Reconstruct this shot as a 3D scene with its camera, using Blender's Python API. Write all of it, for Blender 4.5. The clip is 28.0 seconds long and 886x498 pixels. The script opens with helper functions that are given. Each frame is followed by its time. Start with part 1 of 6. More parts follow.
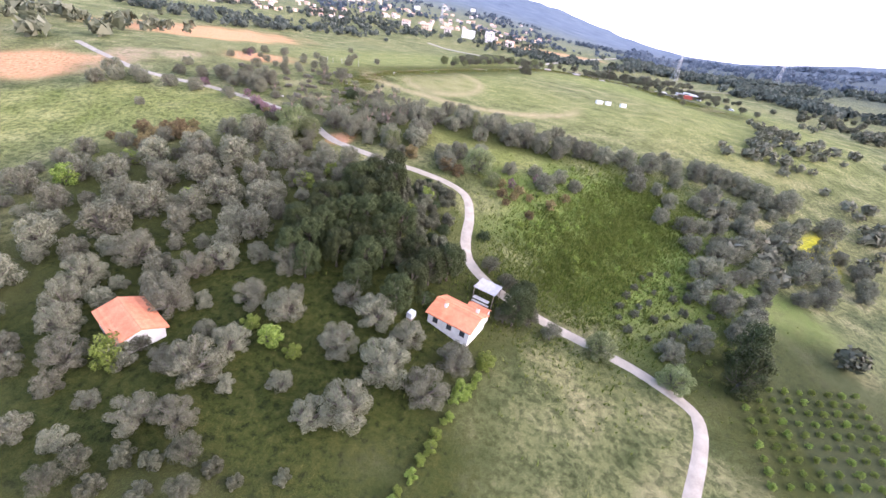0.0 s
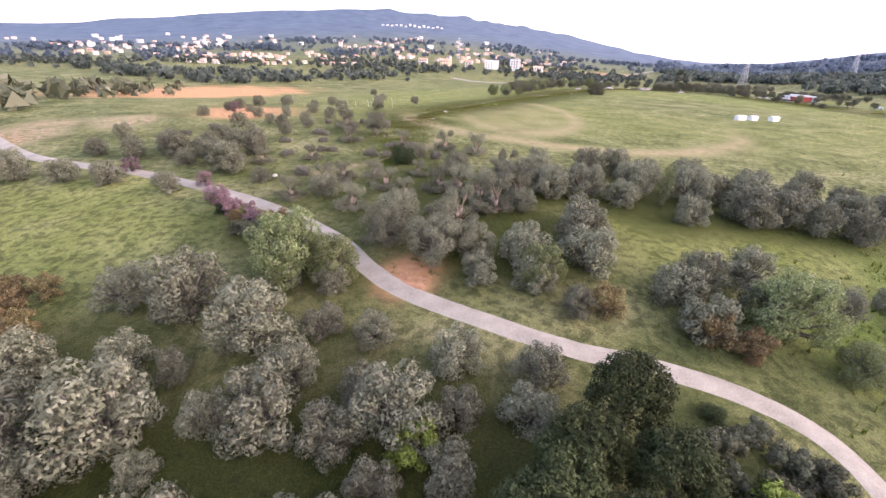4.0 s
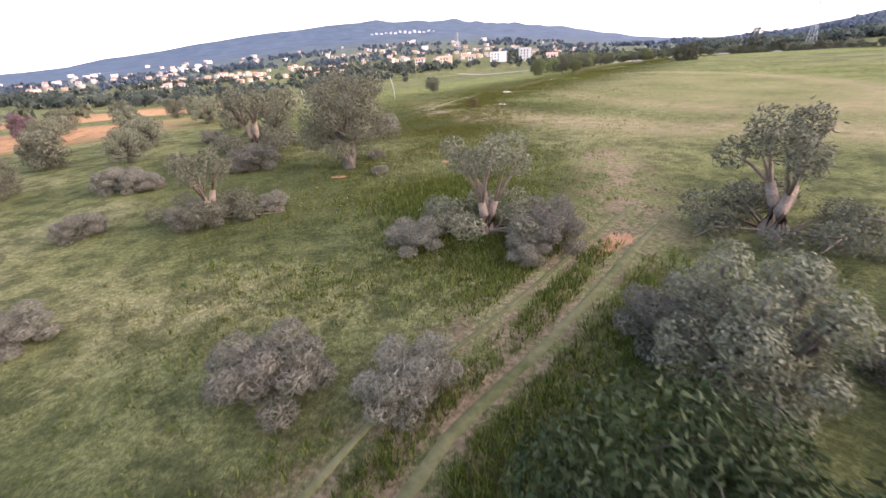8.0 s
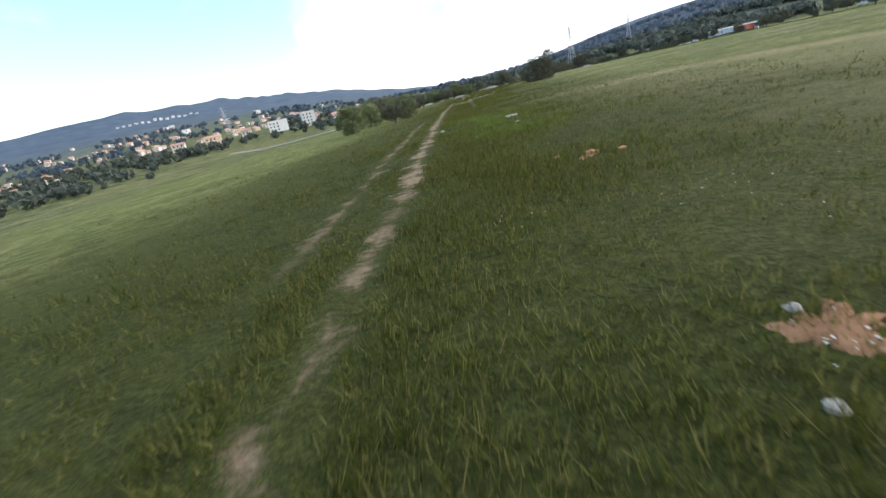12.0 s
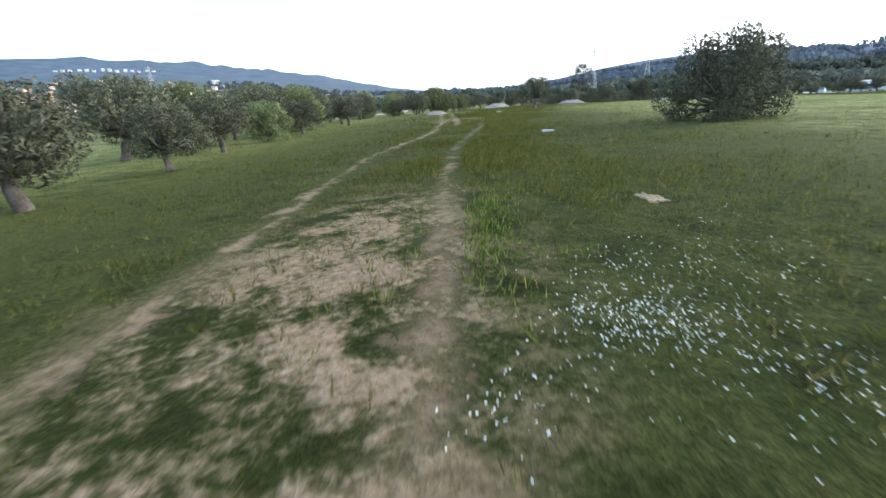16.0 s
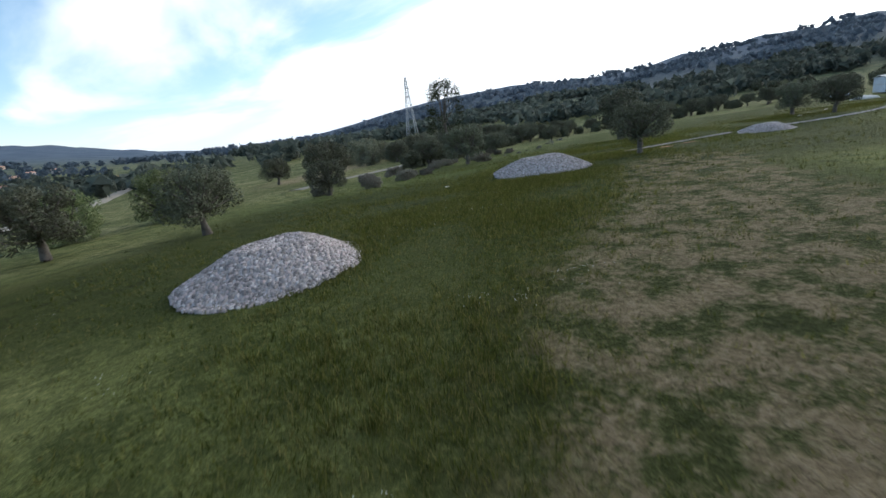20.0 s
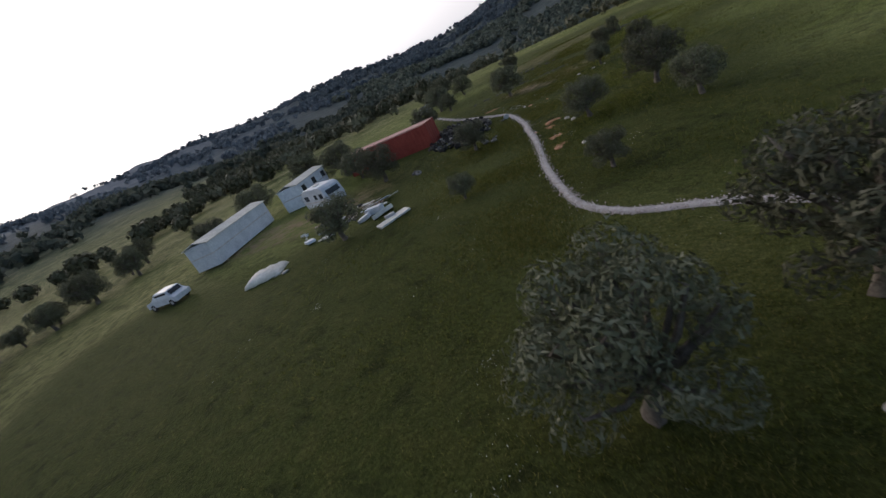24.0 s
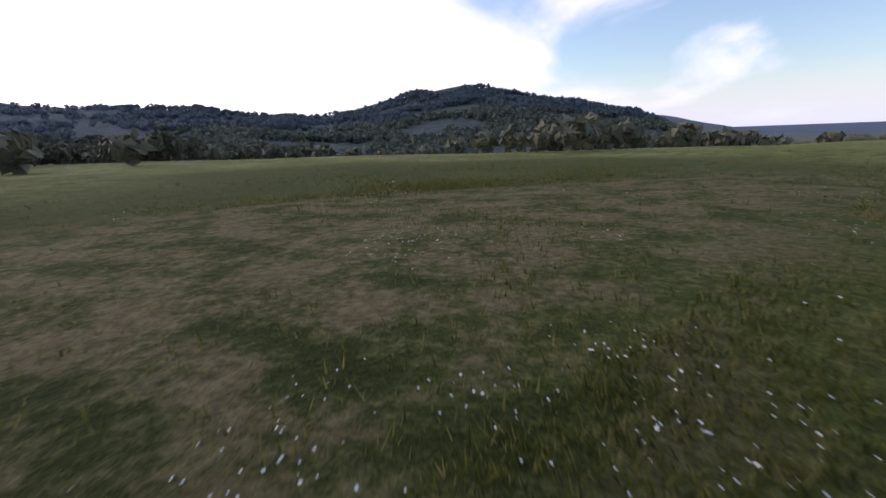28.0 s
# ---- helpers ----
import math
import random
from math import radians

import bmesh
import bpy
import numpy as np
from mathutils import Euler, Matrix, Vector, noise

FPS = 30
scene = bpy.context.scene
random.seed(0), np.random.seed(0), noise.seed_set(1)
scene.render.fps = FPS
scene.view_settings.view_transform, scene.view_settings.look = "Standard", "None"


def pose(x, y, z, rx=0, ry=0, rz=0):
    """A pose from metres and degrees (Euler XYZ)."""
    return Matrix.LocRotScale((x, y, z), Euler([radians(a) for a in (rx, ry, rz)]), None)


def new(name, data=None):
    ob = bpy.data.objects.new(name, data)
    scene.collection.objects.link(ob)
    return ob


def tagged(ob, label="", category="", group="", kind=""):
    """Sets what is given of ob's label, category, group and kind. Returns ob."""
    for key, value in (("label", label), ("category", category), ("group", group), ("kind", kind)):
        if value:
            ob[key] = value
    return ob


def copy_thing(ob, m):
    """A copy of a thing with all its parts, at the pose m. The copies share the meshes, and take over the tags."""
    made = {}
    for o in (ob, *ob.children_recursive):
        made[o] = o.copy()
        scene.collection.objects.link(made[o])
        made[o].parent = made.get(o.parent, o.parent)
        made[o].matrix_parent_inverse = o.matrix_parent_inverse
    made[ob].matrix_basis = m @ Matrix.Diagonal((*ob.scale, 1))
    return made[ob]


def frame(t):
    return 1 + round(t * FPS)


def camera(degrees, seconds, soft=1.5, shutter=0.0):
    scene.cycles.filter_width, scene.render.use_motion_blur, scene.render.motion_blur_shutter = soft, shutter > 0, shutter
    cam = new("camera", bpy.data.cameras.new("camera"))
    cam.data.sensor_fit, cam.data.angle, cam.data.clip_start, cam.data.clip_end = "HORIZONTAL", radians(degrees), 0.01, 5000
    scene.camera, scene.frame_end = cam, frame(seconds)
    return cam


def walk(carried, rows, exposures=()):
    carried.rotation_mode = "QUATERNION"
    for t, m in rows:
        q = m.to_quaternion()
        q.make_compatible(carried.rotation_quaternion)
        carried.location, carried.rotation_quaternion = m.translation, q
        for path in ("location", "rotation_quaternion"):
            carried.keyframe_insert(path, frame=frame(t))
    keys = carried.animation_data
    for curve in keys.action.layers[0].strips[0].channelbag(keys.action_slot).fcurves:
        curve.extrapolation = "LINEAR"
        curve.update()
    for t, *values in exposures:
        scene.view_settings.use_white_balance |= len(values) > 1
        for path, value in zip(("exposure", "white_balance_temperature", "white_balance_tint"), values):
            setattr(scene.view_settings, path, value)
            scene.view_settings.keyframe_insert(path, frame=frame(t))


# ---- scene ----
# Camera: seconds, place, then yaw to the left, pitch up, and lean to the right, in degrees
CAM_ROWS = [
    (0.0, 0.00, 0.00, 31.00, -0.00, -27.90, -10.50),
    (0.5, -2.90, 9.74, 28.90, 1.52, -27.52, -9.32),
    (1.0, -6.32, 19.17, 27.02, 2.61, -26.32, -8.38),
    (1.5, -9.81, 28.27, 25.73, 3.19, -25.34, -7.64),
    (2.0, -13.17, 37.33, 24.25, 3.40, -24.99, -5.99),
    (2.5, -16.14, 46.29, 23.10, 3.65, -24.78, -4.98),
    (3.0, -19.14, 54.93, 21.92, 3.89, -24.53, -3.97),
    (3.5, -21.98, 63.08, 20.66, 4.12, -24.21, -3.55),
    (5.5, -32.75, 100.10, 14.92, 4.65, -23.39, 0.70),
    (6.0, -34.94, 109.80, 13.49, 4.86, -23.84, 1.97),
    (6.5, -36.73, 118.68, 11.88, 4.55, -24.11, 3.57),
    (7.0, -38.31, 127.89, 10.13, 4.44, -23.97, 4.36),
    (7.5, -39.58, 136.85, 8.49, 4.74, -23.53, 3.97),
    (8.0, -40.89, 146.12, 7.17, 5.70, -23.04, 3.35),
    (8.5, -41.88, 155.40, 5.95, 6.71, -22.32, 3.35),
    (9.0, -43.02, 164.91, 5.07, 6.65, -20.00, 5.74),
    (9.5, -43.95, 174.48, 4.55, 4.64, -16.44, 7.64),
    (10.0, -44.53, 183.93, 4.65, 2.22, -13.65, 14.36),
    (10.5, -44.08, 193.41, 4.62, -2.61, -15.15, 16.13),
    (11.0, -42.66, 202.80, 4.61, -10.54, -17.84, 15.52),
    (11.5, -40.35, 212.02, 4.60, -15.78, -18.85, 14.22),
    (12.0, -37.19, 221.08, 4.60, -18.00, -19.02, 12.50),
    (12.5, -32.98, 230.69, 4.60, -18.15, -18.70, 10.52),
    (13.0, -28.68, 240.33, 4.60, -17.41, -18.37, 8.44),
    (13.5, -24.29, 250.05, 4.60, -17.92, -18.56, 7.14),
    (15.5, -3.20, 293.34, 4.34, -21.90, -19.18, 3.0),
    (16.0, 2.39, 304.29, 4.37, -22.63, -18.70, 2.0),
    (16.5, 8.12, 315.15, 4.23, -22.56, -18.60, 1.8),
    (17.0, 14.07, 325.85, 4.25, -21.94, -18.70, 1.5),
    (17.5, 19.97, 336.44, 4.5, -21.79, -19.10, 1.3),
    (18.0, 25.91, 347.08, 4.7, -22.29, -19.40, 1.3),
    (18.5, 32.02, 357.58, 4.5, -25.77, -19.00, 2.4),
    (19.0, 38.38, 367.89, 4.55, -30.84, -17.80, 4.2),
    (19.5, 44.88, 377.92, 4.82, -38.66, -16.33, 4.43),
    (20.0, 51.90, 387.50, 5.95, -46.67, -15.00, 7.39),
    (20.5, 60.30, 396.08, 7.71, -54.07, -14.83, 12.30),
    (21.0, 70.09, 403.65, 8.99, -63.65, -14.51, 15.53),
    (21.5, 77.10, 405.67, 10.44, -72.75, -15.88, 21.65),
    (22.0, 83.78, 406.76, 12.00, -82.89, -17.81, 28.36),
    (22.5, 89.35, 407.06, 13.72, -92.21, -21.02, 33.72),
    (24.5, 127.64, 392.14, 8.74, -142.13, -19.40, 24.31),
    (25.0, 132.33, 383.39, 8.05, -146.49, -19.98, 23.43),
    (25.5, 136.02, 374.04, 7.12, -152.01, -20.63, 22.09),
    (26.0, 139.94, 362.42, 6.02, -156.18, -19.48, 15.19),
    (26.5, 142.90, 350.42, 5.24, -157.63, -17.84, 9.33),
    (27.0, 144.98, 339.01, 4.75, -157.54, -16.18, 5.22),
    (27.5, 149.08, 331.14, 4.56, -157.77, -15.22, 4.08),
    (28.0, 153.13, 323.35, 4.40, -158.16, -14.35, 2.16),
]


def flown(x, y, z, yaw, pitch, lean):
    return pose(x, y, z, 90 + pitch, 0, yaw) @ pose(0, 0, 0, 0, 0, -lean)


cam = camera(90.0, 28.0, 1.5, 0.07)
# seconds, stops, kelvin, tint
EXPOSURES = [(0, 1.8, 6270, 31), (2, 1.72, 6470, 32), (3.5, 1.56, 6700, 33), (6, 1.4, 7050, 33), (8, 1.38, 6950, 28), (9.2, 0.98, 6950, 21), (10, 0.27, 6610, 8), (11, 0.35, 6460, 8), (12, 0.71, 6380, 9), (13.5, 0.78, 6300, 8), (16, 1.11, 6100, 6), (17, 1.18, 6000, 4), (18, 1.05, 6000, 5), (19, 0.74, 6020, 6), (20, 0.03, 6050, 7), (22, -0.55, 6700, 14), (24.5, -0.55, 6700, 16), (26, 0.7, 6480, 17), (27, 0.31, 6330, 19), (28, -0.18, 6280, 24)]
walk(cam, [(t, flown(*row)) for t, *row in CAM_ROWS], EXPOSURES)


# ==== world ====
SUN_YAW, SUN_UP = -98.0, 13.0
sun = new("sun", bpy.data.lights.new("sun", "SUN"))
sun.data.energy, sun.data.angle, sun.data.color = 1.0, radians(14), (1.0, 0.9, 0.76)
sun.matrix_world = pose(0, 0, 300, 90 - SUN_UP, 0, SUN_YAW + 180) @ pose(0, 0, 0, 0, 0, 0)

world = bpy.data.worlds.new("world")
scene.world = world
world.use_nodes = True
wt = world.node_tree
wt.nodes.clear()
sky = wt.nodes.new("ShaderNodeTexSky")
sky.sky_type, sky.sun_disc = "NISHITA", False
sky.sun_elevation, sky.sun_rotation = radians(SUN_UP), radians(-SUN_YAW)
sky.dust_density, sky.air_density, sky.ozone_density = 0.7, 1.0, 2.0
coord = wt.nodes.new("ShaderNodeTexCoord")
split = wt.nodes.new("ShaderNodeSeparateXYZ")
wt.links.new(coord.outputs["Generated"], split.inputs[0])
up = wt.nodes.new("ShaderNodeMath")
up.operation, up.inputs[1].default_value = "MAXIMUM", 0.0
lift = wt.nodes.new("ShaderNodeMath")
lift.operation, lift.inputs[1].default_value = "ADD", 0.16
wt.links.new(split.outputs[2], up.inputs[0])
wt.links.new(up.outputs[0], lift.inputs[0])
flat = wt.nodes.new("ShaderNodeVectorMath")
flat.operation = "DIVIDE"
wt.links.new(coord.outputs["Generated"], flat.inputs[0])
wt.links.new(lift.outputs[0], flat.inputs[1])
squash = wt.nodes.new("ShaderNodeMapping")
squash.inputs["Scale"].default_value = (0.9, 0.5, 0.0)
squash.inputs["Rotation"].default_value = (0, 0, radians(25))
wt.links.new(flat.outputs[0], squash.inputs[0])
puffs = wt.nodes.new("ShaderNodeTexNoise")
puffs.inputs["Scale"].default_value, puffs.inputs["Detail"].default_value = 1.1, 7.0
puffs.inputs["Roughness"].default_value, puffs.inputs["Distortion"].default_value = 0.5, 0.4
wt.links.new(squash.outputs[0], puffs.inputs["Vector"])
veil = wt.nodes.new("ShaderNodeMapRange")
veil.inputs["From Min"].default_value, veil.inputs["From Max"].default_value = 0.47, 0.66
veil.inputs["To Min"].default_value, veil.inputs["To Max"].default_value = 0.04, 0.95
veil.interpolation_type = "SMOOTHSTEP"
# the cloud thickens towards the sun
sunward = wt.nodes.new("ShaderNodeVectorMath")
sunward.operation, sunward.inputs[1].default_value = "DOT_PRODUCT", (0.31 * math.sin(radians(-SUN_YAW)), 0.31 * math.cos(radians(SUN_YAW)), 0)
wt.links.new(coord.outputs["Generated"], sunward.inputs[0])
cover = wt.nodes.new("ShaderNodeMath")
cover.operation = "ADD"
wt.links.new(puffs.outputs["Fac"], cover.inputs[0])
wt.links.new(sunward.outputs["Value"], cover.inputs[1])
wt.links.new(cover.outputs[0], veil.inputs["Value"])
cloud = wt.nodes.new("ShaderNodeMixRGB")
cloud.blend_type = "MIX"
clear = wt.nodes.new("ShaderNodeMixRGB")
clear.blend_type = "MULTIPLY"
clear.inputs[0].default_value, clear.inputs[2].default_value = 1.0, (2.6, 2.6, 2.6, 1)
wt.links.new(sky.outputs[0], clear.inputs[1])
# thin cloud is brightest round the sun
toward = wt.nodes.new("ShaderNodeVectorMath")
toward.operation = "DOT_PRODUCT"
toward.inputs[1].default_value = (math.cos(radians(SUN_UP)) * math.sin(radians(-SUN_YAW)), math.cos(radians(SUN_UP)) * math.cos(radians(SUN_YAW)), math.sin(radians(SUN_UP)))
wt.links.new(coord.outputs["Generated"], toward.inputs[0])
glow = wt.nodes.new("ShaderNodeMapRange")
glow.interpolation_type = "SMOOTHERSTEP"
glow.inputs["From Min"].default_value, glow.inputs["From Max"].default_value = 0.55, 1.0
wt.links.new(toward.outputs["Value"], glow.inputs["Value"])
bright = wt.nodes.new("ShaderNodeMixRGB")
bright.inputs[1].default_value, bright.inputs[2].default_value = (13.5, 13.5, 14.0, 1), (26.0, 26.0, 26.0, 1)
wt.links.new(glow.outputs[0], bright.inputs[0])
wt.links.new(bright.outputs[0], cloud.inputs[2])
wt.links.new(veil.outputs[0], cloud.inputs[0])
wt.links.new(clear.outputs[0], cloud.inputs[1])
# pale haze low over the horizon
low = wt.nodes.new("ShaderNodeMapRange")
low.interpolation_type = "SMOOTHSTEP"
low.inputs["From Min"].default_value, low.inputs["From Max"].default_value = 0.12, 0.0
low.inputs["To Min"].default_value, low.inputs["To Max"].default_value = 0.0, 0.9
wt.links.new(split.outputs[2], low.inputs["Value"])
haze = wt.nodes.new("ShaderNodeMixRGB")
haze.inputs[2].default_value = (9.6, 10.2, 11.0, 1)
wt.links.new(low.outputs[0], haze.inputs[0])
wt.links.new(cloud.outputs[0], haze.inputs[1])
back = wt.nodes.new("ShaderNodeBackground")
back.inputs["Strength"].default_value = 0.1
wt.links.new(haze.outputs[0], back.inputs["Color"])
wout = wt.nodes.new("ShaderNodeOutputWorld")
wt.links.new(back.outputs[0], wout.inputs["Surface"])


# ==== materials ====
def material(name, rough=0.8, shine=0.25):
    m = bpy.data.materials.new(name)
    m.use_nodes = True
    b = m.node_tree.nodes["Principled BSDF"]
    b.inputs["Roughness"].default_value = rough
    b.inputs["Specular IOR Level"].default_value = shine
    return m, m.node_tree, b


def noise_node(t, scale, detail=4.0, vector=None, rough=0.55):
    n = t.nodes.new("ShaderNodeTexNoise")
    n.inputs["Scale"].default_value, n.inputs["Detail"].default_value, n.inputs["Roughness"].default_value = scale, detail, rough
    if vector is not None:
        t.links.new(vector, n.inputs["Vector"])
    return n.outputs["Fac"]


def ramp_node(t, value, stops):
    r = t.nodes.new("ShaderNodeValToRGB")
    while len(r.color_ramp.elements) < len(stops):
        r.color_ramp.elements.new(0.5)
    for e, (at, col) in zip(r.color_ramp.elements, stops):
        e.position, e.color = at, (*col, 1)
    t.links.new(value, r.inputs[0])
    return r.outputs[0]


def mix_node(t, fac, a, b, blend="MIX"):
    m = t.nodes.new("ShaderNodeMixRGB")
    m.blend_type = blend
    for socket, v in zip(m.inputs, (fac, a, b)):
        if isinstance(v, (int, float)):
            socket.default_value = v
        elif isinstance(v, tuple):
            socket.default_value = (*v, 1)
        else:
            t.links.new(v, socket)
    return m.outputs[0]


def math_node(t, op, a, b=0.0, clamp=False):
    m = t.nodes.new("ShaderNodeMath")
    m.operation, m.use_clamp = op, clamp
    for socket, v in zip(m.inputs, (a, b)):
        if isinstance(v, (int, float)):
            socket.default_value = v
        else:
            t.links.new(v, socket)
    return m.outputs[0]


def range_node(t, v, a, b, c=0.0, d=1.0):
    m = t.nodes.new("ShaderNodeMapRange")
    m.interpolation_type = "SMOOTHSTEP"
    t.links.new(v, m.inputs["Value"])
    for key, x in zip(("From Min", "From Max", "To Min", "To Max"), (a, b, c, d)):
        m.inputs[key].default_value = x
    return m.outputs[0]


def bump_node(t, b, height, strength, distance):
    n = t.nodes.new("ShaderNodeBump")
    n.inputs["Strength"].default_value, n.inputs["Distance"].default_value = strength, distance
    t.links.new(height, n.inputs["Height"])
    t.links.new(n.outputs[0], b.inputs["Normal"])


def speckled(name, dark, light, scale, rough=0.85, bump=0.3, random_tint=0.0, fine=6.0, metal=0.0):
    """A surface between two colours, mottled at two scales, with relief, and varied from object to object."""
    m, t, b = material(name, rough)
    c = t.nodes.new("ShaderNodeTexCoord").outputs["Object"]
    big, small = noise_node(t, scale, 3, c), noise_node(t, scale * fine, 5, c)
    both = math_node(t, "ADD", math_node(t, "MULTIPLY", big, 0.55), math_node(t, "MULTIPLY", small, 0.45))
    col = ramp_node(t, both, [(0.33, dark), (0.67, light)])
    if random_tint:
        r = t.nodes.new("ShaderNodeObjectInfo").outputs["Random"]
        hsv = t.nodes.new("ShaderNodeHueSaturation")
        t.links.new(range_node(t, r, 0, 1, 1 - random_tint, 1 + random_tint), hsv.inputs["Value"])
        t.links.new(col, hsv.inputs["Color"])
        col = hsv.outputs[0]
    t.links.new(col, b.inputs["Base Color"])
    b.inputs["Metallic"].default_value = metal
    if bump:
        bump_node(t, b, small, bump, 0.02)
    return m


def foliage(name, dark, light, tip, rough=0.6, thinness=0.3):
    """Leaves: each spray has its own tone, each tree its own cast."""
    m, t, b = material(name, rough, 0.08)
    g = t.nodes.new("ShaderNodeNewGeometry")
    col = ramp_node(t, g.outputs["Random Per Island"], [(0.0, dark), (0.6, light), (0.97, tip)])
    r = t.nodes.new("ShaderNodeObjectInfo").outputs["Random"]
    hsv = t.nodes.new("ShaderNodeHueSaturation")
    t.links.new(range_node(t, r, 0, 1, 0.8, 1.2), hsv.inputs["Value"])
    t.links.new(range_node(t, r, 0, 1, 0.49, 0.51), hsv.inputs["Hue"])
    t.links.new(col, hsv.inputs["Color"])
    t.links.new(hsv.outputs[0], b.inputs["Base Color"])
    thin = t.nodes.new("ShaderNodeBsdfTranslucent")
    t.links.new(hsv.outputs[0], thin.inputs["Color"])
    both = t.nodes.new("ShaderNodeMixShader")
    both.inputs[0].default_value = thinness
    t.links.new(b.outputs[0], both.inputs[1])
    t.links.new(thin.outputs[0], both.inputs[2])
    t.links.new(both.outputs[0], t.nodes["Material Output"].inputs["Surface"])
    return m


OLIVE = foliage("olive_leaf", (0.108, 0.11, 0.07), (0.158, 0.157, 0.104), (0.225, 0.218, 0.152), 0.6, 0.12)
OLIVE_DARK = foliage("dark_olive_leaf", (0.068, 0.073, 0.043), (0.108, 0.111, 0.07), (0.165, 0.163, 0.112), 0.6, 0.16)
OAK = foliage("oak_leaf", (0.1, 0.125, 0.045), (0.17, 0.195, 0.085), (0.27, 0.285, 0.15))
PINE = foliage("pine_needle", (0.022, 0.03, 0.011), (0.042, 0.053, 0.02), (0.068, 0.078, 0.033), 0.6, 0.1)
LIME = foliage("fresh_leaf", (0.09, 0.13, 0.02), (0.19, 0.25, 0.05), (0.3, 0.36, 0.1))
PINK = foliage("judas_blossom", (0.13, 0.08, 0.08), (0.21, 0.125, 0.14), (0.34, 0.21, 0.24))
SHRUB = foliage("shrub_leaf", (0.016, 0.026, 0.01), (0.04, 0.06, 0.024), (0.1, 0.125, 0.065))
DEADTWIG = foliage("grey_twig", (0.12, 0.107, 0.08), (0.19, 0.175, 0.138), (0.29, 0.268, 0.22))
RUSTY = foliage("dry_leaf", (0.09, 0.06, 0.03), (0.2, 0.15, 0.07), (0.3, 0.24, 0.12))
# distance haze is mixed into these two leaf colours: paler, then bluer
HAZED_WOODS = foliage("hazed_far_leaf", (0.05, 0.062, 0.052), (0.095, 0.11, 0.09), (0.145, 0.155, 0.125), 0.7, 0.4)
HAZED_HILLWOOD = foliage("hazed_hill_leaf", (0.075, 0.1, 0.125), (0.108, 0.138, 0.17), (0.145, 0.17, 0.195), 0.8, 0.5)
SPLITWOOD = speckled("split_olive_wood", (0.1, 0.075, 0.06), (0.34, 0.26, 0.2), 2.5, 0.95, 0.9)
BARK = speckled("bark", (0.05, 0.04, 0.032), (0.19, 0.165, 0.14), 3.0, 0.95, 0.8)
GRASS = foliage("grass_blade", (0.028, 0.039, 0.007), (0.107, 0.122, 0.021), (0.25, 0.22, 0.075), 0.75, 0.45)
RANK = foliage("rank_leaf", (0.04, 0.075, 0.012), (0.12, 0.175, 0.03), (0.27, 0.29, 0.09), 0.75, 0.4)
PETAL = speckled("daisy_petal", (0.65, 0.65, 0.6), (0.85, 0.85, 0.8), 9, 0.7, 0)
GRAVEL = speckled("gravel", (0.25, 0.22, 0.21), (0.55, 0.51, 0.49), 2.2, 0.95, 1.0, 0, 9)
STONE = speckled("pale_stone", (0.3, 0.27, 0.23), (0.6, 0.56, 0.5), 2.0, 0.95, 0.6, 0.2)
DARKSTONE = speckled("dark_field_stone", (0.045, 0.045, 0.04), (0.15, 0.145, 0.13), 2.5, 0.95, 0.7, 0.2)
REDSTONE = speckled("ochre_stone", (0.36, 0.17, 0.09), (0.58, 0.33, 0.2), 2.0, 0.95, 0.6, 0.2)
TRACKSOIL = speckled("track_soil", (0.21, 0.185, 0.15), (0.38, 0.335, 0.275), 0.5, 0.95, 0.5, 0, 14)
TILE = speckled("roof_tile", (0.50, 0.15, 0.07), (0.72, 0.28, 0.15), 0.9, 0.85, 0.3, 0.1, 12)
PLASTER = speckled("white_plaster", (0.55, 0.53, 0.50), (0.8, 0.78, 0.74), 0.7, 0.9, 0.2, 0.1)
WARMWALL = speckled("ochre_plaster", (0.55, 0.38, 0.26), (0.75, 0.58, 0.44), 0.4, 0.9, 0.2, 0.25)
CONCRETE = speckled("concrete", (0.42, 0.40, 0.39), (0.66, 0.64, 0.62), 2.5, 0.9, 0.5, 0.08)
SHEETROOF = speckled("grey_sheet", (0.36, 0.34, 0.34), (0.55, 0.53, 0.53), 1.2, 0.7, 0.2, 0.1)
RED = speckled("red_paint", (0.19, 0.03, 0.022), (0.3, 0.06, 0.045), 0.8, 0.6, 0.15, 0, 9)
PALERED = speckled("faded_red_paint", (0.48, 0.24, 0.2), (0.66, 0.4, 0.35), 0.6, 0.7, 0.15, 0, 9)
WHITE = speckled("white_paint", (0.42, 0.46, 0.52), (0.7, 0.73, 0.78), 0.6, 0.5, 0.1, 0.12, 9)
CREAM = speckled("cream_panel", (0.42, 0.4, 0.36), (0.68, 0.66, 0.61), 1.0, 0.7, 0.2, 0.15)
TOWNWALL = speckled("town_plaster", (0.56, 0.46, 0.41), (0.76, 0.68, 0.62), 0.2, 0.9, 0.1, 0.15)
TOWNROOF = speckled("town_tile", (0.48, 0.26, 0.18), (0.62, 0.38, 0.29), 0.5, 0.9, 0.1, 0.15)
GLASS = speckled("dark_glass", (0.02, 0.022, 0.026), (0.05, 0.055, 0.06), 1.0, 0.12, 0)
RUBBER = speckled("tyre_rubber", (0.012, 0.012, 0.013), (0.05, 0.048, 0.046), 2.0, 0.75, 0.3, 0.3)
STEEL = speckled("galvanised_steel", (0.3, 0.31, 0.33), (0.5, 0.51, 0.53), 1.5, 0.5, 0.1, 0, 6, 0.6)
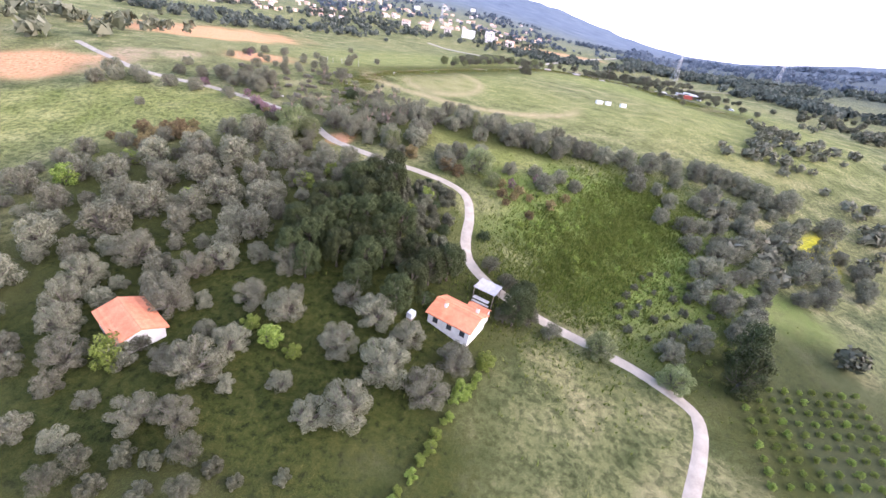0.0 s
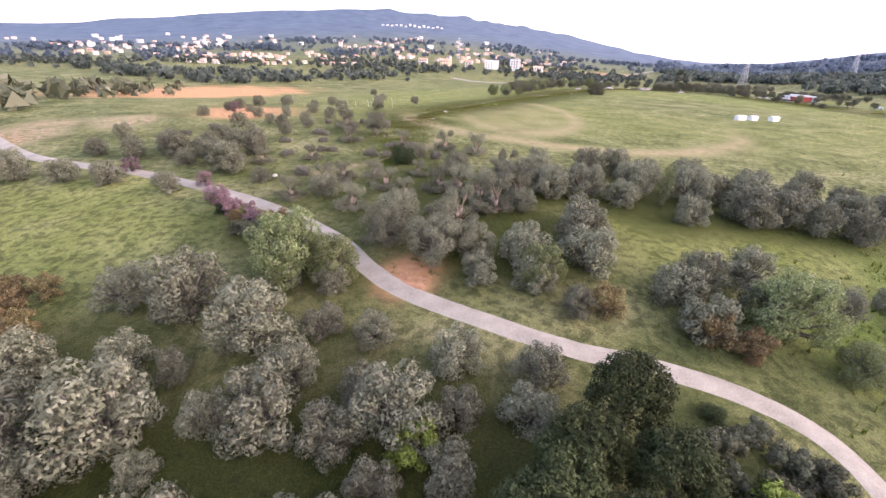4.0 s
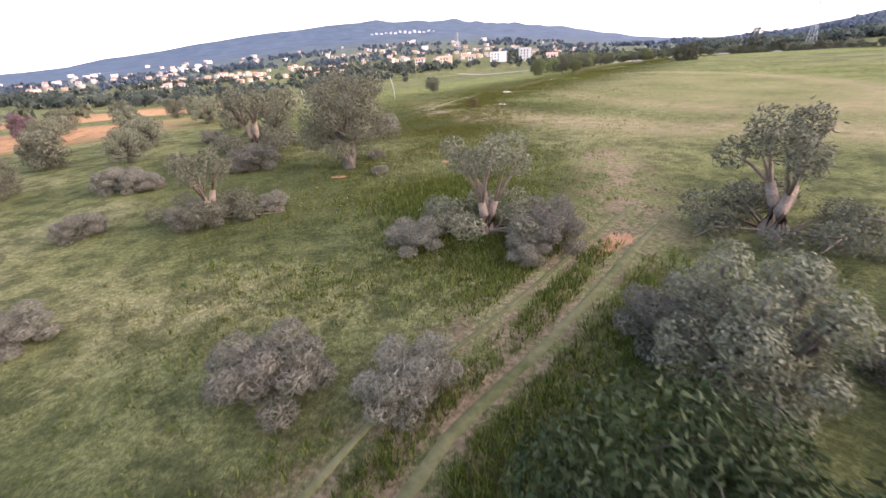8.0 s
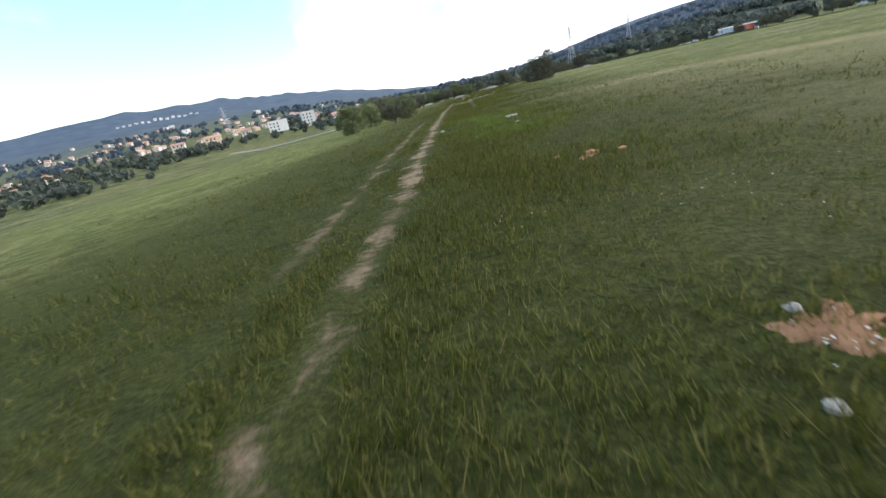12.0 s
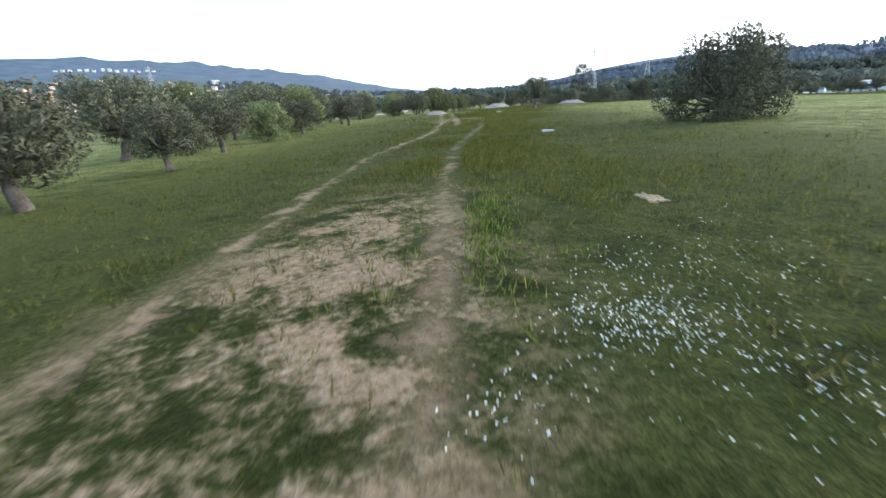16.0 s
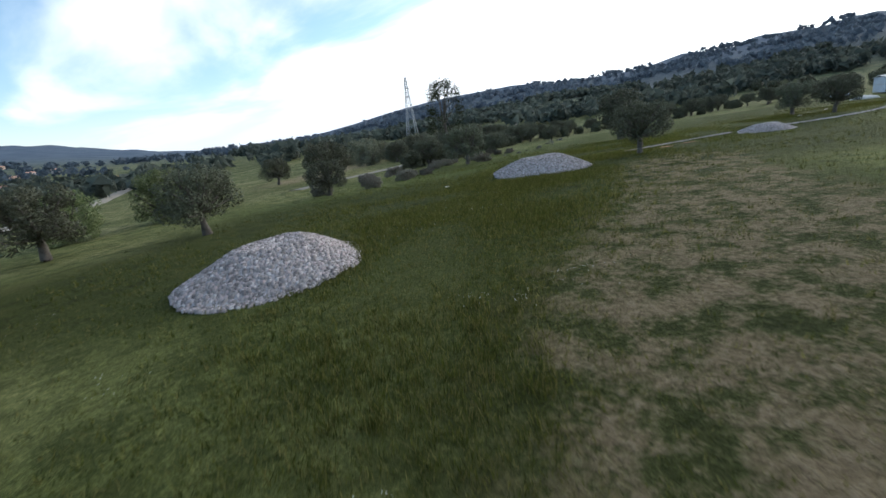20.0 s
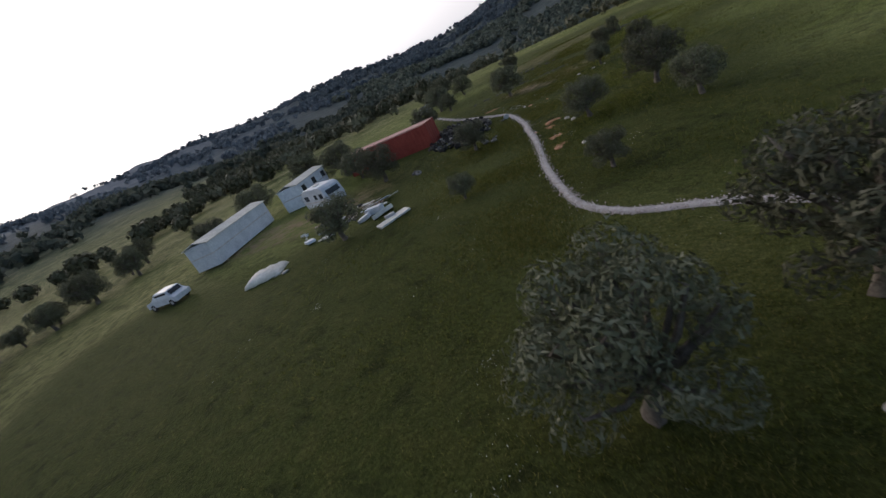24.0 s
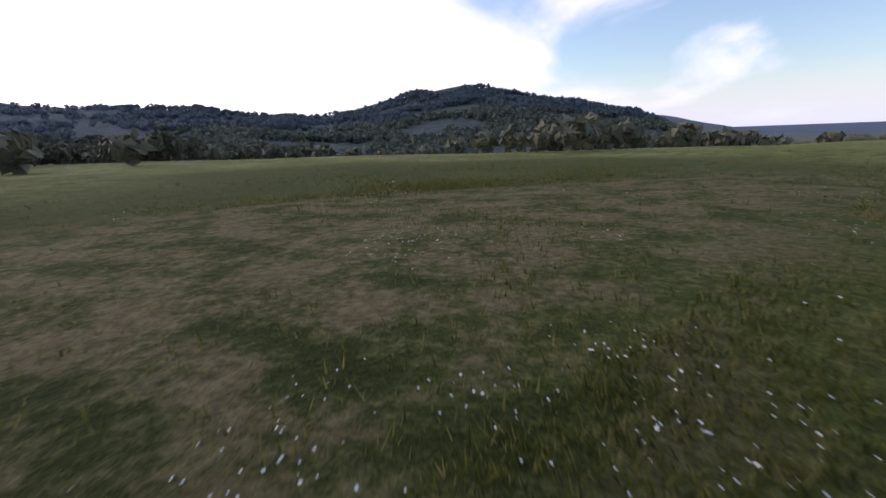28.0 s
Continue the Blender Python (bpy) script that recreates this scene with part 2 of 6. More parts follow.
TIMBER = speckled("weathered_timber", (0.2, 0.15, 0.11), (0.42, 0.35, 0.28), 3.0, 0.9, 0.4, 0.2)


# ==== land ====
def ease(u):
    return 1 / (1 + np.exp(-np.clip(u, -40, 40)))


TRACK_BEND = [(190, 5.0), (198, 4.2), (217, 1.2), (244, 0.1), (267, -1.0), (310, -1.9), (326, -2.0), (342, 0.1), (352, 0.3), (363, -0.3), (390, -2.0)]
SKYLINE_YAW = [-190, -181, -169, -157, -151, -144, -138, -126, -115, -106, -99, -85, -74, -69, -61, -53, -45, -38, -31, -24, -16, -6, 7, 16, 25, 33, 42, 47, 60, 110, 170]
SKYLINE_UP = [0.3, 2.2, 4.7, 6.7, 5.9, 4.3, 3.4, 4.6, 4.8, 5.4, 5.3, 5.3, 4.7, 4.2, 3.6, 4.2, 3.6, 2.7, 1.4, 0.9, 1.8, 3.5, 4.7, 4.9, 4.4, 3.5, 2.3, 1.5, 0.7, 0.3, 0.3]


def land(x, y):
    """Height of the ground."""
    x, y = np.asarray(x, float), np.asarray(y, float)
    brow = 67.2 + 0.117 * x + 0.539 * np.minimum(np.sqrt((x + 20) ** 2 + 64), 150)
    z = 2.6 - 23.6 * ease((brow - y) / 28.5)
    d = 0.905 * (x + 44) - 0.427 * (y - 194)
    z = z - 0.715 * np.minimum(np.logaddexp(0, (2.2 - d) / 12), 12) * ease((y - 230) / 25)
    z = z - 2.5 * ease((y - 418) / 13) * ease((x - 60) / 20)
    dx, dy = x - 60, y - 280
    r = np.hypot(dx, dy)
    yaw = np.degrees(np.arctan2(-dx, dy))
    yaw = np.where(yaw > 170, yaw - 360, yaw)
    rise = np.interp(yaw, SKYLINE_YAW, SKYLINE_UP)
    far = 1450 + 1100 * ease((yaw + 18) / 5) * ease((75 - yaw) / 8)
    t = np.clip((r - 230) / (far - 230), 0, None)
    up = np.minimum(t, 1) ** 2 / (np.minimum(t, 1) + 0.12) * 1.12
    hills = np.tan(np.radians(rise)) * far * up * (1 - 0.25 * np.clip(t - 1, 0, 1))
    rough = np.sin(x / 61 + 1.3) * np.cos(y / 47 + 0.4) + 0.6 * np.sin(x / 23 + y / 31) + 0.4 * np.sin(y / 17 - x / 29)
    hills = hills * (1 + 0.045 * rough * np.clip(t, 0, 1))
    swell = 0.12 * np.sin(x / 7.3 + 0.7 * np.sin(y / 9.1)) * np.cos(y / 8.2) * ease((260 - r) / 20)
    return z + hills + swell


def ground_z(x, y):
    return float(land(x, y))


def steps(lo, hi, step, end):
    inner = list(np.arange(lo, hi + 1e-6, step))
    out, s, v = [], step, hi
    while v < end:
        s = min(s * 1.14, 130)
        v += s
        out.append(v)
    left, s, v = [], step, lo
    while v > -end:
        s = min(s * 1.14, 130)
        v -= s
        left.append(v)
    return np.array(left[::-1] + inner + out)


def blob(x, y, cx, cy, rx, ry, turn=0.0, edge=0.12):
    c, s = math.cos(radians(turn)), math.sin(radians(turn))
    u, v = (x - cx) * c + (y - cy) * s, -(x - cx) * s + (y - cy) * c
    wob = 0.12 * np.sin(x / 4.1 + y / 6.3) + 0.1 * np.sin(y / 3.2 - x / 7.7)
    return ease((1 - np.hypot(u / rx, v / ry) + wob) / edge)


gx, gy = steps(-125, 205, 1.5, 4600), steps(10, 450, 1.5, 4600)
GX, GY = np.meshgrid(gx, gy)
GZ = land(GX, GY)
nx, ny = len(gx), len(gy)
me = bpy.data.meshes.new("ground")
idx = np.arange(nx * ny).reshape(ny, nx)
quads = np.stack([idx[:-1, :-1], idx[:-1, 1:], idx[1:, 1:], idx[1:, :-1]], -1).reshape(-1, 4)
me.vertices.add(nx * ny)
me.vertices.foreach_set("co", np.stack([GX, GY, GZ], -1).ravel())
me.loops.add(quads.size)
me.loops.foreach_set("vertex_index", quads.ravel())
me.polygons.add(len(quads))
me.polygons.foreach_set("loop_start", np.arange(0, quads.size, 4))
me.polygons.foreach_set("use_smooth", np.ones(len(quads), bool))
me.update()
R = np.hypot(GX - 60, GY - 280)
YAW = np.degrees(np.arctan2(-(GX - 60), GY - 280))
regions = {}
regions["earth"] = np.max([blob(GX, GY, -92, 197, 13, 12), blob(GX, GY, -170, 300, 36, 60, -20), blob(GX, GY, -142, 140, 20, 15, 20),
                           blob(GX, GY, 95, 720, 70, 30), 0.8 * blob(GX, GY, -31, 112, 3, 4)], 0)
ring = np.hypot((GX + 14) / 17, (GY - 222) / 38)
arc = np.hypot(GX / 50, (GY - 225) / 55)
regions["bare"] = np.max([0.3 * np.exp(-((ring - 1) / 0.16) ** 2) * ease((0.901 * GX - 0.434 * GY + 121) / 2), 0.1 * ease((1 - ring) / 0.1) * ease((0.901 * GX - 0.434 * GY + 121) / 2), 0.5 * np.exp(-((arc - 1) / 0.05) ** 2) * ease((205 - GY) / 6),
                          blob(GX, GY, -124, 158, 9, 18), blob(GX, GY, -112, 174, 8, 8), 0.46 * blob(GX, GY, 67, 389, 20, 4.6, 19, 0.05),
                          0.33 * blob(GX, GY, 157, 315, 14, 7, 55), 0.9 * blob(GX, GY, 110, 470, 22, 6, 30), 0.8 * blob(GX, GY, 146, 346, 5, 3), 0.9 * blob(GX, GY, 2.3, 309, 2.3, 7.5, -26),
                          0.5 * blob(GX, GY, 26, 356, 2.5, 9, -26), 0.6 * blob(GX, GY, 45, 380, 5, 8, -40), 0.7 * blob(GX, GY, 160, 378, 9, 4, 20)], 0)
regions["worn"] = np.max([0.8 * np.exp(-((ring - 1) / 0.13) ** 2) * ease((0.901 * GX - 0.434 * GY + 121) / 2), 0.35 * ease((1 - ring) / 0.1) * ease((0.901 * GX - 0.434 * GY + 121) / 2), 0.95 * np.exp(-((arc - 1) / 0.06) ** 2) * ease((208 - GY) / 6)], 0)
regions["yellow"] = blob(GX, GY, 111, 126, 5, 13, -30)
regions["lush"] = np.max([blob(GX, GY, 42, 100, 34, 33, 20), 0.7 * blob(GX, GY, 79, 88, 11, 9), 0.35 * blob(GX, GY, 140, 345, 60, 45), 0.6 * blob(GX, GY, 115, 412, 45, 20)], 0)
regions["pasture"] = np.max([blob(GX, GY, -95, 112, 38, 20, 20), blob(GX, GY, 2, 125, 24, 9, 5), ease((R - 45) / 20) * ease((150 - R) / 12) * ease((GY - 185) / 15)], 0)
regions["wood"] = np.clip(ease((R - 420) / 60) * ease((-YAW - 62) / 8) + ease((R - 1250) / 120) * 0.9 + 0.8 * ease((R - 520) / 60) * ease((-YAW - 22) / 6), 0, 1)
# mask of the far ground whose colour imitates aerial haze
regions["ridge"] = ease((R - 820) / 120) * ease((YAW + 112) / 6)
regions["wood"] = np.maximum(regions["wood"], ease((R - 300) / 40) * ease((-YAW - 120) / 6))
wheel = np.full_like(GX, 9.0)
for (ax, ay), (bx, by) in (((-54, 139.5), (-44.6, 147.8)), ((-44.6, 147.8), (-40.6, 154.5)), ((-40.6, 154.5), (-35.8, 160.9)), ((-35.8, 160.9), (-34, 172)), ((-45.7, 198.3), (-44.9, 194)), ((-44.9, 194), (-41.2, 188))):
    u = np.clip(((GX - ax) * (bx - ax) + (GY - ay) * (by - ay)) / ((bx - ax) ** 2 + (by - ay) ** 2), 0, 1)
    wheel = np.minimum(wheel, np.hypot(GX - ax - u * (bx - ax), GY - ay - u * (by - ay)))
regions["bare"] = np.maximum(regions["bare"], 0.75 * ease((1.3 - wheel) / 0.3))
track = 0.901 * GX - 0.434 * GY + 132.6
regions["sward"] = np.max([ease((16 - np.abs(track - 3)) / 3) * ease((GY - 205) / 10) * ease((392 - GY) / 10), blob(GX, GY, 84, 402, 40, 16, -20), blob(GX, GY, 143, 352, 20, 42, 25), 0.8 * blob(GX, GY, 160, 305, 26, 22), 0.35 * blob(GX, GY, -48, 178, 14, 16), 0.9 * blob(GX, GY, 138, 396, 30, 18), 0.8 * blob(GX, GY, 118, 410, 42, 20), blob(GX, GY, -44, 194, 12, 15), 0.9 * blob(GX, GY, 67, 389, 22, 7, 19), 0.9 * blob(GX, GY, -24, 124, 17, 12), 0.8 * blob(GX, GY, -46, 117, 12, 6, -25), 0.9 * blob(GX, GY, 0, 140, 46, 11), 0.45 * blob(GX, GY, -36, 136, 22, 12), blob(GX, GY, -22, 50, 58, 34), 0.9 * blob(GX, GY, -40, 78, 42, 24), 0.9 * blob(GX, GY, 66, 58, 24, 24)], 0)
regions["sward"] *= 1 - 0.85 * blob(GX, GY, 25, 45, 17, 18, 25)
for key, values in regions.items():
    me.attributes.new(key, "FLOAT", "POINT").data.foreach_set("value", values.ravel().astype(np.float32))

gm, gt, gb = material("grassland", 0.95, 0.05)
gpos = gt.nodes.new("ShaderNodeNewGeometry").outputs["Position"]


def attr(name):
    a = gt.nodes.new("ShaderNodeAttribute")
    a.attribute_name = name
    return a.outputs["Fac"]


n_far, n_mid, n_near, n_fine = noise_node(gt, 0.012, 4, gpos), noise_node(gt, 0.11, 5, gpos), noise_node(gt, 0.9, 6, gpos, 0.65), noise_node(gt, 7.0, 5, gpos, 0.7)
base = ramp_node(gt, n_mid, [(0.32, (0.04, 0.052, 0.019)), (0.5, (0.105, 0.115, 0.046)), (0.68, (0.19, 0.178, 0.088))])
base = mix_node(gt, range_node(gt, n_far, 0.42, 0.62), base, mix_node(gt, 0.5, base, (0.16, 0.15, 0.06)))
base = mix_node(gt, attr("pasture"), base, ramp_node(gt, n_mid, [(0.32, (0.1, 0.12, 0.03)), (0.68, (0.19, 0.195, 0.07))]))
base = mix_node(gt, attr("lush"), base, ramp_node(gt, n_near, [(0.36, (0.04, 0.07, 0.014)), (0.5, (0.105, 0.15, 0.03)), (0.64, (0.22, 0.24, 0.075))]))
base = mix_node(gt, attr("sward"), base, ramp_node(gt, n_near, [(0.36, (0.009, 0.0125, 0.003)), (0.5, (0.029, 0.038, 0.008)), (0.64, (0.098, 0.099, 0.025))]))
base = mix_node(gt, range_node(gt, n_near, 0.42, 0.62, 0.0, 1.0), base, mix_node(gt, 1.0, base, (0.42, 0.46, 0.45), "MULTIPLY"))
base = mix_node(gt, range_node(gt, n_fine, 0.42, 0.65, 0.0, 0.9), base, mix_node(gt, 1.0, base, (1.9, 1.75, 1.9), "MULTIPLY"))
n_grain = noise_node(gt, 34.0, 4, gpos, 0.75)
base = mix_node(gt, range_node(gt, n_grain, 0.4, 0.62, 0.0, 0.85), mix_node(gt, 1.0, base, (0.62, 0.64, 0.6), "MULTIPLY"), mix_node(gt, 1.0, base, (1.6, 1.55, 1.6), "MULTIPLY"))
base = mix_node(gt, attr("yellow"), base, ramp_node(gt, n_near, [(0.35, (0.16, 0.18, 0.02)), (0.6, (0.5, 0.44, 0.03))]))
soil = ramp_node(gt, n_fine, [(0.3, (0.18, 0.12, 0.075)), (0.52, (0.34, 0.235, 0.16)), (0.72, (0.45, 0.33, 0.245))])
clay = ramp_node(gt, n_near, [(0.3, (0.38, 0.16, 0.07)), (0.7, (0.56, 0.30, 0.17))])
torn = math_node(gt, "ADD", math_node(gt, "MULTIPLY", n_near, 0.88), math_node(gt, "MULTIPLY", n_fine, 0.3))
bare = math_node(gt, "MULTIPLY", attr("bare"), range_node(gt, torn, 0.5, 0.68), True)
# wheel ruts of the field track
xyz = gt.nodes.new("ShaderNodeSeparateXYZ")
gt.links.new(gpos, xyz.inputs[0])
across = math_node(gt, "ADD", math_node(gt, "MULTIPLY", xyz.outputs[0], 0.901), math_node(gt, "MULTIPLY", xyz.outputs[1], -0.434))
across = math_node(gt, "ADD", math_node(gt, "ADD", across, 132.6), math_node(gt, "MULTIPLY", math_node(gt, "SUBTRACT", noise_node(gt, 0.2, 2, gpos), 0.5), 0.9))
bend = gt.nodes.new("ShaderNodeFloatCurve")
for spot, (y, off) in enumerate(TRACK_BEND):
    at = ((y - 190) / 200, (off + 3) / 8)
    if spot in (0, len(TRACK_BEND) - 1):
        bend.mapping.curves[0].points[0 if spot == 0 else -1].location = at
    else:
        bend.mapping.curves[0].points.new(*at)
bend.mapping.update()
gt.links.new(math_node(gt, "DIVIDE", math_node(gt, "SUBTRACT", xyz.outputs[1], 190), 200, True), bend.inputs["Value"])
across = math_node(gt, "SUBTRACT", across, math_node(gt, "SUBTRACT", math_node(gt, "MULTIPLY", bend.outputs[0], 8), 3))
ruts = None
y_at = xyz.outputs[1]
for off, wide, first, last, strong in ((0.0, 0.02, 192, 236, 0.8), (0.0, 0.2, 230, 304, 0.95), (0.0, 0.06, 296, 384, 0.8), (-1.9, 0.04, 228, 275, 0.6), (4.2, 0.02, 296, 348, 0.55), (1.8, 0.06, 342, 384, 0.75)):
    near_rut = math_node(gt, "ABSOLUTE", math_node(gt, "SUBTRACT", across, off))
    one = range_node(gt, math_node(gt, "ADD", near_rut, math_node(gt, "MULTIPLY", math_node(gt, "SUBTRACT", torn, 0.58), 3.6)), wide + 0.3, wide - 0.3)
    gate = math_node(gt, "MULTIPLY", range_node(gt, y_at, first, first + 6), range_node(gt, y_at, last, last - 8))
    one = math_node(gt, "MULTIPLY", math_node(gt, "MULTIPLY", one, gate), strong)
    ruts = one if ruts is None else math_node(gt, "MAXIMUM", ruts, one)
bare = math_node(gt, "MAXIMUM", bare, ruts)
base = mix_node(gt, math_node(gt, "MULTIPLY", attr("worn"), range_node(gt, n_mid, 0.3, 0.55, 0.45, 1.0), True), base, ramp_node(gt, n_near, [(0.3, (0.15, 0.135, 0.055)), (0.7, (0.34, 0.28, 0.15))]))
base = mix_node(gt, bare, base, soil)
base = mix_node(gt, math_node(gt, "MULTIPLY", attr("earth"), range_node(gt, n_near, 0.3, 0.5), True), base, clay)
# haze painted into the colour: wooded slopes bluish, far ridges blue-grey
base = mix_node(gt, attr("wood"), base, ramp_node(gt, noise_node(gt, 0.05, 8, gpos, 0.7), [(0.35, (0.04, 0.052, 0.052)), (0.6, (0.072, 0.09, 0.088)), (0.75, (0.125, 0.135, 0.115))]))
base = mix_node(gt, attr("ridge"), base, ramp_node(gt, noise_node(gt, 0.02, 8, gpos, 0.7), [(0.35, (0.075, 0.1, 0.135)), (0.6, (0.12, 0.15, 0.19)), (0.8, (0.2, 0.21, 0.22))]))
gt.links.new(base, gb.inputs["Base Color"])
# the downy bloom of grass tips seen along the ground
gt.links.new(math_node(gt, "MULTIPLY", math_node(gt, "SUBTRACT", 1.0, math_node(gt, "MAXIMUM", attr("wood"), attr("ridge")), True), 0.15), gb.inputs["Sheen Weight"])
gb.inputs["Sheen Roughness"].default_value = 0.4
gb.inputs["Sheen Tint"].default_value = (0.3, 0.33, 0.12, 1)
bump_node(gt, gb, math_node(gt, "ADD", math_node(gt, "ADD", n_near, math_node(gt, "MULTIPLY", n_fine, 0.5)), math_node(gt, "MULTIPLY", n_grain, 0.12)), 0.9, 0.25)
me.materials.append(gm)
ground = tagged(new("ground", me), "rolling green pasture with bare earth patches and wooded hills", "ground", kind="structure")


# ==== helpers for shapes ====
def mesh_of(name, bm, mats, smooth=False):
    data = bpy.data.meshes.new(name)
    bm.normal_update()
    bm.to_mesh(data)
    bm.free()
    for one in mats if isinstance(mats, (list, tuple)) else [mats]:
        data.materials.append(one)
    if smooth:
        data.polygons.foreach_set("use_smooth", np.ones(len(data.polygons), bool))
    return data


def part(name, bm, mats, parent, label="", smooth=False):
    ob = new(name, mesh_of(name, bm, mats, smooth) if isinstance(bm, bmesh.types.BMesh) else bm)
    ob.parent = parent
    return tagged(ob, label)


def thing(name, m, label, category, group="", kind=""):
    ob = new(name)
    ob.matrix_world = m
    return tagged(ob, label, category, group, kind)


def add_box(bm, sx, sy, sz, m=None, bevel=0.0):
    got = bmesh.ops.create_cube(bm, size=1.0, matrix=(m or Matrix()) @ Matrix.Diagonal((sx, sy, sz, 1)))
    if bevel:
        edges = list({e for v in got["verts"] for e in v.link_edges})
        bmesh.ops.bevel(bm, geom=edges, offset=bevel, segments=2, affect="EDGES", profile=0.6)
    return bm


def box(sx, sy, sz, m=None, bevel=0.0):
    return add_box(bmesh.new(), sx, sy, sz, m, bevel)


def tube(bm, points, radii, sides=7, rng=None, root=None):
    """A bent, tapering limb; grows from the vertex root, if there is one."""
    rings = []
    for i, p in enumerate(points):
        a = Vector(points[max(i - 1, 0)])
        b = Vector(points[min(i + 1, len(points) - 1)])
        q = (b - a).to_track_quat("Z", "Y")
        ring = []
        for k in range(sides):
            w = radii[i] * (1 + (rng.uniform(-0.18, 0.18) if rng else 0))
            ang = 2 * math.pi * k / sides
            ring.append(bm.verts.new(Vector(p) + q @ Vector((math.cos(ang) * w, math.sin(ang) * w, 0))))
        rings.append(ring)
    for a, b in zip(rings, rings[1:]):
        for k in range(sides):
            bm.faces.new((a[k], a[(k + 1) % sides], b[(k + 1) % sides], b[k]))
    bm.faces.new(rings[-1])
    bm.faces.new(rings[0][::-1])
    if root is not None:
        bm.faces.new((rings[0][0], rings[0][1], root))
    return bm


def sprays(name, centres, out, length, width, mat, rng, bend=0.25, loose=0.5):
    """Leaf sprays: one small bent blade at every centre, lying on the rounded clump like a shingle; one mesh."""
    n = len(centres)
    out = out + rng.normal(0, loose, (n, 3))
    out /= np.linalg.norm(out, axis=1)[:, None] + 1e-9
    side = np.cross(out, rng.normal(0, 1, (n, 3)))
    side /= np.linalg.norm(side, axis=1)[:, None] + 1e-9
    along = np.cross(side, out)
    le = (length * rng.uniform(0.6, 1.3, n))[:, None]
    wi = (width * rng.uniform(0.6, 1.3, n))[:, None]
    v = np.stack([centres - along * le * 0.4 - side * wi * 0.5, centres - along * le * 0.3 + side * wi * 0.5, centres + along * le * 0.6 + out * le * bend], 1).reshape(-1, 3)
    data = bpy.data.meshes.new(name)
    data.vertices.add(len(v))
    data.vertices.foreach_set("co", v.ravel())
    data.loops.add(3 * n)
    data.loops.foreach_set("vertex_index", np.arange(3 * n))
    data.polygons.add(n)
    data.polygons.foreach_set("loop_start", np.arange(0, 3 * n, 3))
    data.update()
    data.materials.append(mat)
    return data


def crown_points(rng, lobes, n, hollow=0.82):
    """Points in and on a number of lobes (centre, radii), the share by size."""
    size = np.array([r[0] * r[1] + r[2] * r[0] for _, r in lobes])
    pick = rng.choice(len(lobes), n, p=size / size.sum())
    d = rng.normal(0, 1, (n, 3))
    d /= np.linalg.norm(d, axis=1)[:, None]
    rad = rng.uniform(hollow, 1.05, n) ** 0.6 * (1 + 0.18 * rng.normal(0, 1, n) * (rng.random(n) < 0.35))
    c = np.array([l[0] for l in lobes])[pick]
    r = np.array([l[1] for l in lobes])[pick]
    return c + d * r * rad[:, None], d


def tree_data(seed, high, wide, leaf, n, length, width, trunk_h, trunk_r, lobes_n, flat=0.75, stems=1, bottom=0.35, clump=0.15):
    """Meshes for a broad-leaved tree: trunk with limbs, and crown. Height and width in metres."""
    rng = np.random.default_rng(seed)
    py = random.Random(seed)
    bm = bmesh.new()
    lobes = []
    for k in range(lobes_n):
        # clumps spread evenly over a rounded, hollow crown
        h = bottom + (0.93 - bottom) * ((k + 0.5) / lobes_n) ** 0.85
        belly = math.sin(math.pi * min(0.97, max(0.12, 0.2 + 0.75 * (h - bottom) / (1 - bottom)))) ** 0.6
        ang = 2.39996 * k + py.uniform(-0.4, 0.4)
        rr = wide * 0.42 * belly * (py.uniform(0.72, 1.0) if k % 4 else py.uniform(0.1, 0.5))
        s = wide * clump * py.uniform(0.75, 1.3)
        lobes.append(((rr * math.cos(ang), rr * math.sin(ang), max(high * h - s * flat * 0.5, s * 0.3)), (s, s, s * flat)))
    base_vert = None
    for s in range(stems):
        lean = Vector((py.uniform(-0.25, 0.25), py.uniform(-0.25, 0.25), 0)) * trunk_h
        foot = Vector((py.uniform(-0.5, 0.5), py.uniform(-0.5, 0.5), 0)) * (trunk_r * 2 * (stems > 1))
        fork = foot + lean + Vector((0, 0, trunk_h))
        mid = foot + lean * 0.3 + Vector((py.uniform(-0.1, 0.1), py.uniform(-0.1, 0.1), trunk_h * 0.5))
        tube(bm, [foot + Vector((0, 0, -0.3)), foot + Vector((0, 0, 0.1)), mid, fork], [trunk_r * 1.5, trunk_r * 1.2, trunk_r * 0.9, trunk_r * 0.75], 8, py, base_vert)
        bm.verts.ensure_lookup_table()
        base_vert, fork_vert = bm.verts[0], bm.verts[-1]
        for c, r in lobes[s::stems]:
            c = Vector(c)
            bend = fork.lerp(c, 0.5) + Vector((py.uniform(-0.2, 0.2), py.uniform(-0.2, 0.2), -0.15 * high * 0.2))
            tube(bm, [fork - Vector((0, 0, 0.1)), bend, c, c + Vector((py.uniform(-0.3, 0.3), py.uniform(-0.3, 0.3), r[2] * 0.6))], [trunk_r * 0.5, trunk_r * 0.34, trunk_r * 0.2, trunk_r * 0.06], 5, py, fork_vert)
    trunk = mesh_of("trunk", bm, BARK, True)
    pts, d = crown_points(rng, lobes, n)
    crown = sprays("crown", pts, d, length, width, leaf, rng, 0.2, 0.38)
    return trunk, crown


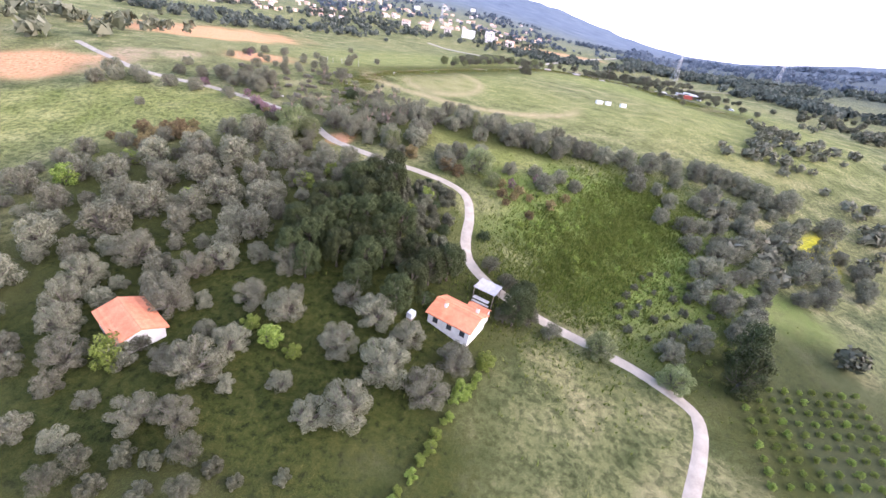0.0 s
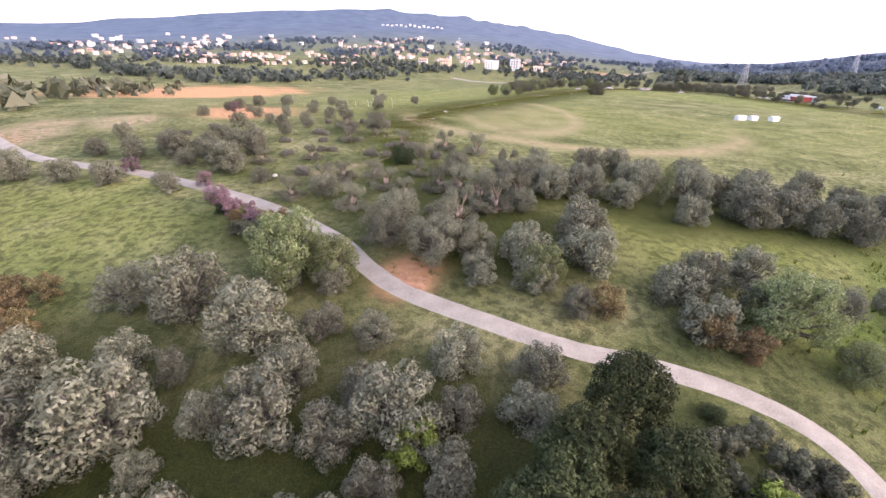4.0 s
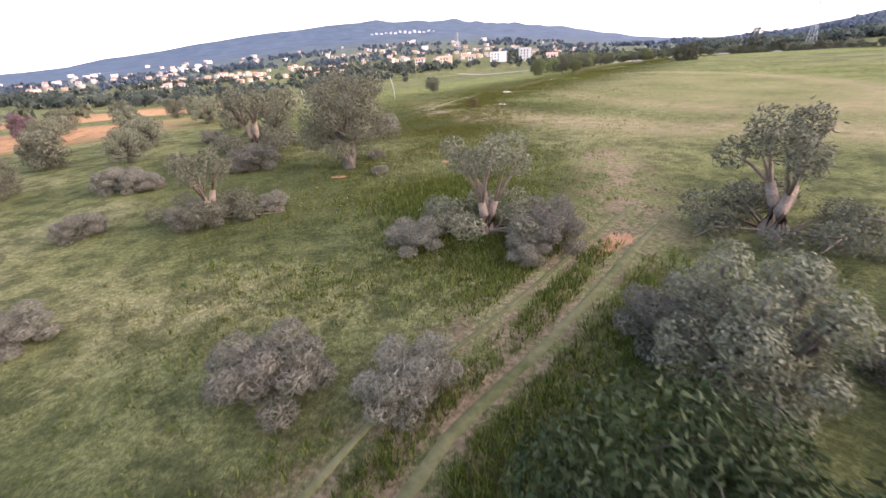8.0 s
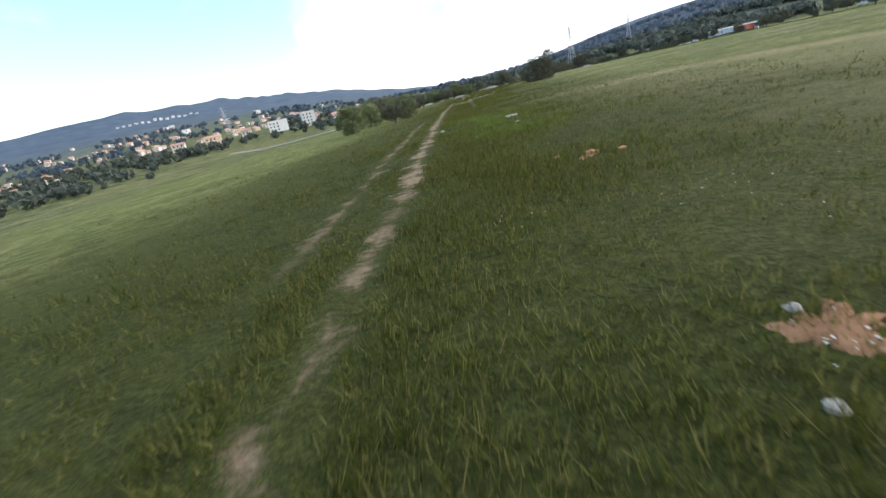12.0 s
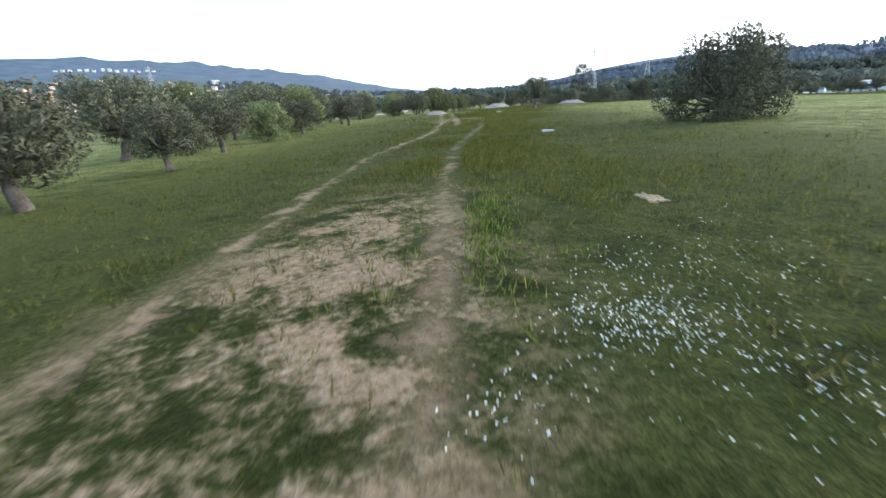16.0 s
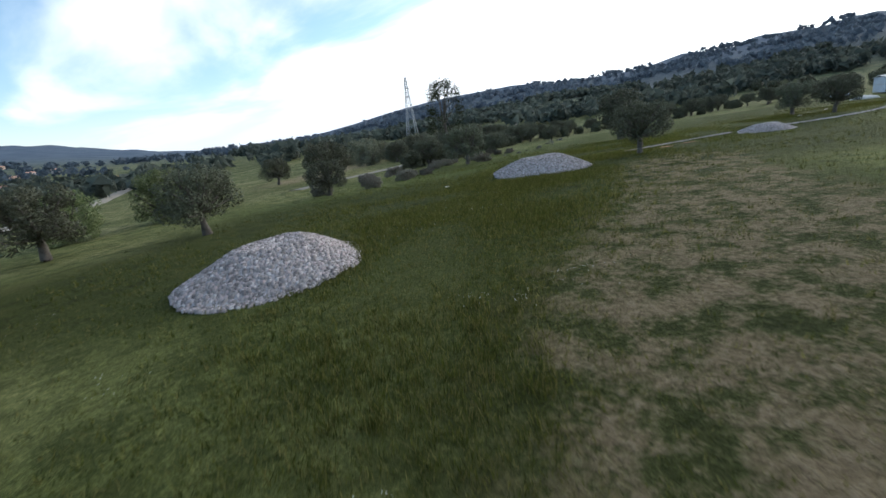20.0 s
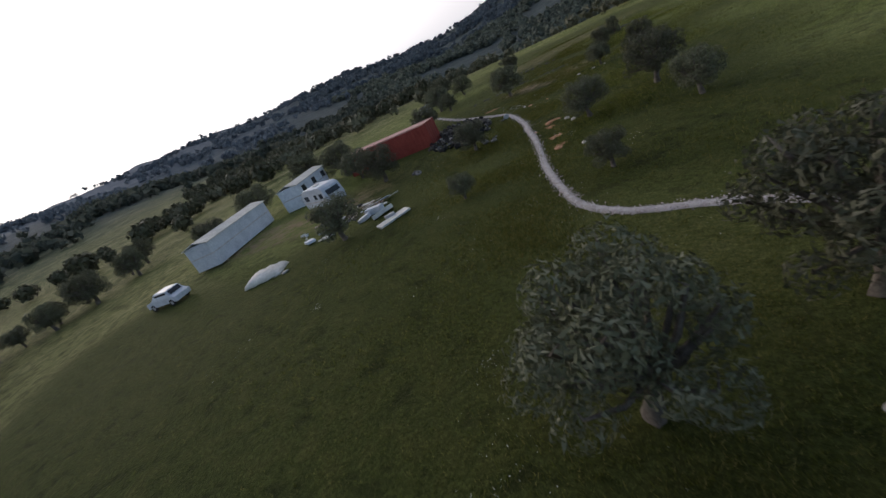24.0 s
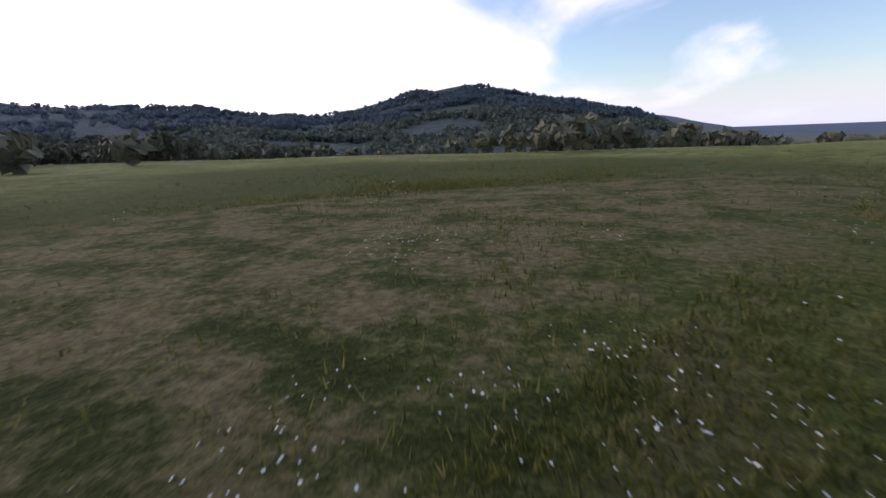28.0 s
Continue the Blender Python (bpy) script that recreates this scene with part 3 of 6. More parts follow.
def pine_data(seed, high, wide, n):
    """An umbrella pine: bare trunk, wide dome of many needle tufts."""
    rng = np.random.default_rng(seed)
    py = random.Random(seed)
    bm = bmesh.new()
    tube(bm, [(0, 0, -0.4), (0.1, 0, high * 0.3), (0.05, 0.1, high * 0.75)], [0.3, 0.24, 0.14], 8, py)
    bm.verts.ensure_lookup_table()
    top_vert = bm.verts[-1]
    tufts = []
    for k in range(90):
        a, q = py.uniform(0, 6.283), math.sqrt(py.random())
        low = py.random() < 0.4
        q = py.uniform(0.75, 1.0) if low else q
        x, y = math.cos(a) * q * wide * 0.46, math.sin(a) * q * wide * 0.46
        z = high * (py.uniform(0.34, 0.66) if low else 0.62 + 0.34 * math.sqrt(max(0.0, 1 - q * q)) + py.uniform(-0.04, 0.03))
        s = wide * py.uniform(0.085, 0.13)
        tufts.append(((x, y, z), (s, s, s * 0.9)))
        if k % 5 == 0:
            tube(bm, [(0.05, 0.05, high * py.uniform(0.3, 0.6)), (x * 0.6, y * 0.6, z - high * 0.1), (x, y, z)], [0.09, 0.06, 0.03], 5, py, top_vert)
    trunk = mesh_of("trunk", bm, BARK, True)
    pts, d = crown_points(rng, tufts, n, 0.7)
    d[:, 2] += 0.5
    return trunk, sprays("crown", pts, d, 0.38, 0.17, PINE, rng)


def pruned_data(seed, high, wide, n):
    """A hard-pruned old olive: split stump, a few tufts left on top, cut leafy branches lying round its foot."""
    rng = np.random.default_rng(seed)
    py = random.Random(seed)
    bm = bmesh.new()
    tops, root = [], None
    for k in range(3):
        a = 2.1 * k + py.uniform(-0.4, 0.4)
        out = Vector((math.cos(a), math.sin(a), 0))
        h = high * py.uniform(0.34, 0.5)
        tube(bm, [out * 0.22 + Vector((0, 0, -0.3)), out * 0.2 + Vector((0, 0, 0.15)), out * 0.16 + Vector((0, 0, h * 0.6)), out * 0.34 + Vector((0, 0, h))], [0.34, 0.25, 0.19, 0.13], 8, py, root)
        bm.verts.ensure_lookup_table()
        root = bm.verts[0]
        top = bm.verts[-1]
        for j in range(3):
            b = a + py.uniform(-1.1, 1.1)
            end = out * 0.3 + Vector((math.cos(b) * wide * py.uniform(0.08, 0.24), math.sin(b) * wide * py.uniform(0.08, 0.24), high * py.uniform(0.7, 0.98)))
            tube(bm, [out * 0.32 + Vector((0, 0, h * 0.95)), (out * 0.34 + Vector((0, 0, h))).lerp(end, 0.5) + Vector((0, 0, 0.1)), end], [0.07, 0.05, 0.02], 5, py, top)
            tops.append(end)
    lobes = [(tuple(p), (wide * py.uniform(0.075, 0.12),) * 3) for p in tops]
    for k in range(15):
        a = py.uniform(0, 6.283)
        r, z = wide * py.uniform(0.2, 0.47), high * py.uniform(0.06, 0.3)
        p = Vector((math.cos(a) * r, math.sin(a) * r, z))
        s = wide * py.uniform(0.09, 0.15)
        lobes.append((tuple(p), (s, s, s * 0.7)))
        tip = Vector((math.cos(a + py.uniform(-0.5, 0.5)) * r * 1.35, math.sin(a + py.uniform(-0.5, 0.5)) * r * 1.35, z * py.uniform(0.2, 1.6)))
        tube(bm, [(math.cos(a) * 0.3, math.sin(a) * 0.3, 0.15), p, tip], [0.045, 0.03, 0.012], 4, py, root)
    pts, d = crown_points(rng, lobes, n, 0.5)
    return mesh_of("trunk", bm, SPLITWOOD, True), sprays("crown", pts, d, 0.18, 0.055, OLIVE, rng, loose=0.8)


PLANTS = {}


def plant(kind, x, y, scale, label, group, seed=0, sink=0.0, name="olive_tree", category="tree", squash=1.0):
    """Sets one plant of a kind at a place; its meshes are shared with the others of that kind."""
    trunk, crown = PLANTS[kind]
    py = random.Random(int(x * 131 + y * 17 + seed))
    m = Matrix.Translation((x, y, ground_z(x, y) - sink)) @ pose(0, 0, 0, py.uniform(-3, 3), py.uniform(-3, 3), py.uniform(0, 360))
    ob = thing(name, m, label, category, group)
    s = scale * py.uniform(0.94, 1.06)
    ob.scale = (s, s, s * squash)
    if trunk:
        part("trunk", trunk, None, ob)
    part("crown", crown, None, ob)
    return ob


# ==== roads and tracks ====
def smooth_line(pts, step=1.0):
    """A curve through the points, in even steps."""
    p = np.array([pts[0]] + list(pts) + [pts[-1]], float)
    out = []
    for i in range(1, len(p) - 2):
        a, b, c, d = p[i - 1], p[i], p[i + 1], p[i + 2]
        n = max(2, int(np.linalg.norm(c - b) / step))
        for t in np.linspace(0, 1, n, endpoint=False):
            out.append(0.5 * (2 * b + (c - a) * t + (2 * a - 5 * b + 4 * c - d) * t * t + (3 * b - a - 3 * c + d) * t ** 3))
    out.append(p[-2])
    return np.array(out)


def strip(name, pts, width, lift, mat, ragged=0.12, crown=0.03, seed=1, rows=5):
    """A way laid on the land: a thin slab with uneven edges."""
    rng = np.random.default_rng(seed)
    line = smooth_line(pts)
    tan = np.gradient(line, axis=0)
    tan /= np.linalg.norm(tan, axis=1)[:, None]
    nor = np.stack([tan[:, 1], -tan[:, 0]], 1)
    wander = rng.normal(0, 1, (len(line) + 8, 2))
    wander = sum(wander[k:k + len(line)] for k in range(9)) / 3
    half = width / 2 * (1 + ragged * wander)
    bm = bmesh.new()
    grid = []
    for i, p in enumerate(line):
        row = []
        for k in range(rows):
            u = -1 + 2 * k / (rows - 1)
            q = p + nor[i] * u * half[i, 0 if u < 0 else 1]
            z = ground_z(*q) + (lift + crown * (1 - u * u) if abs(u) < 0.99 else -0.06)
            row.append(bm.verts.new((q[0], q[1], z)))
        grid.append(row)
    for a, b in zip(grid, grid[1:]):
        for k in range(rows - 1):
            bm.faces.new((a[k], a[k + 1], b[k + 1], b[k]))
    return new(name, mesh_of(name, bm, mat, True))


ROAD = [(20, 12), (31, 28), (38.1, 39.6), (41.9, 46.2), (43.6, 50.5), (43.3, 54), (36.6, 59.0), (28, 62.5), (18.6, 65.8), (11, 70), (5.8, 75), (4.3, 81), (4.4, 90), (3.0, 97.4), (-1.5, 101), (-9, 102.8), (-16.2, 103.4), (-23, 105.4),
        (-31, 109), (-36, 113.3), (-41.0, 118.9), (-49.2, 124.8), (-59.7, 130.3), (-79.4, 138.2), (-110, 147), (-150, 172)]
tagged(strip("road", ROAD, 2.8, 0.06, TRACKSOIL, 0.05), "pale compacted gravel country road", "road", kind="structure")
RUT = speckled("worn_grass", (0.055, 0.068, 0.02), (0.185, 0.165, 0.085), 0.6, 0.95, 0.5, 0, 9)
MEADOW_WAY = [(-84, 119), (-72, 127), (-62, 133.5), (-54, 139.5), (-48.6, 144), (-44.6, 147.8), (-42.2, 152.2), (-40.2, 154.8), (-36.6, 159.8), (-34.6, 162.4)]
way_line = smooth_line(MEADOW_WAY, 2.0)
way_side = np.gradient(way_line, axis=0)
way_side = np.stack([-way_side[:, 1], way_side[:, 0]], 1) / np.linalg.norm(way_side, axis=1)[:, None]
for n, side in enumerate((-0.72, 0.72)):
    wheel = strip("wheel_rut", [tuple(q) for q in way_line + way_side * side], 0.22, 0.02, RUT, 0.6, 0.02, 60 + n)
    tagged(wheel, "worn wheel rut pressed into the meadow grass", "rut", "meadow ruts")
tagged(strip("road_far", [(81, 439.2), (97, 445.6), (113, 450.5), (126, 456), (146, 463), (175, 478), (230, 505), (330, 560)], 3.0, 0.06, TRACKSOIL, 0.05), "pale country lane below the field", "road", kind="structure")
tagged(strip("road_town", [(-60, 560), (40, 470), (120, 640), (260, 900)], 6.0, 0.4, TRACKSOIL, 0.05), "pale road crossing the plain", "road", kind="structure")


def rubble(name, centres, size, mat, seed, flat=0.7):
    """Broken stones, joined: small uneven polyhedra lying on the land."""
    rng = np.random.default_rng(seed)
    base = np.array([(-1, -1, -1), (1, -1, -1), (1, 1, -1), (-1, 1, -1), (-0.7, -0.7, 1), (0.7, -0.7, 1), (0.7, 0.7, 1), (-0.7, 0.7, 1)], float) * 0.5
    face = np.array([(0, 1, 5, 4), (1, 2, 6, 5), (2, 3, 7, 6), (3, 0, 4, 7), (4, 5, 6, 7)])
    n = len(centres)
    v = base[None] * rng.uniform(0.7, 1.3, (n, 8, 3)) * (size * rng.uniform(0.55, 1.4, n))[:, None, None] * np.array([1, 1, flat])
    a = rng.uniform(0, 6.283, n)
    c, s = np.cos(a)[:, None], np.sin(a)[:, None]
    v = np.stack([v[..., 0] * c - v[..., 1] * s, v[..., 0] * s + v[..., 1] * c, v[..., 2]], -1) + np.asarray(centres)[:, None]
    f = (face[None] + 8 * np.arange(n)[:, None, None]).reshape(-1, 4)
    data = bpy.data.meshes.new(name)
    data.vertices.add(8 * n)
    data.vertices.foreach_set("co", v.ravel())
    data.loops.add(f.size)
    data.loops.foreach_set("vertex_index", f.ravel())
    data.polygons.add(len(f))
    data.polygons.foreach_set("loop_start", np.arange(0, f.size, 4))
    data.update()
    data.materials.append(mat)
    return data


def pebble_mat():
    m, t, b = material("pebbles", 0.95)
    g = t.nodes.new("ShaderNodeNewGeometry")
    col = ramp_node(t, g.outputs["Random Per Island"], [(0.0, (0.18, 0.155, 0.145)), (0.5, (0.38, 0.34, 0.315)), (0.85, (0.47, 0.38, 0.36)), (1.0, (0.62, 0.57, 0.54))])
    t.links.new(col, b.inputs["Base Color"])
    return m


PEBBLES = pebble_mat()
TRENCH = [[(92, 402), (94.2, 400.8), (97, 399.4), (103.2, 396.2)], [(107.8, 392.4), (112, 388.8), (117, 385.8), (121.8, 384.4), (125.2, 384.2), (127.5, 383.1), (129.1, 381.2), (131.2, 378.2), (132.7, 375.7), (135.2, 371.4), (137.3, 368.2), (139.4, 365.0), (143.4, 360.3), (147, 357.8), (150.8, 355.2), (157, 350.9), (168, 342), (178, 336.5)]]
for n, pts in enumerate(TRENCH):
    rng = np.random.default_rng(40 + n)
    way = strip("gravel_path", pts, 0.6, 0.03, GRAVEL, 0.14, 0.05, 20 + n)
    tagged(way, "narrow strip of pale loose gravel through the grass", "path", "gravel strips")
    line = smooth_line(pts, 0.05)
    k = rng.integers(0, len(line), 9000 if n else 2400)
    q = line[k] + rng.normal(0, 0.16, (len(k), 2))
    z = land(q[:, 0], q[:, 1]) + 0.06
    stones = new("gravel", rubble("gravel", np.column_stack([q, z]), 0.045, PEBBLES, 50 + n))
    stones.parent = way
    tagged(stones, kind="stuff")


def gravel_heap(x, y, rx, ry, high, turn, label, seed):
    """A tipped heap of crushed stone, with a rounded ridge, and loose stones all over it."""
    rng = np.random.default_rng(seed)
    ob = thing("gravel_heap", Matrix.Translation((x, y, ground_z(x, y))) @ pose(0, 0, 0, 0, 0, turn), label, "gravel heap", "gravel heaps")

    def top(u, v):
        r = np.hypot(u, v) * (1 + 0.1 * np.sin(3 * np.arctan2(v, u) + seed))
        return high * np.clip(1.55 * (1.06 - r), 0, 1) ** 0.85 * (1 + 0.08 * np.sin(u * 5 + seed) * np.cos(v * 4))
    bm = bmesh.new()
    rings, seg = 12, 36
    mid = bm.verts.new((0, 0, float(top(0, 0))))
    prev = None
    for i in range(1, rings + 1):
        row = []
        for k in range(seg):
            a, q = 2 * math.pi * k / seg, 1.12 * i / rings
            u, v = q * math.cos(a), q * math.sin(a)
            row.append(bm.verts.new((u * rx, v * ry, float(top(u, v)) - (0.25 if i == rings else 0))))
        for k in range(seg):
            if prev:
                bm.faces.new((prev[k], row[k], row[(k + 1) % seg], prev[(k + 1) % seg]))
            else:
                bm.faces.new((mid, row[k], row[(k + 1) % seg]))
        prev = row
    part("body", bm, GRAVEL, ob, "", True)
    a, q = rng.uniform(0, 6.283, 5200), np.sqrt(rng.uniform(0, 1.25, 5200))
    u, v = q * np.cos(a), q * np.sin(a)
    ob2 = part("loose_stone", rubble("loose_stone", np.column_stack([u * rx, v * ry, top(u, v) + 0.01]), 0.1, PEBBLES, seed), None, ob)
    tagged(ob2, kind="stuff")
    return ob


gravel_heap(34.6, 382.0, 1.9, 1.7, 0.5, 20, "low heap of pale crushed stone beside the field track", 3)
gravel_heap(58.9, 402.1, 3.3, 2.7, 0.95, 30, "rounded heap of pale crushed stone in the grass", 4)
gravel_heap(83.2, 405.0, 3.7, 3.6, 1.0, 10, "heap of grey and pink crushed stone in the grass", 5)
gravel_heap(102.6, 393.2, 2.3, 1.9, 0.55, -10, "broad heap of crushed stone beside the gravel strip", 6)


CLAY = speckled("red_clay", (0.2, 0.095, 0.045), (0.46, 0.25, 0.14), 1.6, 0.95, 0.8, 0.1)
DRYSOIL = speckled("dry_soil", (0.15, 0.115, 0.07), (0.4, 0.31, 0.225), 1.6, 0.95, 0.8, 0.1)


def soil_patch(x, y, rx, ry, turn, mat, label, seed):
    """A bare patch in the grass: a thin, uneven crust with a torn edge."""
    rng = np.random.default_rng(seed)
    bm = bmesh.new()
    c, s = math.cos(radians(turn)), math.sin(radians(turn))
    seg, rings = 56, []
    for q, up_ in ((0.0, 0.022), (0.5, 0.02), (0.8, 0.014), (1.0, -0.03)):
        row = []
        for k in range(seg if q else 1):
            a = 2 * math.pi * k / seg
            edge = Vector((math.cos(a), math.sin(a), 0))
            wob = 1 + 0.6 * noise.noise(edge * 1.4 + Vector((seed, 0, 0))) + 0.5 * noise.noise(edge * 4.5 + Vector((0, seed, 0))) + rng.uniform(-0.12, 0.12)
            u, v = q * wob * math.cos(a) * rx, q * wob * math.sin(a) * ry
            px, py_ = x + u * c - v * s, y + u * s + v * c
            row.append(bm.verts.new((px, py_, ground_z(px, py_) + up_ + 0.01 * noise.noise(Vector((px * 3, py_ * 3, 0))))))
        rings.append(row)
    for k in range(seg):
        bm.faces.new((rings[0][0], rings[1][k], rings[1][(k + 1) % seg]))
        for a_, b_ in zip(rings[1:], rings[2:]):
            bm.faces.new((a_[k], b_[k], b_[(k + 1) % seg], a_[(k + 1) % seg]))
    return tagged(new("soil_patch", mesh_of("soil_patch", bm, mat, True)), label, "soil", "soil patches")


for n, (x, y, rx, ry, turn) in enumerate([(-36.6, 214.8, 0.9, 0.5, -20), (-33.4, 223.0, 0.5, 0.35, 10), (-39.4, 198.5, 1.5, 0.45, 20), (-42.9, 171.6, 0.35, 0.3, 30), (-48.6, 169.2, 0.5, 0.25, 0), (-36.7, 159.5, 0.4, 1.1, -38),
                                          (135.5, 367.2, 0.55, 0.4, 20), (135.2, 368.8, 0.42, 0.3, 0), (133.6, 371.7, 0.5, 0.4, 40), (132.3, 373.8, 0.42, 0.45, 0), (149.2, 354.1, 0.9, 0.4, 20), (96.0, 398.0, 0.8, 0.3, -30), (93.6, 399.2, 0.8, 0.35, -30), (-30.6, 110.4, 1.6, 2.2, 20), (-28.9, 231.5, 0.5, 0.25, 30)]):
    soil_patch(x, y, rx, ry, turn, CLAY, "bare patch of red clay in the grass", 500 + n)
for n, (x, y, rx, ry, turn) in enumerate([(-46.4, 198.0, 0.5, 1.5, -8), (-45.2, 195.2, 0.35, 0.8, 20), (-44.2, 194.0, 0.7, 0.3, 10), (-42.0, 189.4, 0.9, 0.3, -15), (-40.2, 188.3, 0.9, 0.25, -15), (-41.4, 187.6, 0.4, 0.2, 0), (-43.4, 191.2, 0.3, 0.2, 0), (27.2, 358.4, 0.35, 0.9, -30), (10.4, 311.4, 0.3, 0.6, -20)]):
    soil_patch(x, y, rx, ry, turn, DRYSOIL, "bare patch of dry trodden soil in the grass", 560 + n)


# ==== trees ====
for k in range(4):
    PLANTS["far_olive%d" % k] = tree_data(11 + k, 4.6, 5.6, OLIVE, 5000, 0.26, 0.16, 0.9, 0.27, 24, 0.85, bottom=0.12, clump=0.135)
for k in range(3):
    PLANTS["olive%d" % k] = tree_data(21 + k, 4.6, 5.8, OLIVE, 13000, 0.15, 0.085, 1.0, 0.3, 34, 0.85, bottom=0.14, clump=0.105)
    PLANTS["dark%d" % k] = tree_data(31 + k, 4.2, 5.2, OLIVE_DARK, 7500, 0.2, 0.085, 1.4, 0.22, 30, 0.8, bottom=0.33, clump=0.11)
PLANTS["multi"] = tree_data(51, 5.2, 7.6, OLIVE_DARK, 18000, 0.2, 0.09, 0.9, 0.2, 40, 0.9, stems=3, bottom=0.0, clump=0.105)
PLANTS["standing"] = tree_data(53, 6.0, 7.0, OLIVE_DARK, 12000, 0.2, 0.085, 2.2, 0.2, 34, 0.7, stems=3, bottom=0.42, clump=0.1)
PLANTS["leaning"] = tree_data(54, 3.7, 3.6, OLIVE_DARK, 7000, 0.16, 0.065, 1.5, 0.17, 26, 0.8, bottom=0.45, clump=0.11)
PLANTS["bushy"] = tree_data(55, 3.9, 3.2, OLIVE_DARK, 9000, 0.16, 0.065, 0.6, 0.12, 26, 0.9, stems=3, bottom=0.06, clump=0.12)
PLANTS["veteran"] = tree_data(52, 5.2, 6.0, OLIVE, 24000, 0.14, 0.05, 1.6, 0.19, 36, 0.85, stems=5, bottom=0.25, clump=0.105)
for k in range(2):
    PLANTS["oak%d" % k] = tree_data(61 + k, 6.2, 7.2, OAK, 12000, 0.24, 0.13, 1.2, 0.3, 34, 0.9, bottom=0.1, clump=0.115)
    PLANTS["lime%d" % k] = tree_data(71 + k, 3.0, 3.2, LIME, 2600, 0.24, 0.13, 0.6, 0.12, 14, 0.9, bottom=0.1, clump=0.15)
    PLANTS["pink%d" % k] = tree_data(81 + k, 3.6, 3.8, PINK, 2600, 0.24, 0.12, 0.7, 0.14, 16, 0.8, stems=2, bottom=0.12, clump=0.13)
    PLANTS["pine%d" % k] = pine_data(91 + k, 8.4, 7.4, 10500)
for k in range(3):
    PLANTS["pruned%d" % k] = pruned_data(110 + k, 3.4, 5.2, 9500)
PLANTS["shrub"] = tree_data(101, 1.7, 3.0, SHRUB, 18000, 0.08, 0.036, 0.3, 0.08, 24, 0.8, bottom=0.05, clump=0.15)
PLANTS["brush"] = tree_data(102, 1.6, 3.6, DEADTWIG, 9000, 0.24, 0.03, 0.3, 0.07, 18, 0.6, stems=3, bottom=0.05, clump=0.13)
PLANTS["scrub"] = tree_data(106, 2.4, 3.2, OLIVE_DARK, 3200, 0.26, 0.12, 0.4, 0.08, 18, 0.85, stems=2, bottom=0.05, clump=0.145)
PLANTS["rusty"] = tree_data(103, 3.6, 4.2, RUSTY, 3000, 0.28, 0.14, 0.7, 0.15, 16, 0.85, bottom=0.1, clump=0.14)
PLANTS["tall"] = tree_data(104, 11.0, 6.6, PINE, 8000, 0.4, 0.19, 2.0, 0.3, 34, 1.2, bottom=0.08, clump=0.14)
PLANTS["poplar"] = tree_data(105, 9.5, 2.2, OAK, 2400, 0.32, 0.15, 2.0, 0.14, 16, 2.0, bottom=0.15, clump=0.22)
PLANTS["crag"] = pine_data(95, 15.0, 7.5, 4200)

OLIVE_LABEL = "grey-green olive tree with a gnarled trunk in rough grass"
ORCHARD_NEAR = [(-24.4, 61, 6.2), (-27.2, 53, 5.1), (-21.3, 51.7, 5.7), (-35, 59.8, 5.4), (-38, 57, 5.3), (-37.4, 49.7, 6.3), (-44.2, 38.8, 5.3), (-28.2, 39.7, 6.5), (-25.7, 44.3, 5.1), (-12.1, 47.8, 5.4), (-8.8, 54.3, 5.9),
                (-2.7, 52.2, 5.0), (-5.1, 45.6, 7.2), (0.8, 43.4, 6.3), (4.8, 49.9, 5.2), (-8.1, 38.4, 6.9), (-12.2, 36.6, 4.5), (-13.4, 57.2, 4.6), (-26.8, 33.3, 4.7), (-31, 32.7, 4.7), (-48.9, 58.7, 6.8), (-52.8, 53, 6.4), (-51.7, 48, 5.6), (-48.8, 43.5, 5.3)]
ORCHARD_FAR = [(-44.1, 77.4, 6.6), (-38, 69.6, 6), (-52.4, 83.5, 7.6), (-55.4, 71.4, 7.6), (-58.1, 65, 7), (-64.8, 88.8, 7.2), (-55.9, 90.4, 7.2), (-48.5, 91.8, 7.2), (-50.6, 105, 7), (-42.4, 101, 7), (-36.2, 77.9, 6.4), (-34, 68.9, 6.4),
               (-32.3, 86.1, 5.3), (-57.8, 81, 6), (-68.6, 80.8, 6), (-75.1, 80.7, 6), (-47.4, 68.1, 6), (-48.3, 74.2, 5.5), (-62, 74, 6), (-41, 85, 6), (-38, 93, 6.5), (-29, 94, 5.8), (-66, 60, 6), (-72, 70, 6), (-60, 96, 6), (-35, 80, 5), (-82, 74, 6), (-64, 50, 6)]
GROVE_MID = [(-28.9, 115, 6.6), (-27.8, 121, 7), (-23.6, 126.3, 7.2), (-34.9, 118, 6.2), (-15.6, 135, 7), (-9.4, 136.7, 7), (-1.3, 139.8, 7), (7, 140.4, 7), (13.4, 135, 7), (18.4, 136.1, 6.6), (23.1, 134.9, 6.4), (30.4, 139.6, 6.6), (37.2, 139.8, 6.6), (44, 140.1, 6.6),
             (-19.5, 141, 5.5), (-20.8, 134.9, 6), (-26, 130.5, 6), (-13.3, 146, 6.5), (-6.7, 149, 6.5), (-20.7, 150.4, 4.6), (2, 146, 6), (10, 149, 6), (-31, 124.5, 6), (-17, 129.5, 5), (20, 147, 6), (-25, 116, 5), (30, 150, 6), (-14, 154, 5)]
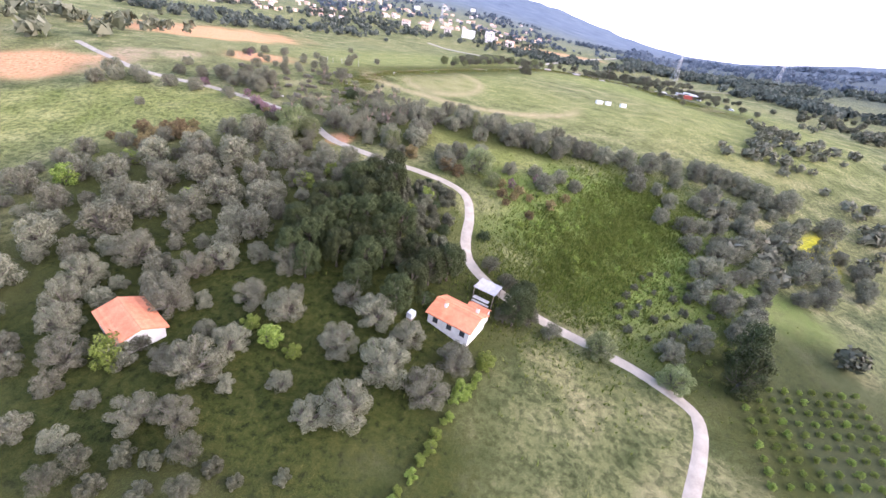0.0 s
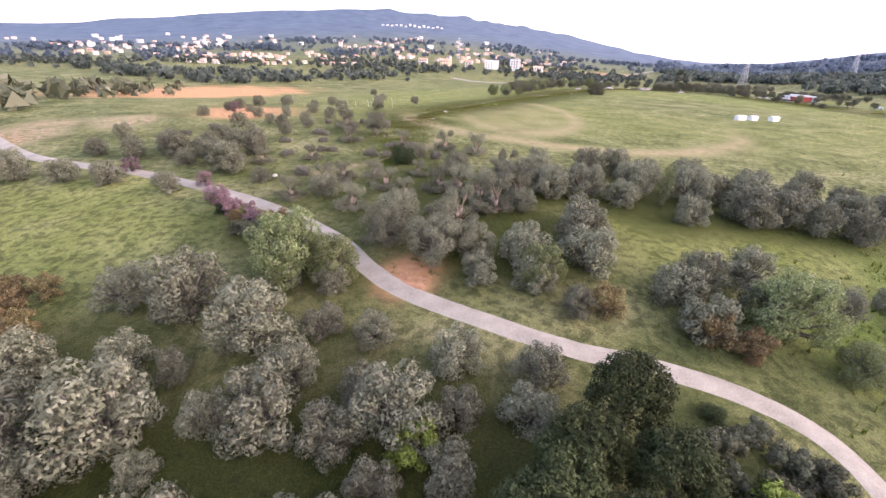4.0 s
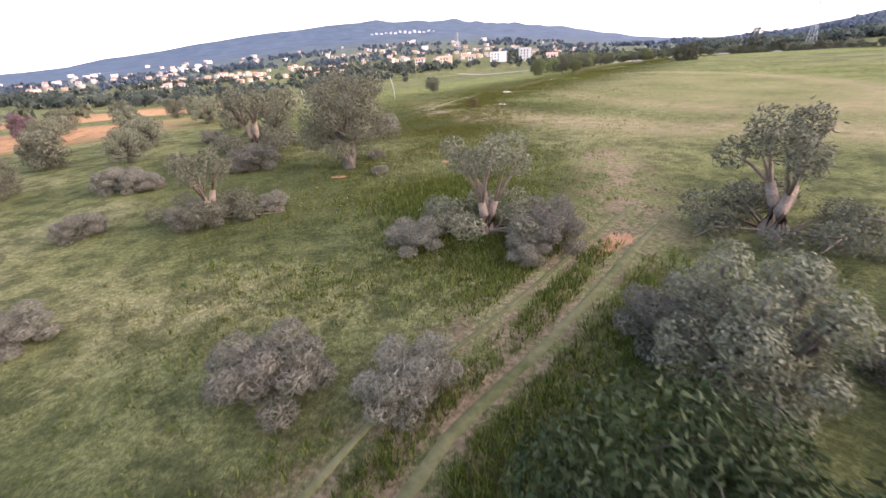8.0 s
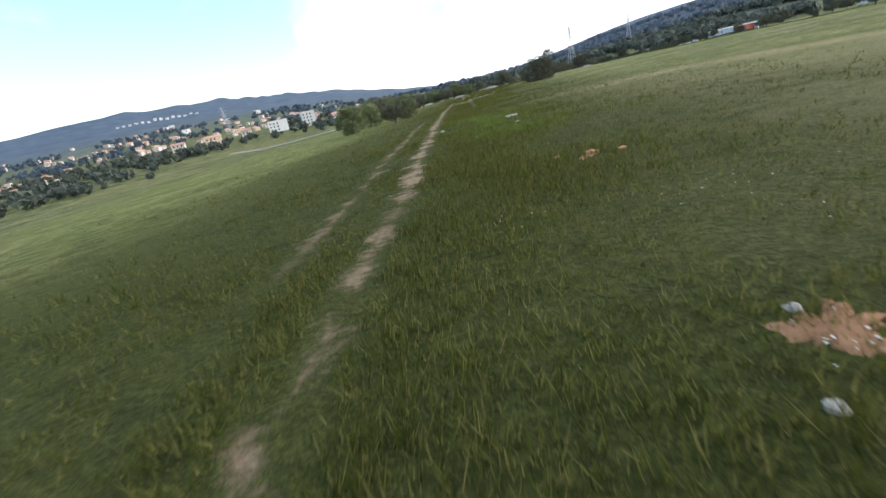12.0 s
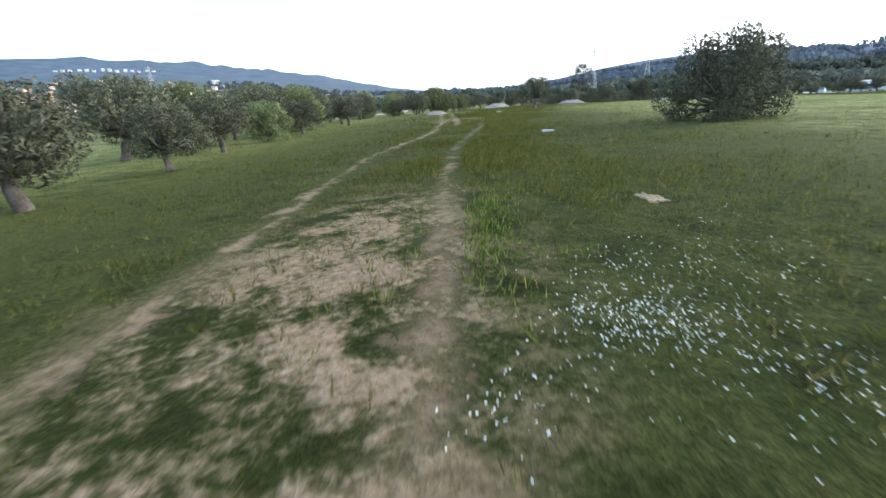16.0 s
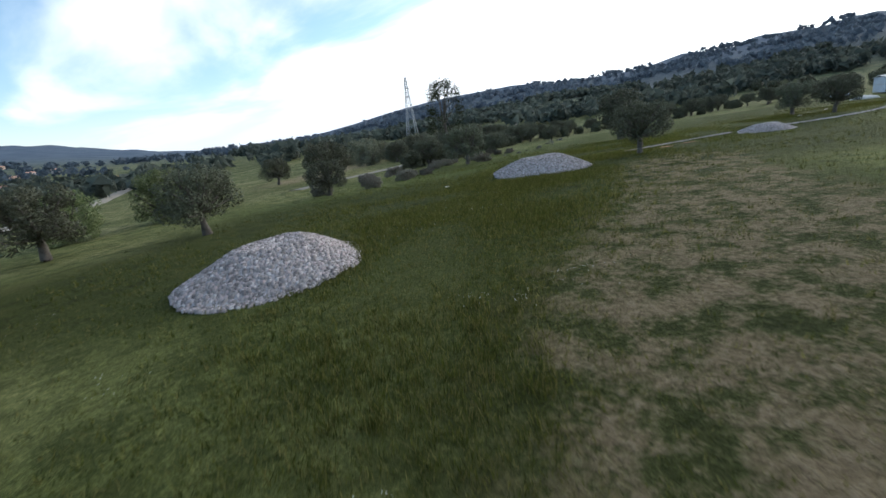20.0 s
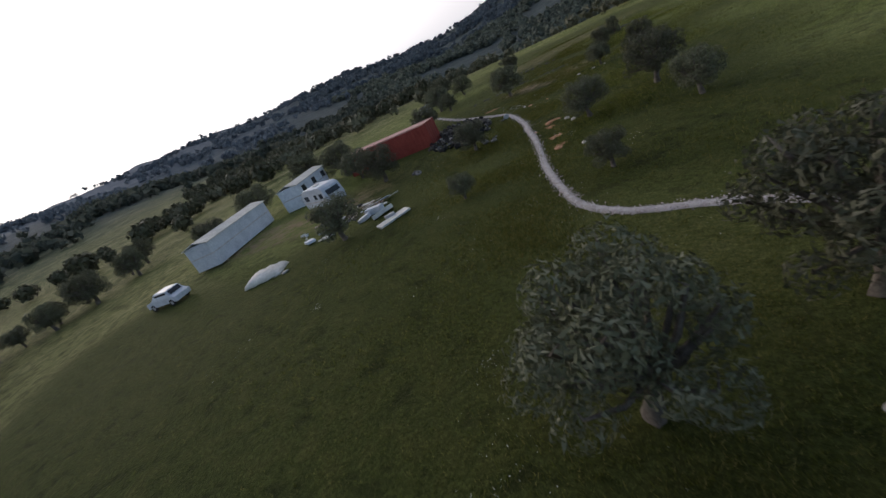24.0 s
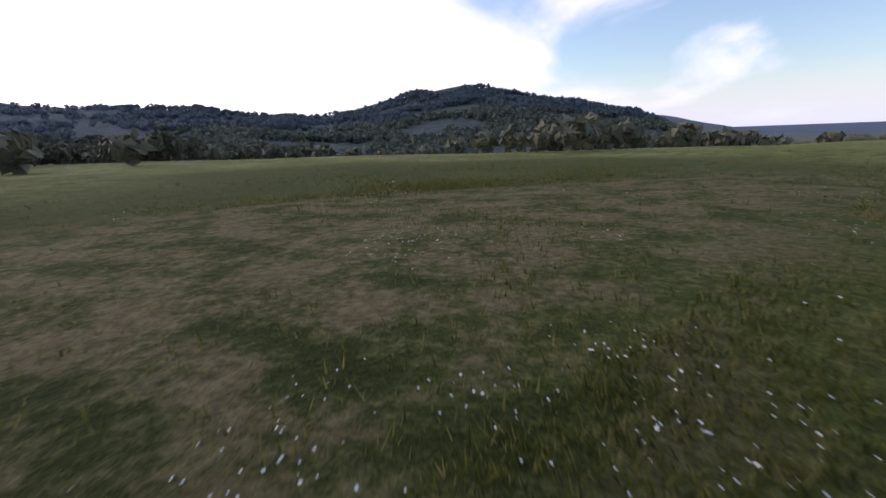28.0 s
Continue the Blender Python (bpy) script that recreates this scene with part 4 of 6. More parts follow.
HEDGE_EAST = [(51.6, 142.8, 7), (60.9, 144.6, 7), (69.1, 147.6, 7), (79.2, 149.8, 7), (87, 150.8, 8), (93.9, 149.5, 8), (99.5, 146.2, 8), (105, 143, 8), (67.6, 102.9, 6.6), (75.9, 108.4, 7), (97.3, 124.6, 8), (91.7, 104.8, 8), (77.3, 101.1, 6), (49.9, 69.5, 5.5), (42.7, 64.1, 5.1), (56.3, 84.8, 5.4), (60, 94, 6), (83, 116, 6), (90, 132, 6), (64, 78, 6), (112, 150, 8), (120, 138, 8)]
BANK_WEST = [(-98.7, 134.4, 6), (-90.4, 134.5, 6), (-82.2, 134, 6), (-70.3, 131, 5), (-104, 139, 6), (-88.4, 117.8, 3.6), (-95, 147, 5), (-75, 143, 5), (-85, 153, 5), (-100, 160, 5), (-78, 160, 5), (-110, 130, 6)]
SLOPE = [(-40.6, 140.5, 4.6), (-37.8, 133.9, 4.4), (-35.1, 132.2, 4.4), (-47, 132.8, 4.8), (-41.2, 127.5, 4.6), (-28.7, 134.2, 5), (-31.7, 159.8, 4.4), (-26, 157.9, 4.4), (-27.1, 143.1, 4.8), (-36.1, 153.4, 3.6), (-62, 145.7, 4), (-54.8, 148.7, 3.4), (-79, 156.6, 4), 
         (-56.2, 177.7, 5), (-73.3, 198.5, 5), (-14, 143, 5), (-77.4, 180.5, 4), (-60, 187, 4.5), (-66, 176, 4), (-68, 168, 4), (-84, 188, 4.5), (-58, 214, 5), (-50.5, 241, 4.6), (-66, 256, 5), (-80, 300, 5), (-62, 232, 5), (-88, 214, 5), (-76, 224, 5)]
SLOPE_NEAR = [(-41.4, 140, 2.7), (-46.1, 138.8, 2.6), (-34.7, 142, 2.5), (-28.6, 143.7, 3.6), (-38.7, 135.6, 3.2), (-32, 159.6, 3.5), (-25.9, 156.9, 3.5), (-36.2, 152.9, 2.6), (-48.2, 135.9, 3.4), (-30.5, 136, 3.4), (-55, 148.8, 2.6), (-46.4, 131.4, 3.6),
              (-35.3, 133, 2.6), (-41.6, 127.6, 3.4), (-44.7, 125.1, 3.4), (-51.2, 130, 3.0), (-34.2, 122.5, 4.6), (-30.1, 123.3, 2.6), (-27, 124.8, 4.0), (-22.4, 128.7, 4.6), (-18.9, 129.2, 3.4), (-28.9, 121, 3.8), (-27.7, 135, 3.8), (-62.7, 145.6, 2.6),
              (-58.3, 135.6, 2.5), (-39.2, 121.1, 2.8), (-52.5, 163.4, 2.6), (-56.9, 177.2, 4.2), (-21.3, 141, 3.4), (-14.6, 135.2, 5.0), (-18.2, 137.9, 4.4), (-19, 133.2, 4.0), (-24.6, 132.2, 4.2), (-16, 141.5, 4.4), (-20.5, 146, 3.6), (-15, 149.5, 3.8)]


def on_slope(x, y):
    """The open slope, whose trees are all listed one by one."""
    return -64 < x < -13 and 119 < y < 178


road_pts = smooth_line(ROAD, 1.0)
n_tree = 0
for x, y, high in SLOPE_NEAR:
    if np.min(np.hypot(road_pts[:, 0] - x, road_pts[:, 1] - y)) < 3.2:
        continue
    n_tree += 1
    if n_tree % 4:
        plant("pruned%d" % (n_tree % 3), x, y, high / 3.3, "hard-pruned old olive with a split trunk and cut branches round it", "pruned olives")
    else:
        plant("olive%d" % (n_tree % 3), x, y, high / 4.3, OLIVE_LABEL, "slope trees")
for rows, group in ((ORCHARD_NEAR, "orchard trees"), (ORCHARD_FAR, "orchard trees"), (GROVE_MID, "grove trees"), (HEDGE_EAST, "hedge trees"), (BANK_WEST, "bank trees"), (SLOPE, "slope trees")):
    for x, y, w in rows:
        if on_slope(x, y):
            continue
        n_tree += 1
        fine = rows is ORCHARD_NEAR or rows is SLOPE or (rows is GROVE_MID and x < 10)
        plant("olive%d" % (n_tree % 3) if fine else "far_olive%d" % (n_tree % 4), x, y, w / (7.2 if rows is SLOPE or rows is BANK_WEST else 5.6 if rows is GROVE_MID else 5.2), OLIVE_LABEL, group)


taken = [(x, y) for rows in (ORCHARD_NEAR, ORCHARD_FAR, GROVE_MID, HEDGE_EAST, BANK_WEST, SLOPE, SLOPE_NEAR) for x, y, _ in rows]
ROAD_LINE = [(x, y) for x, y in smooth_line(ROAD, 1.5)]


def fill(kind, count, lo, hi, cx, cy, rx, ry, turn, apart, label, group, seed, name="olive_tree", category="tree", size=(0.8, 1.15)):
    """Sets more of a kind over an oval piece of land, none nearer to another than apart."""
    py, done = random.Random(seed), 0
    for _ in range(count * 14):
        if done >= count:
            break
        a, q = py.uniform(0, 6.283), math.sqrt(py.random())
        u, v = rx * q * math.cos(a), ry * q * math.sin(a)
        c, s = math.cos(radians(turn)), math.sin(radians(turn))
        x, y = cx + u * c - v * s, cy + u * s + v * c
        if min((x - i) ** 2 + (y - j) ** 2 for i, j in taken) < apart ** 2:
            continue
        if on_slope(x, y) and (category == "tree" or abs(x + 42) < 9):
            continue
        if min((x - i) ** 2 + (y - j) ** 2 for i, j in ROAD_LINE) < (3.6 if category == "shrub" else 4.6) ** 2:
            continue
        taken.append((x, y))
        done += 1
        plant(kind % py.randint(lo, hi) if "%" in kind else kind, x, y, py.uniform(*size), label, group, name=name, category=category)


for n, (x, y) in enumerate([(-25.9, 69.3), (-22.8, 65.9), (-21.8, 73.3), (-21.9, 79.9), (-20.6, 86.1), (-17.6, 91.2), (-13.9, 95), (-15.3, 86.3), (-18.4, 74.4), (-24.1, 77.5), (-16.9, 79.9), (-25.1, 62.8), (-14.9, 68.4), (-11.1, 71.3), (-12.2, 64.3), (-5.3, 69.6), (-11.6, 78.8),
                            (1.6, 68.5), (-1.5, 66), (-4.1, 61.6), (-12.6, 59.6), (-5.7, 57.5), (13.9, 62.0), (-18.6, 83), (-12.6, 90), (15.5, 66), (-22, 70), (-19, 88.5), (-15, 75), (-8.5, 75), (-21.5, 60.5), (-17.5, 64.5), (-10, 67), (-13.5, 83), (-24, 73.5), (-19, 69)]):
    taken.append((x, y))
    plant("pine%d" % (n % 2), x, y, random.uniform(0.54, 0.7), "dark green umbrella pine with a dense domed crown", "pine grove", name="pine_tree", squash=1.25)
for n, (x, y, w) in enumerate([(-43.4, 110.9, 8.4), (4.6, 109.3, 8.2), (29.1, 60.4, 5.8), (41.1, 57.2, 5.6), (-17.9, 112, 5.6), (9, 105, 5), (-38.5, 110.5, 6)]):
    plant("oak%d" % (n % 2), x, y, w / 7.2, "broad pale green oak beside the gravel road", "roadside oaks", name="oak_tree")
for n, (x, y, w) in enumerate([(-21.3, 46.7, 3.8), (-39.5, 40, 4.6), (-25.1, 48.8, 2.8), (-76.6, 78.2, 4.6), (-50.1, 76.8, 3.6), (9.4, 52, 2.9), (6.1, 46.1, 2.7), (-31, 86, 4), (-27.5, 92, 3.4), (-5.5, 91, 3.4), (-8, 84, 3), (-70, 88, 3.6)]):
    plant("lime%d" % (n % 2), x, y, w / 3.2, "fresh yellow-green young fig tree in the grass", "young trees", name="fig_tree")
for n, (x, y, w) in enumerate([(21.5, 113.5, 3.8), (14, 107, 3.6), (-60.5, 127, 4.2), (-56.5, 123.5, 3.6), (-52.5, 121.5, 3.4), (-66, 133.5, 3.6), (-82, 139, 4), (-95, 196, 4), (24, 116, 3)]):
    plant("pink%d" % (n % 2), x, y, w / 5.0, "judas tree covered in pink blossom", "blossoming trees", name="judas_tree")
for x, y, w in [(6, 112.5, 4.4), (-3, 107, 4), (0, 105.5, 3.6), (-12, 108.5, 4), (-48, 119, 4), (-67, 101, 4), (-72, 96, 4)]:
    plant("rusty", x, y, w / 4.2, "brownish shrub with dry foliage beside the road", "dry shrubs", name="dry_shrub", category="shrub")
plant("tall", 57.0, 66.5, 1.0, "very dark tall cypress-like tree above the lane", "dark trees", name="cypress_tree")
plant("tall", 53.4, 60.0, 0.95, "very dark tall cypress-like tree above the lane", "dark trees", name="cypress_tree")
plant("poplar", 2.5, 137.4, 0.75, "slim bright green poplar above the grove", "", name="poplar_tree")
plant("pruned1", -40.8, 160.8, 0.92, "old olive with a broken crown and a thick split trunk", "old olives")
plant("veteran", -48.6, 171.2, 1.0, "old olive with a thick gnarled split trunk in the meadow", "old olives")
plant("shrub", -38.4, 148.9, 1.6, "dense dark green evergreen shrub in the meadow", "meadow shrubs", name="evergreen_shrub", category="shrub")
for x, y, s in [(-45.3, 153.2, 0.9), (-42.4, 153.0, 0.8), (-38.9, 159.4, 0.9), (-52.8, 162.8, 0.8), (-50.2, 164.5, 0.6), (-36.6, 154.4, 1.1), (-59.4, 168.4, 0.8), (-53.2, 155, 0.7), (-65.2, 160.3, 0.8), (-45.3, 137.2, 0.8), (-58.3, 137.3, 0.8), (-33, 152.5, 1.0), (-43.2, 159.8, 0.8), (-38.6, 161.2, 0.75), (-39.6, 158.6, 0.6), (-47.4, 173.4, 0.4), (-46.4, 169.5, 0.35)]:
    plant("brush", x, y, 0.82 * s, "heap of pale cut olive branches lying in the grass", "cut branches", name="olive_brush", category="brushwood")

for n, (x, y, s) in enumerate([(-52.6, 121.6, 1.0), (-49.6, 120.2, 1.1), (-47.4, 120.4, 0.8), (-46.0, 118.6, 0.9), (-51.2, 118.6, 1.1), (-55.6, 122.6, 0.9), (-48.2, 116.6, 1.0), (-43.8, 117.0, 0.8), (-44.4, 114.8, 1.0), (-58.4, 124.6, 0.9), (-53.5, 119.4, 0.9)]):
    kind = ("shrub", "scrub", "rusty")[n % 3]
    plant(kind, x, y, s * (0.5 if kind == "rusty" else 0.8), "dense undergrowth along the road verge", "verge scrub", name="verge_shrub", category="shrub")
for x, y, s in [(-54.4, 124.6, 0.5), (-59.2, 126.6, 0.6), (-51.2, 122.6, 0.4), (-57, 125.6, 0.5)]:
    plant("pink1", x, y, s, "low judas bush in pink blossom on the verge", "blossoming trees", name="judas_tree")
taken += [(-44 + i * 2.5, 158 + j * 4.5) for i in range(5) for j in range(12)]
taken += [(x, y) for x, y in [(4, 58.6), (9, 66.7), (-40, 45.4), (6, 60), (2, 56), (-43, 46), (-37, 45)]]
fill("far_olive%d", 34, 0, 3, -54, 72, 34, 34, 0, 4.6, OLIVE_LABEL, "orchard trees", 5, size=(0.6, 0.95))
fill("far_olive%d", 44, 0, 3, -46, 64, 40, 36, 0, 3.7, OLIVE_LABEL, "orchard trees", 51, size=(0.45, 0.72))
fill("far_olive%d", 30, 0, 3, -30, 100, 20, 14, 0, 4.0, OLIVE_LABEL, "orchard trees", 52, size=(0.6, 0.9))
fill("scrub", 26, 0, 0, 47, 78, 9, 15, -40, 3.0, "rank dark scrub along the hedge above the lane", "scrub", 53, "scrub_bush", "shrub", (0.4, 0.8))
fill("far_olive%d", 26, 0, 3, 66, 92, 8, 26, -35, 4.4, OLIVE_LABEL, "hedge trees", 54, "hedge_tree", size=(0.6, 1.0))
fill("far_olive%d", 30, 0, 3, 0, 142, 52, 10, 0, 5.0, OLIVE_LABEL, "grove trees", 6, "grove_tree")
fill("far_olive%d", 18, 0, 3, -24, 122, 14, 14, 0, 4.6, OLIVE_LABEL, "grove trees", 7, "grove_tree")
fill("far_olive%d", 40, 0, 3, 85, 128, 34, 34, 35, 6.0, OLIVE_LABEL, "hedge trees", 8, "hedge_tree")
fill("far_olive%d", 12, 0, 3, -80, 144, 34, 9, 12, 4.8, OLIVE_LABEL, "bank trees", 9, "hedge_tree")
fill("far_olive%d", 14, 0, 3, -84, 196, 24, 34, 0, 6.0, OLIVE_LABEL, "slope trees", 10, size=(0.5, 0.75))
fill("scrub", 46, 0, 0, -3, 84, 10, 18, 0, 1.9, "rank dark scrub between the pines and the road", "scrub", 21, "scrub_bush", "shrub", (0.5, 1.2))
fill("shrub", 20, 0, 0, -2, 84, 10, 16, 0, 2.0, "dark green scrub under the trees", "scrub", 11, "scrub_bush", "shrub", (0.6, 1.2))
fill("far_olive%d", 10, 0, 3, 8, 114, 24, 7, 5, 4.2, OLIVE_LABEL, "grove trees", 41, "grove_tree", size=(0.7, 1.05))
fill("rusty", 9, 0, 0, 20, 104, 9, 10, -30, 3.0, "brownish shrub with dry foliage beside the road", "dry shrubs", 42, "dry_shrub", "shrub", (0.5, 0.85))
fill("lime%d", 14, 0, 1, 22, 92, 7, 16, 10, 2.6, "yellow-green bramble in the rank field", "scrub", 43, "scrub_bush", "shrub", (0.4, 0.75))
fill("lime%d", 60, 0, 1, 44, 98, 30, 34, 0, 4.0, "yellow-green bramble in the rank field", "scrub", 12, "scrub_bush", "shrub", (0.25, 0.45))
fill("brush", 18, 0, 0, -62, 162, 26, 26, 0, 5.0, "low grey-green wild olive scrub on the slope", "scrub", 13, "scrub_bush", "shrub", (0.5, 1.0))
fill("lime%d", 8, 0, 1, -45, 60, 36, 36, 0, 4.5, "fresh yellow-green young fig tree in the grass", "young trees", 14, "fig_tree", size=(0.6, 1.0))
fill("rusty", 10, 0, 0, -70, 100, 12, 6, 15, 3.0, "brownish shrub with dry foliage at the field edge", "dry shrubs", 15, "dry_shrub", "shrub", (0.6, 1.0))

# round the long field
for n, (x, y, w) in enumerate([(0.5, 343.2, 4.6), (8.9, 368.2, 6.2), (11, 371.5, 6.0), (16.5, 373, 4.4), (8.1, 356.5, 4), (4.2, 351, 4.2), (1, 363.5, 4.6), (-1.5, 331, 3.8), (-5, 323.5, 4.4), (-8, 314, 4.4), (13.3, 381.5, 5), (18, 386, 4.8), (25, 401.5, 5.4), (34, 407, 5.4), (36, 397, 4.2), (32, 396.5, 3.8), (40, 409.5, 4.8), (46.7, 405.5, 4.8),
                               (43, 414, 5), (55, 425, 5), (62, 417, 4.4), (66, 438, 5.6), (50, 430, 5), (76, 424, 3.4), (88, 442, 6), (58, 436, 5), (-15, 300, 3.4), (28, 416, 5), (20, 396, 5)]):
    plant("oak%d" % (n % 2) if n % 4 == 1 else "dark%d" % (n % 3), x, y, 1.1 * w / (7.2 if n % 4 == 1 else 4.8), "wild olive with a dense crown along the field edge", "field edge trees", name="wild_olive")
for n, (x, y, w) in enumerate([(-6.5, 346, 6.6), (-2.4, 353.5, 6.4), (3.2, 361.5, 6.4), (5, 375, 6.8), (8.5, 386, 6.6), (14, 393.5, 6.2), (19, 404, 6.2), (28, 411, 6.4), (-11, 334, 5.8), (-14.5, 322, 5.4), (38, 417, 6), (48, 416, 6), (5.6, 364.5, 5.6), (-21, 310, 5)]):
    plant("oak%d" % (n % 2) if n % 2 else "dark%d" % (n % 3), x, y, 1.1 * w / (6.6 if n % 2 else 4.8), "broad dense tree in the hedge below the field", "field edge trees", name="hedge_tree")
plant("multi", 33.1, 326.1, 1.12, "dense dark olive with several stems alone in the field", "field trees")
plant("standing", 45.0, 366.5, 0.82, "open olive with a bare trunk alone in the field", "field trees")
plant("leaning", 160.1, 327.3, 1.0, "small olive with a bare trunk in the pasture", "pasture trees")
plant("bushy", 142.7, 326.6, 0.7, "small bushy olive branching from the ground in the pasture", "pasture trees")
plant("crag", 121, 448, 1.0, "tall dark pine with an uneven crown", "", name="pine_tree")
for n, (x, y, w) in enumerate([(89.5, 400.0, 4.6), (97.3, 424, 5.6), (112.4, 410, 7.6), (119, 389, 4.6), (122.5, 393, 4.2), (105, 438, 5), (141, 463, 7), (130, 466, 6), (120, 462, 5), (150, 470, 6), (160, 474, 6), (142, 436, 3.6), (150, 446, 4), (172, 470, 6), (185, 483, 6), (100, 455, 5), (90, 460, 5), (76, 452, 5), (115, 432, 4)]):
    plant("dark%d" % (n % 3), x, y, w / 4.6, "dark spreading olive tree in the pasture", "pasture trees", name="wild_olive")
for n, (x, y, w) in enumerate([(136.2, 379.6, 1.9), (127.2, 379.6, 2.1), (131.9, 369.2, 3.0), (137.4, 349.6, 2.5), (149.3, 348.6, 4.2), (169.8, 337, 4.6), (161, 352, 3.8), (145.4, 382.4, 3.4), (151.9, 371.0, 4.0), (160.5, 366.5, 4), (169, 362, 5), (124.8, 371.3, 3), (128.4, 365.3, 4), (141.6, 369.6, 2.8), (141, 337, 2.8), (133.7, 306.1, 3.4),
                               (172, 326, 4), (165, 340.7, 3), (180, 322, 5), (179, 360.7, 6), (186, 314, 5), (176, 372, 5), (170, 381, 4.6), (134.2, 345.8, 2.8), (128.5, 333, 4)]):
    plant("dark%d" % (n % 3), x, y, w / 4.6, "dark rounded olive tree in the grass", "yard trees", name="wild_olive")

plant("rusty", -41.7, 197.1, 0.3, "small dry brown bush in the grass", "", name="dry_bush", category="shrub")
for x, y, w in [(12.3, 62.2, 3.6), (16.6, 63.2, 4.0), (20.6, 61.4, 3.8), (12.8, 70.5, 4), (9.5, 74, 4), (-37.2, 42.6, 3.0), (-41.5, 42.4, 2.6)]:
    plant("dark%d" % (int(x) % 3), x, y, w / 4.8, "dark leafy tree close to the farm buildings", "garden trees", name="garden_tree")
for n, (x, y, s) in enumerate([(-33.3, 27.3, 1.2), (-29.6, 28.6, 1.4), (-26.4, 28.6, 1.3), (-23.2, 29.8, 1.5), (-20.1, 29.1, 1.2), (-17.2, 28.2, 1.0), (-34.6, 24.8, 1.3), (-30.4, 25.2, 1.4), (-25.6, 25.4, 1.3), (-21.4, 25.8, 1.3), (-12.7, 29.6, 1.0), (-16.5, 25.0, 1.2)]):
    plant("scrub" if n % 3 else "dark1", x, y, s * (0.6 if n % 3 else 0.55), "dark leafy thicket at the foot of the orchard", "thicket", name="thicket_bush", category="shrub")
for n in range(13):
    u = n / 12
    plant("lime%d" % (n % 2), 8.9 - 9.5 * u + random.uniform(-0.6, 0.6), 51.5 - 22 * u + random.uniform(-0.6, 0.6), random.uniform(0.35, 0.65), "yellow-green shrub on the meadow boundary", "boundary shrubs", name="boundary_shrub", category="shrub")
# low crop planted in rows beside the lane
for row in range(9):
    for k in range(9):
        x, y = 50.5 + row * 3.1 + k * 0.5, 42.5 + row * 0.6 + k * 2.3
        plant("lime%d" % ((row + k) % 2), x + random.uniform(-0.2, 0.2), y + random.uniform(-0.2, 0.2), random.uniform(0.3, 0.42), "low leafy green bush planted in a row beside the lane", "planted rows", name="crop_bush", category="shrub")
# belt of scrub and trees below the pasture, and hedges
taken += [(x, y) for x, y in smooth_line([(81, 439.2), (97, 445.6), (113, 450.5), (126, 456), (146, 463), (175, 478), (230, 505)], 2.0)]
fill("dark%d", 26, 0, 2, 168, 448, 46, 9, -38, 4.2, "dark olive in the belt of trees below the pasture", "belt trees", 31, "wild_olive", size=(0.7, 1.15))
fill("dark%d", 16, 0, 2, 196, 398, 26, 8, -60, 4.2, "dark olive in the belt of trees below the pasture", "belt trees", 32, "wild_olive", size=(0.7, 1.15))
fill("brush", 22, 0, 0, 96, 428, 24, 6, 14, 2.6, "low grey scrub along the pasture edge", "edge scrub", 33, "scrub_bush", "shrub", (0.35, 0.7))
fill("scrub", 40, 0, 0, 135, 452, 42, 9, 18, 2.8, "low dark scrub along the lane", "edge scrub", 34, "scrub_bush", "shrub", (0.7, 1.3))
fill("scrub", 22, 0, 0, 172, 432, 40, 8, -40, 3.0, "low dark scrub along the pasture edge", "edge scrub", 35, "scrub_bush", "shrub", (0.6, 1.2))
fill("far_olive%d", 30, 0, 3, 172, 490, 70, 18, 20, 6.0, OLIVE_LABEL, "lane trees", 36, "hedge_tree", size=(0.9, 1.4))


# ==== far trees, joined ====
def far_trees(name, places, size, mat, seed, per=26, blade=0.5):
    rng = np.random.default_rng(seed)
    n = len(places)
    z = land(places[:, 0], places[:, 1])
    s = size * rng.uniform(0.6, 1.35, n)
    c = np.repeat(np.column_stack([places, z]), per, 0)
    ss = np.repeat(s, per)[:, None]
    d = rng.normal(0, 1, (n * per, 3))
    d /= np.linalg.norm(d, axis=1)[:, None]
    q = c + d * ss * np.array([0.5, 0.5, 0.4]) * rng.uniform(0.5, 1.0, (n * per, 1)) + np.array([0, 0, 0.45]) * ss
    data = sprays(name, q, d, 1.0, 1.0, mat, rng)
    v = np.empty(len(data.vertices) * 3)
    data.vertices.foreach_get("co", v)
    v = v.reshape(-1, 3, 3)
    mid = v.mean(1, keepdims=True)
    v = mid + (v - mid) * (ss * blade)[:, None]
    data.vertices.foreach_set("co", v.ravel())
    data.update()
    return new(name, data)


rng = np.random.default_rng(71)
east = rng.uniform((72, 62), (300, 340), (1500, 2))
east = east[(np.sin(east[:, 0] / 19 + 1.3 * np.sin(east[:, 1] / 27)) + np.sin(east[:, 1] / 15 + np.sin(east[:, 0] / 33)) + rng.normal(0, 0.4, len(east)) > 0.3) & (np.hypot((east[:, 0] - 111) / 9, (east[:, 1] - 126) / 15) > 1) & (np.hypot((east[:, 0] - 87) / 14, (east[:, 1] - 90) / 9) > 1) & (np.hypot(east[:, 0] - 60, east[:, 1] - 280) > 95) & (np.hypot(east[:, 0] - 150, east[:, 1] - 350) > 75)]
tagged(far_trees("scrubland", east, 4.6, OLIVE, 72, 46, 0.34), "grey-green scrub and olives over the eastern fields", "woodland", kind="stuff")


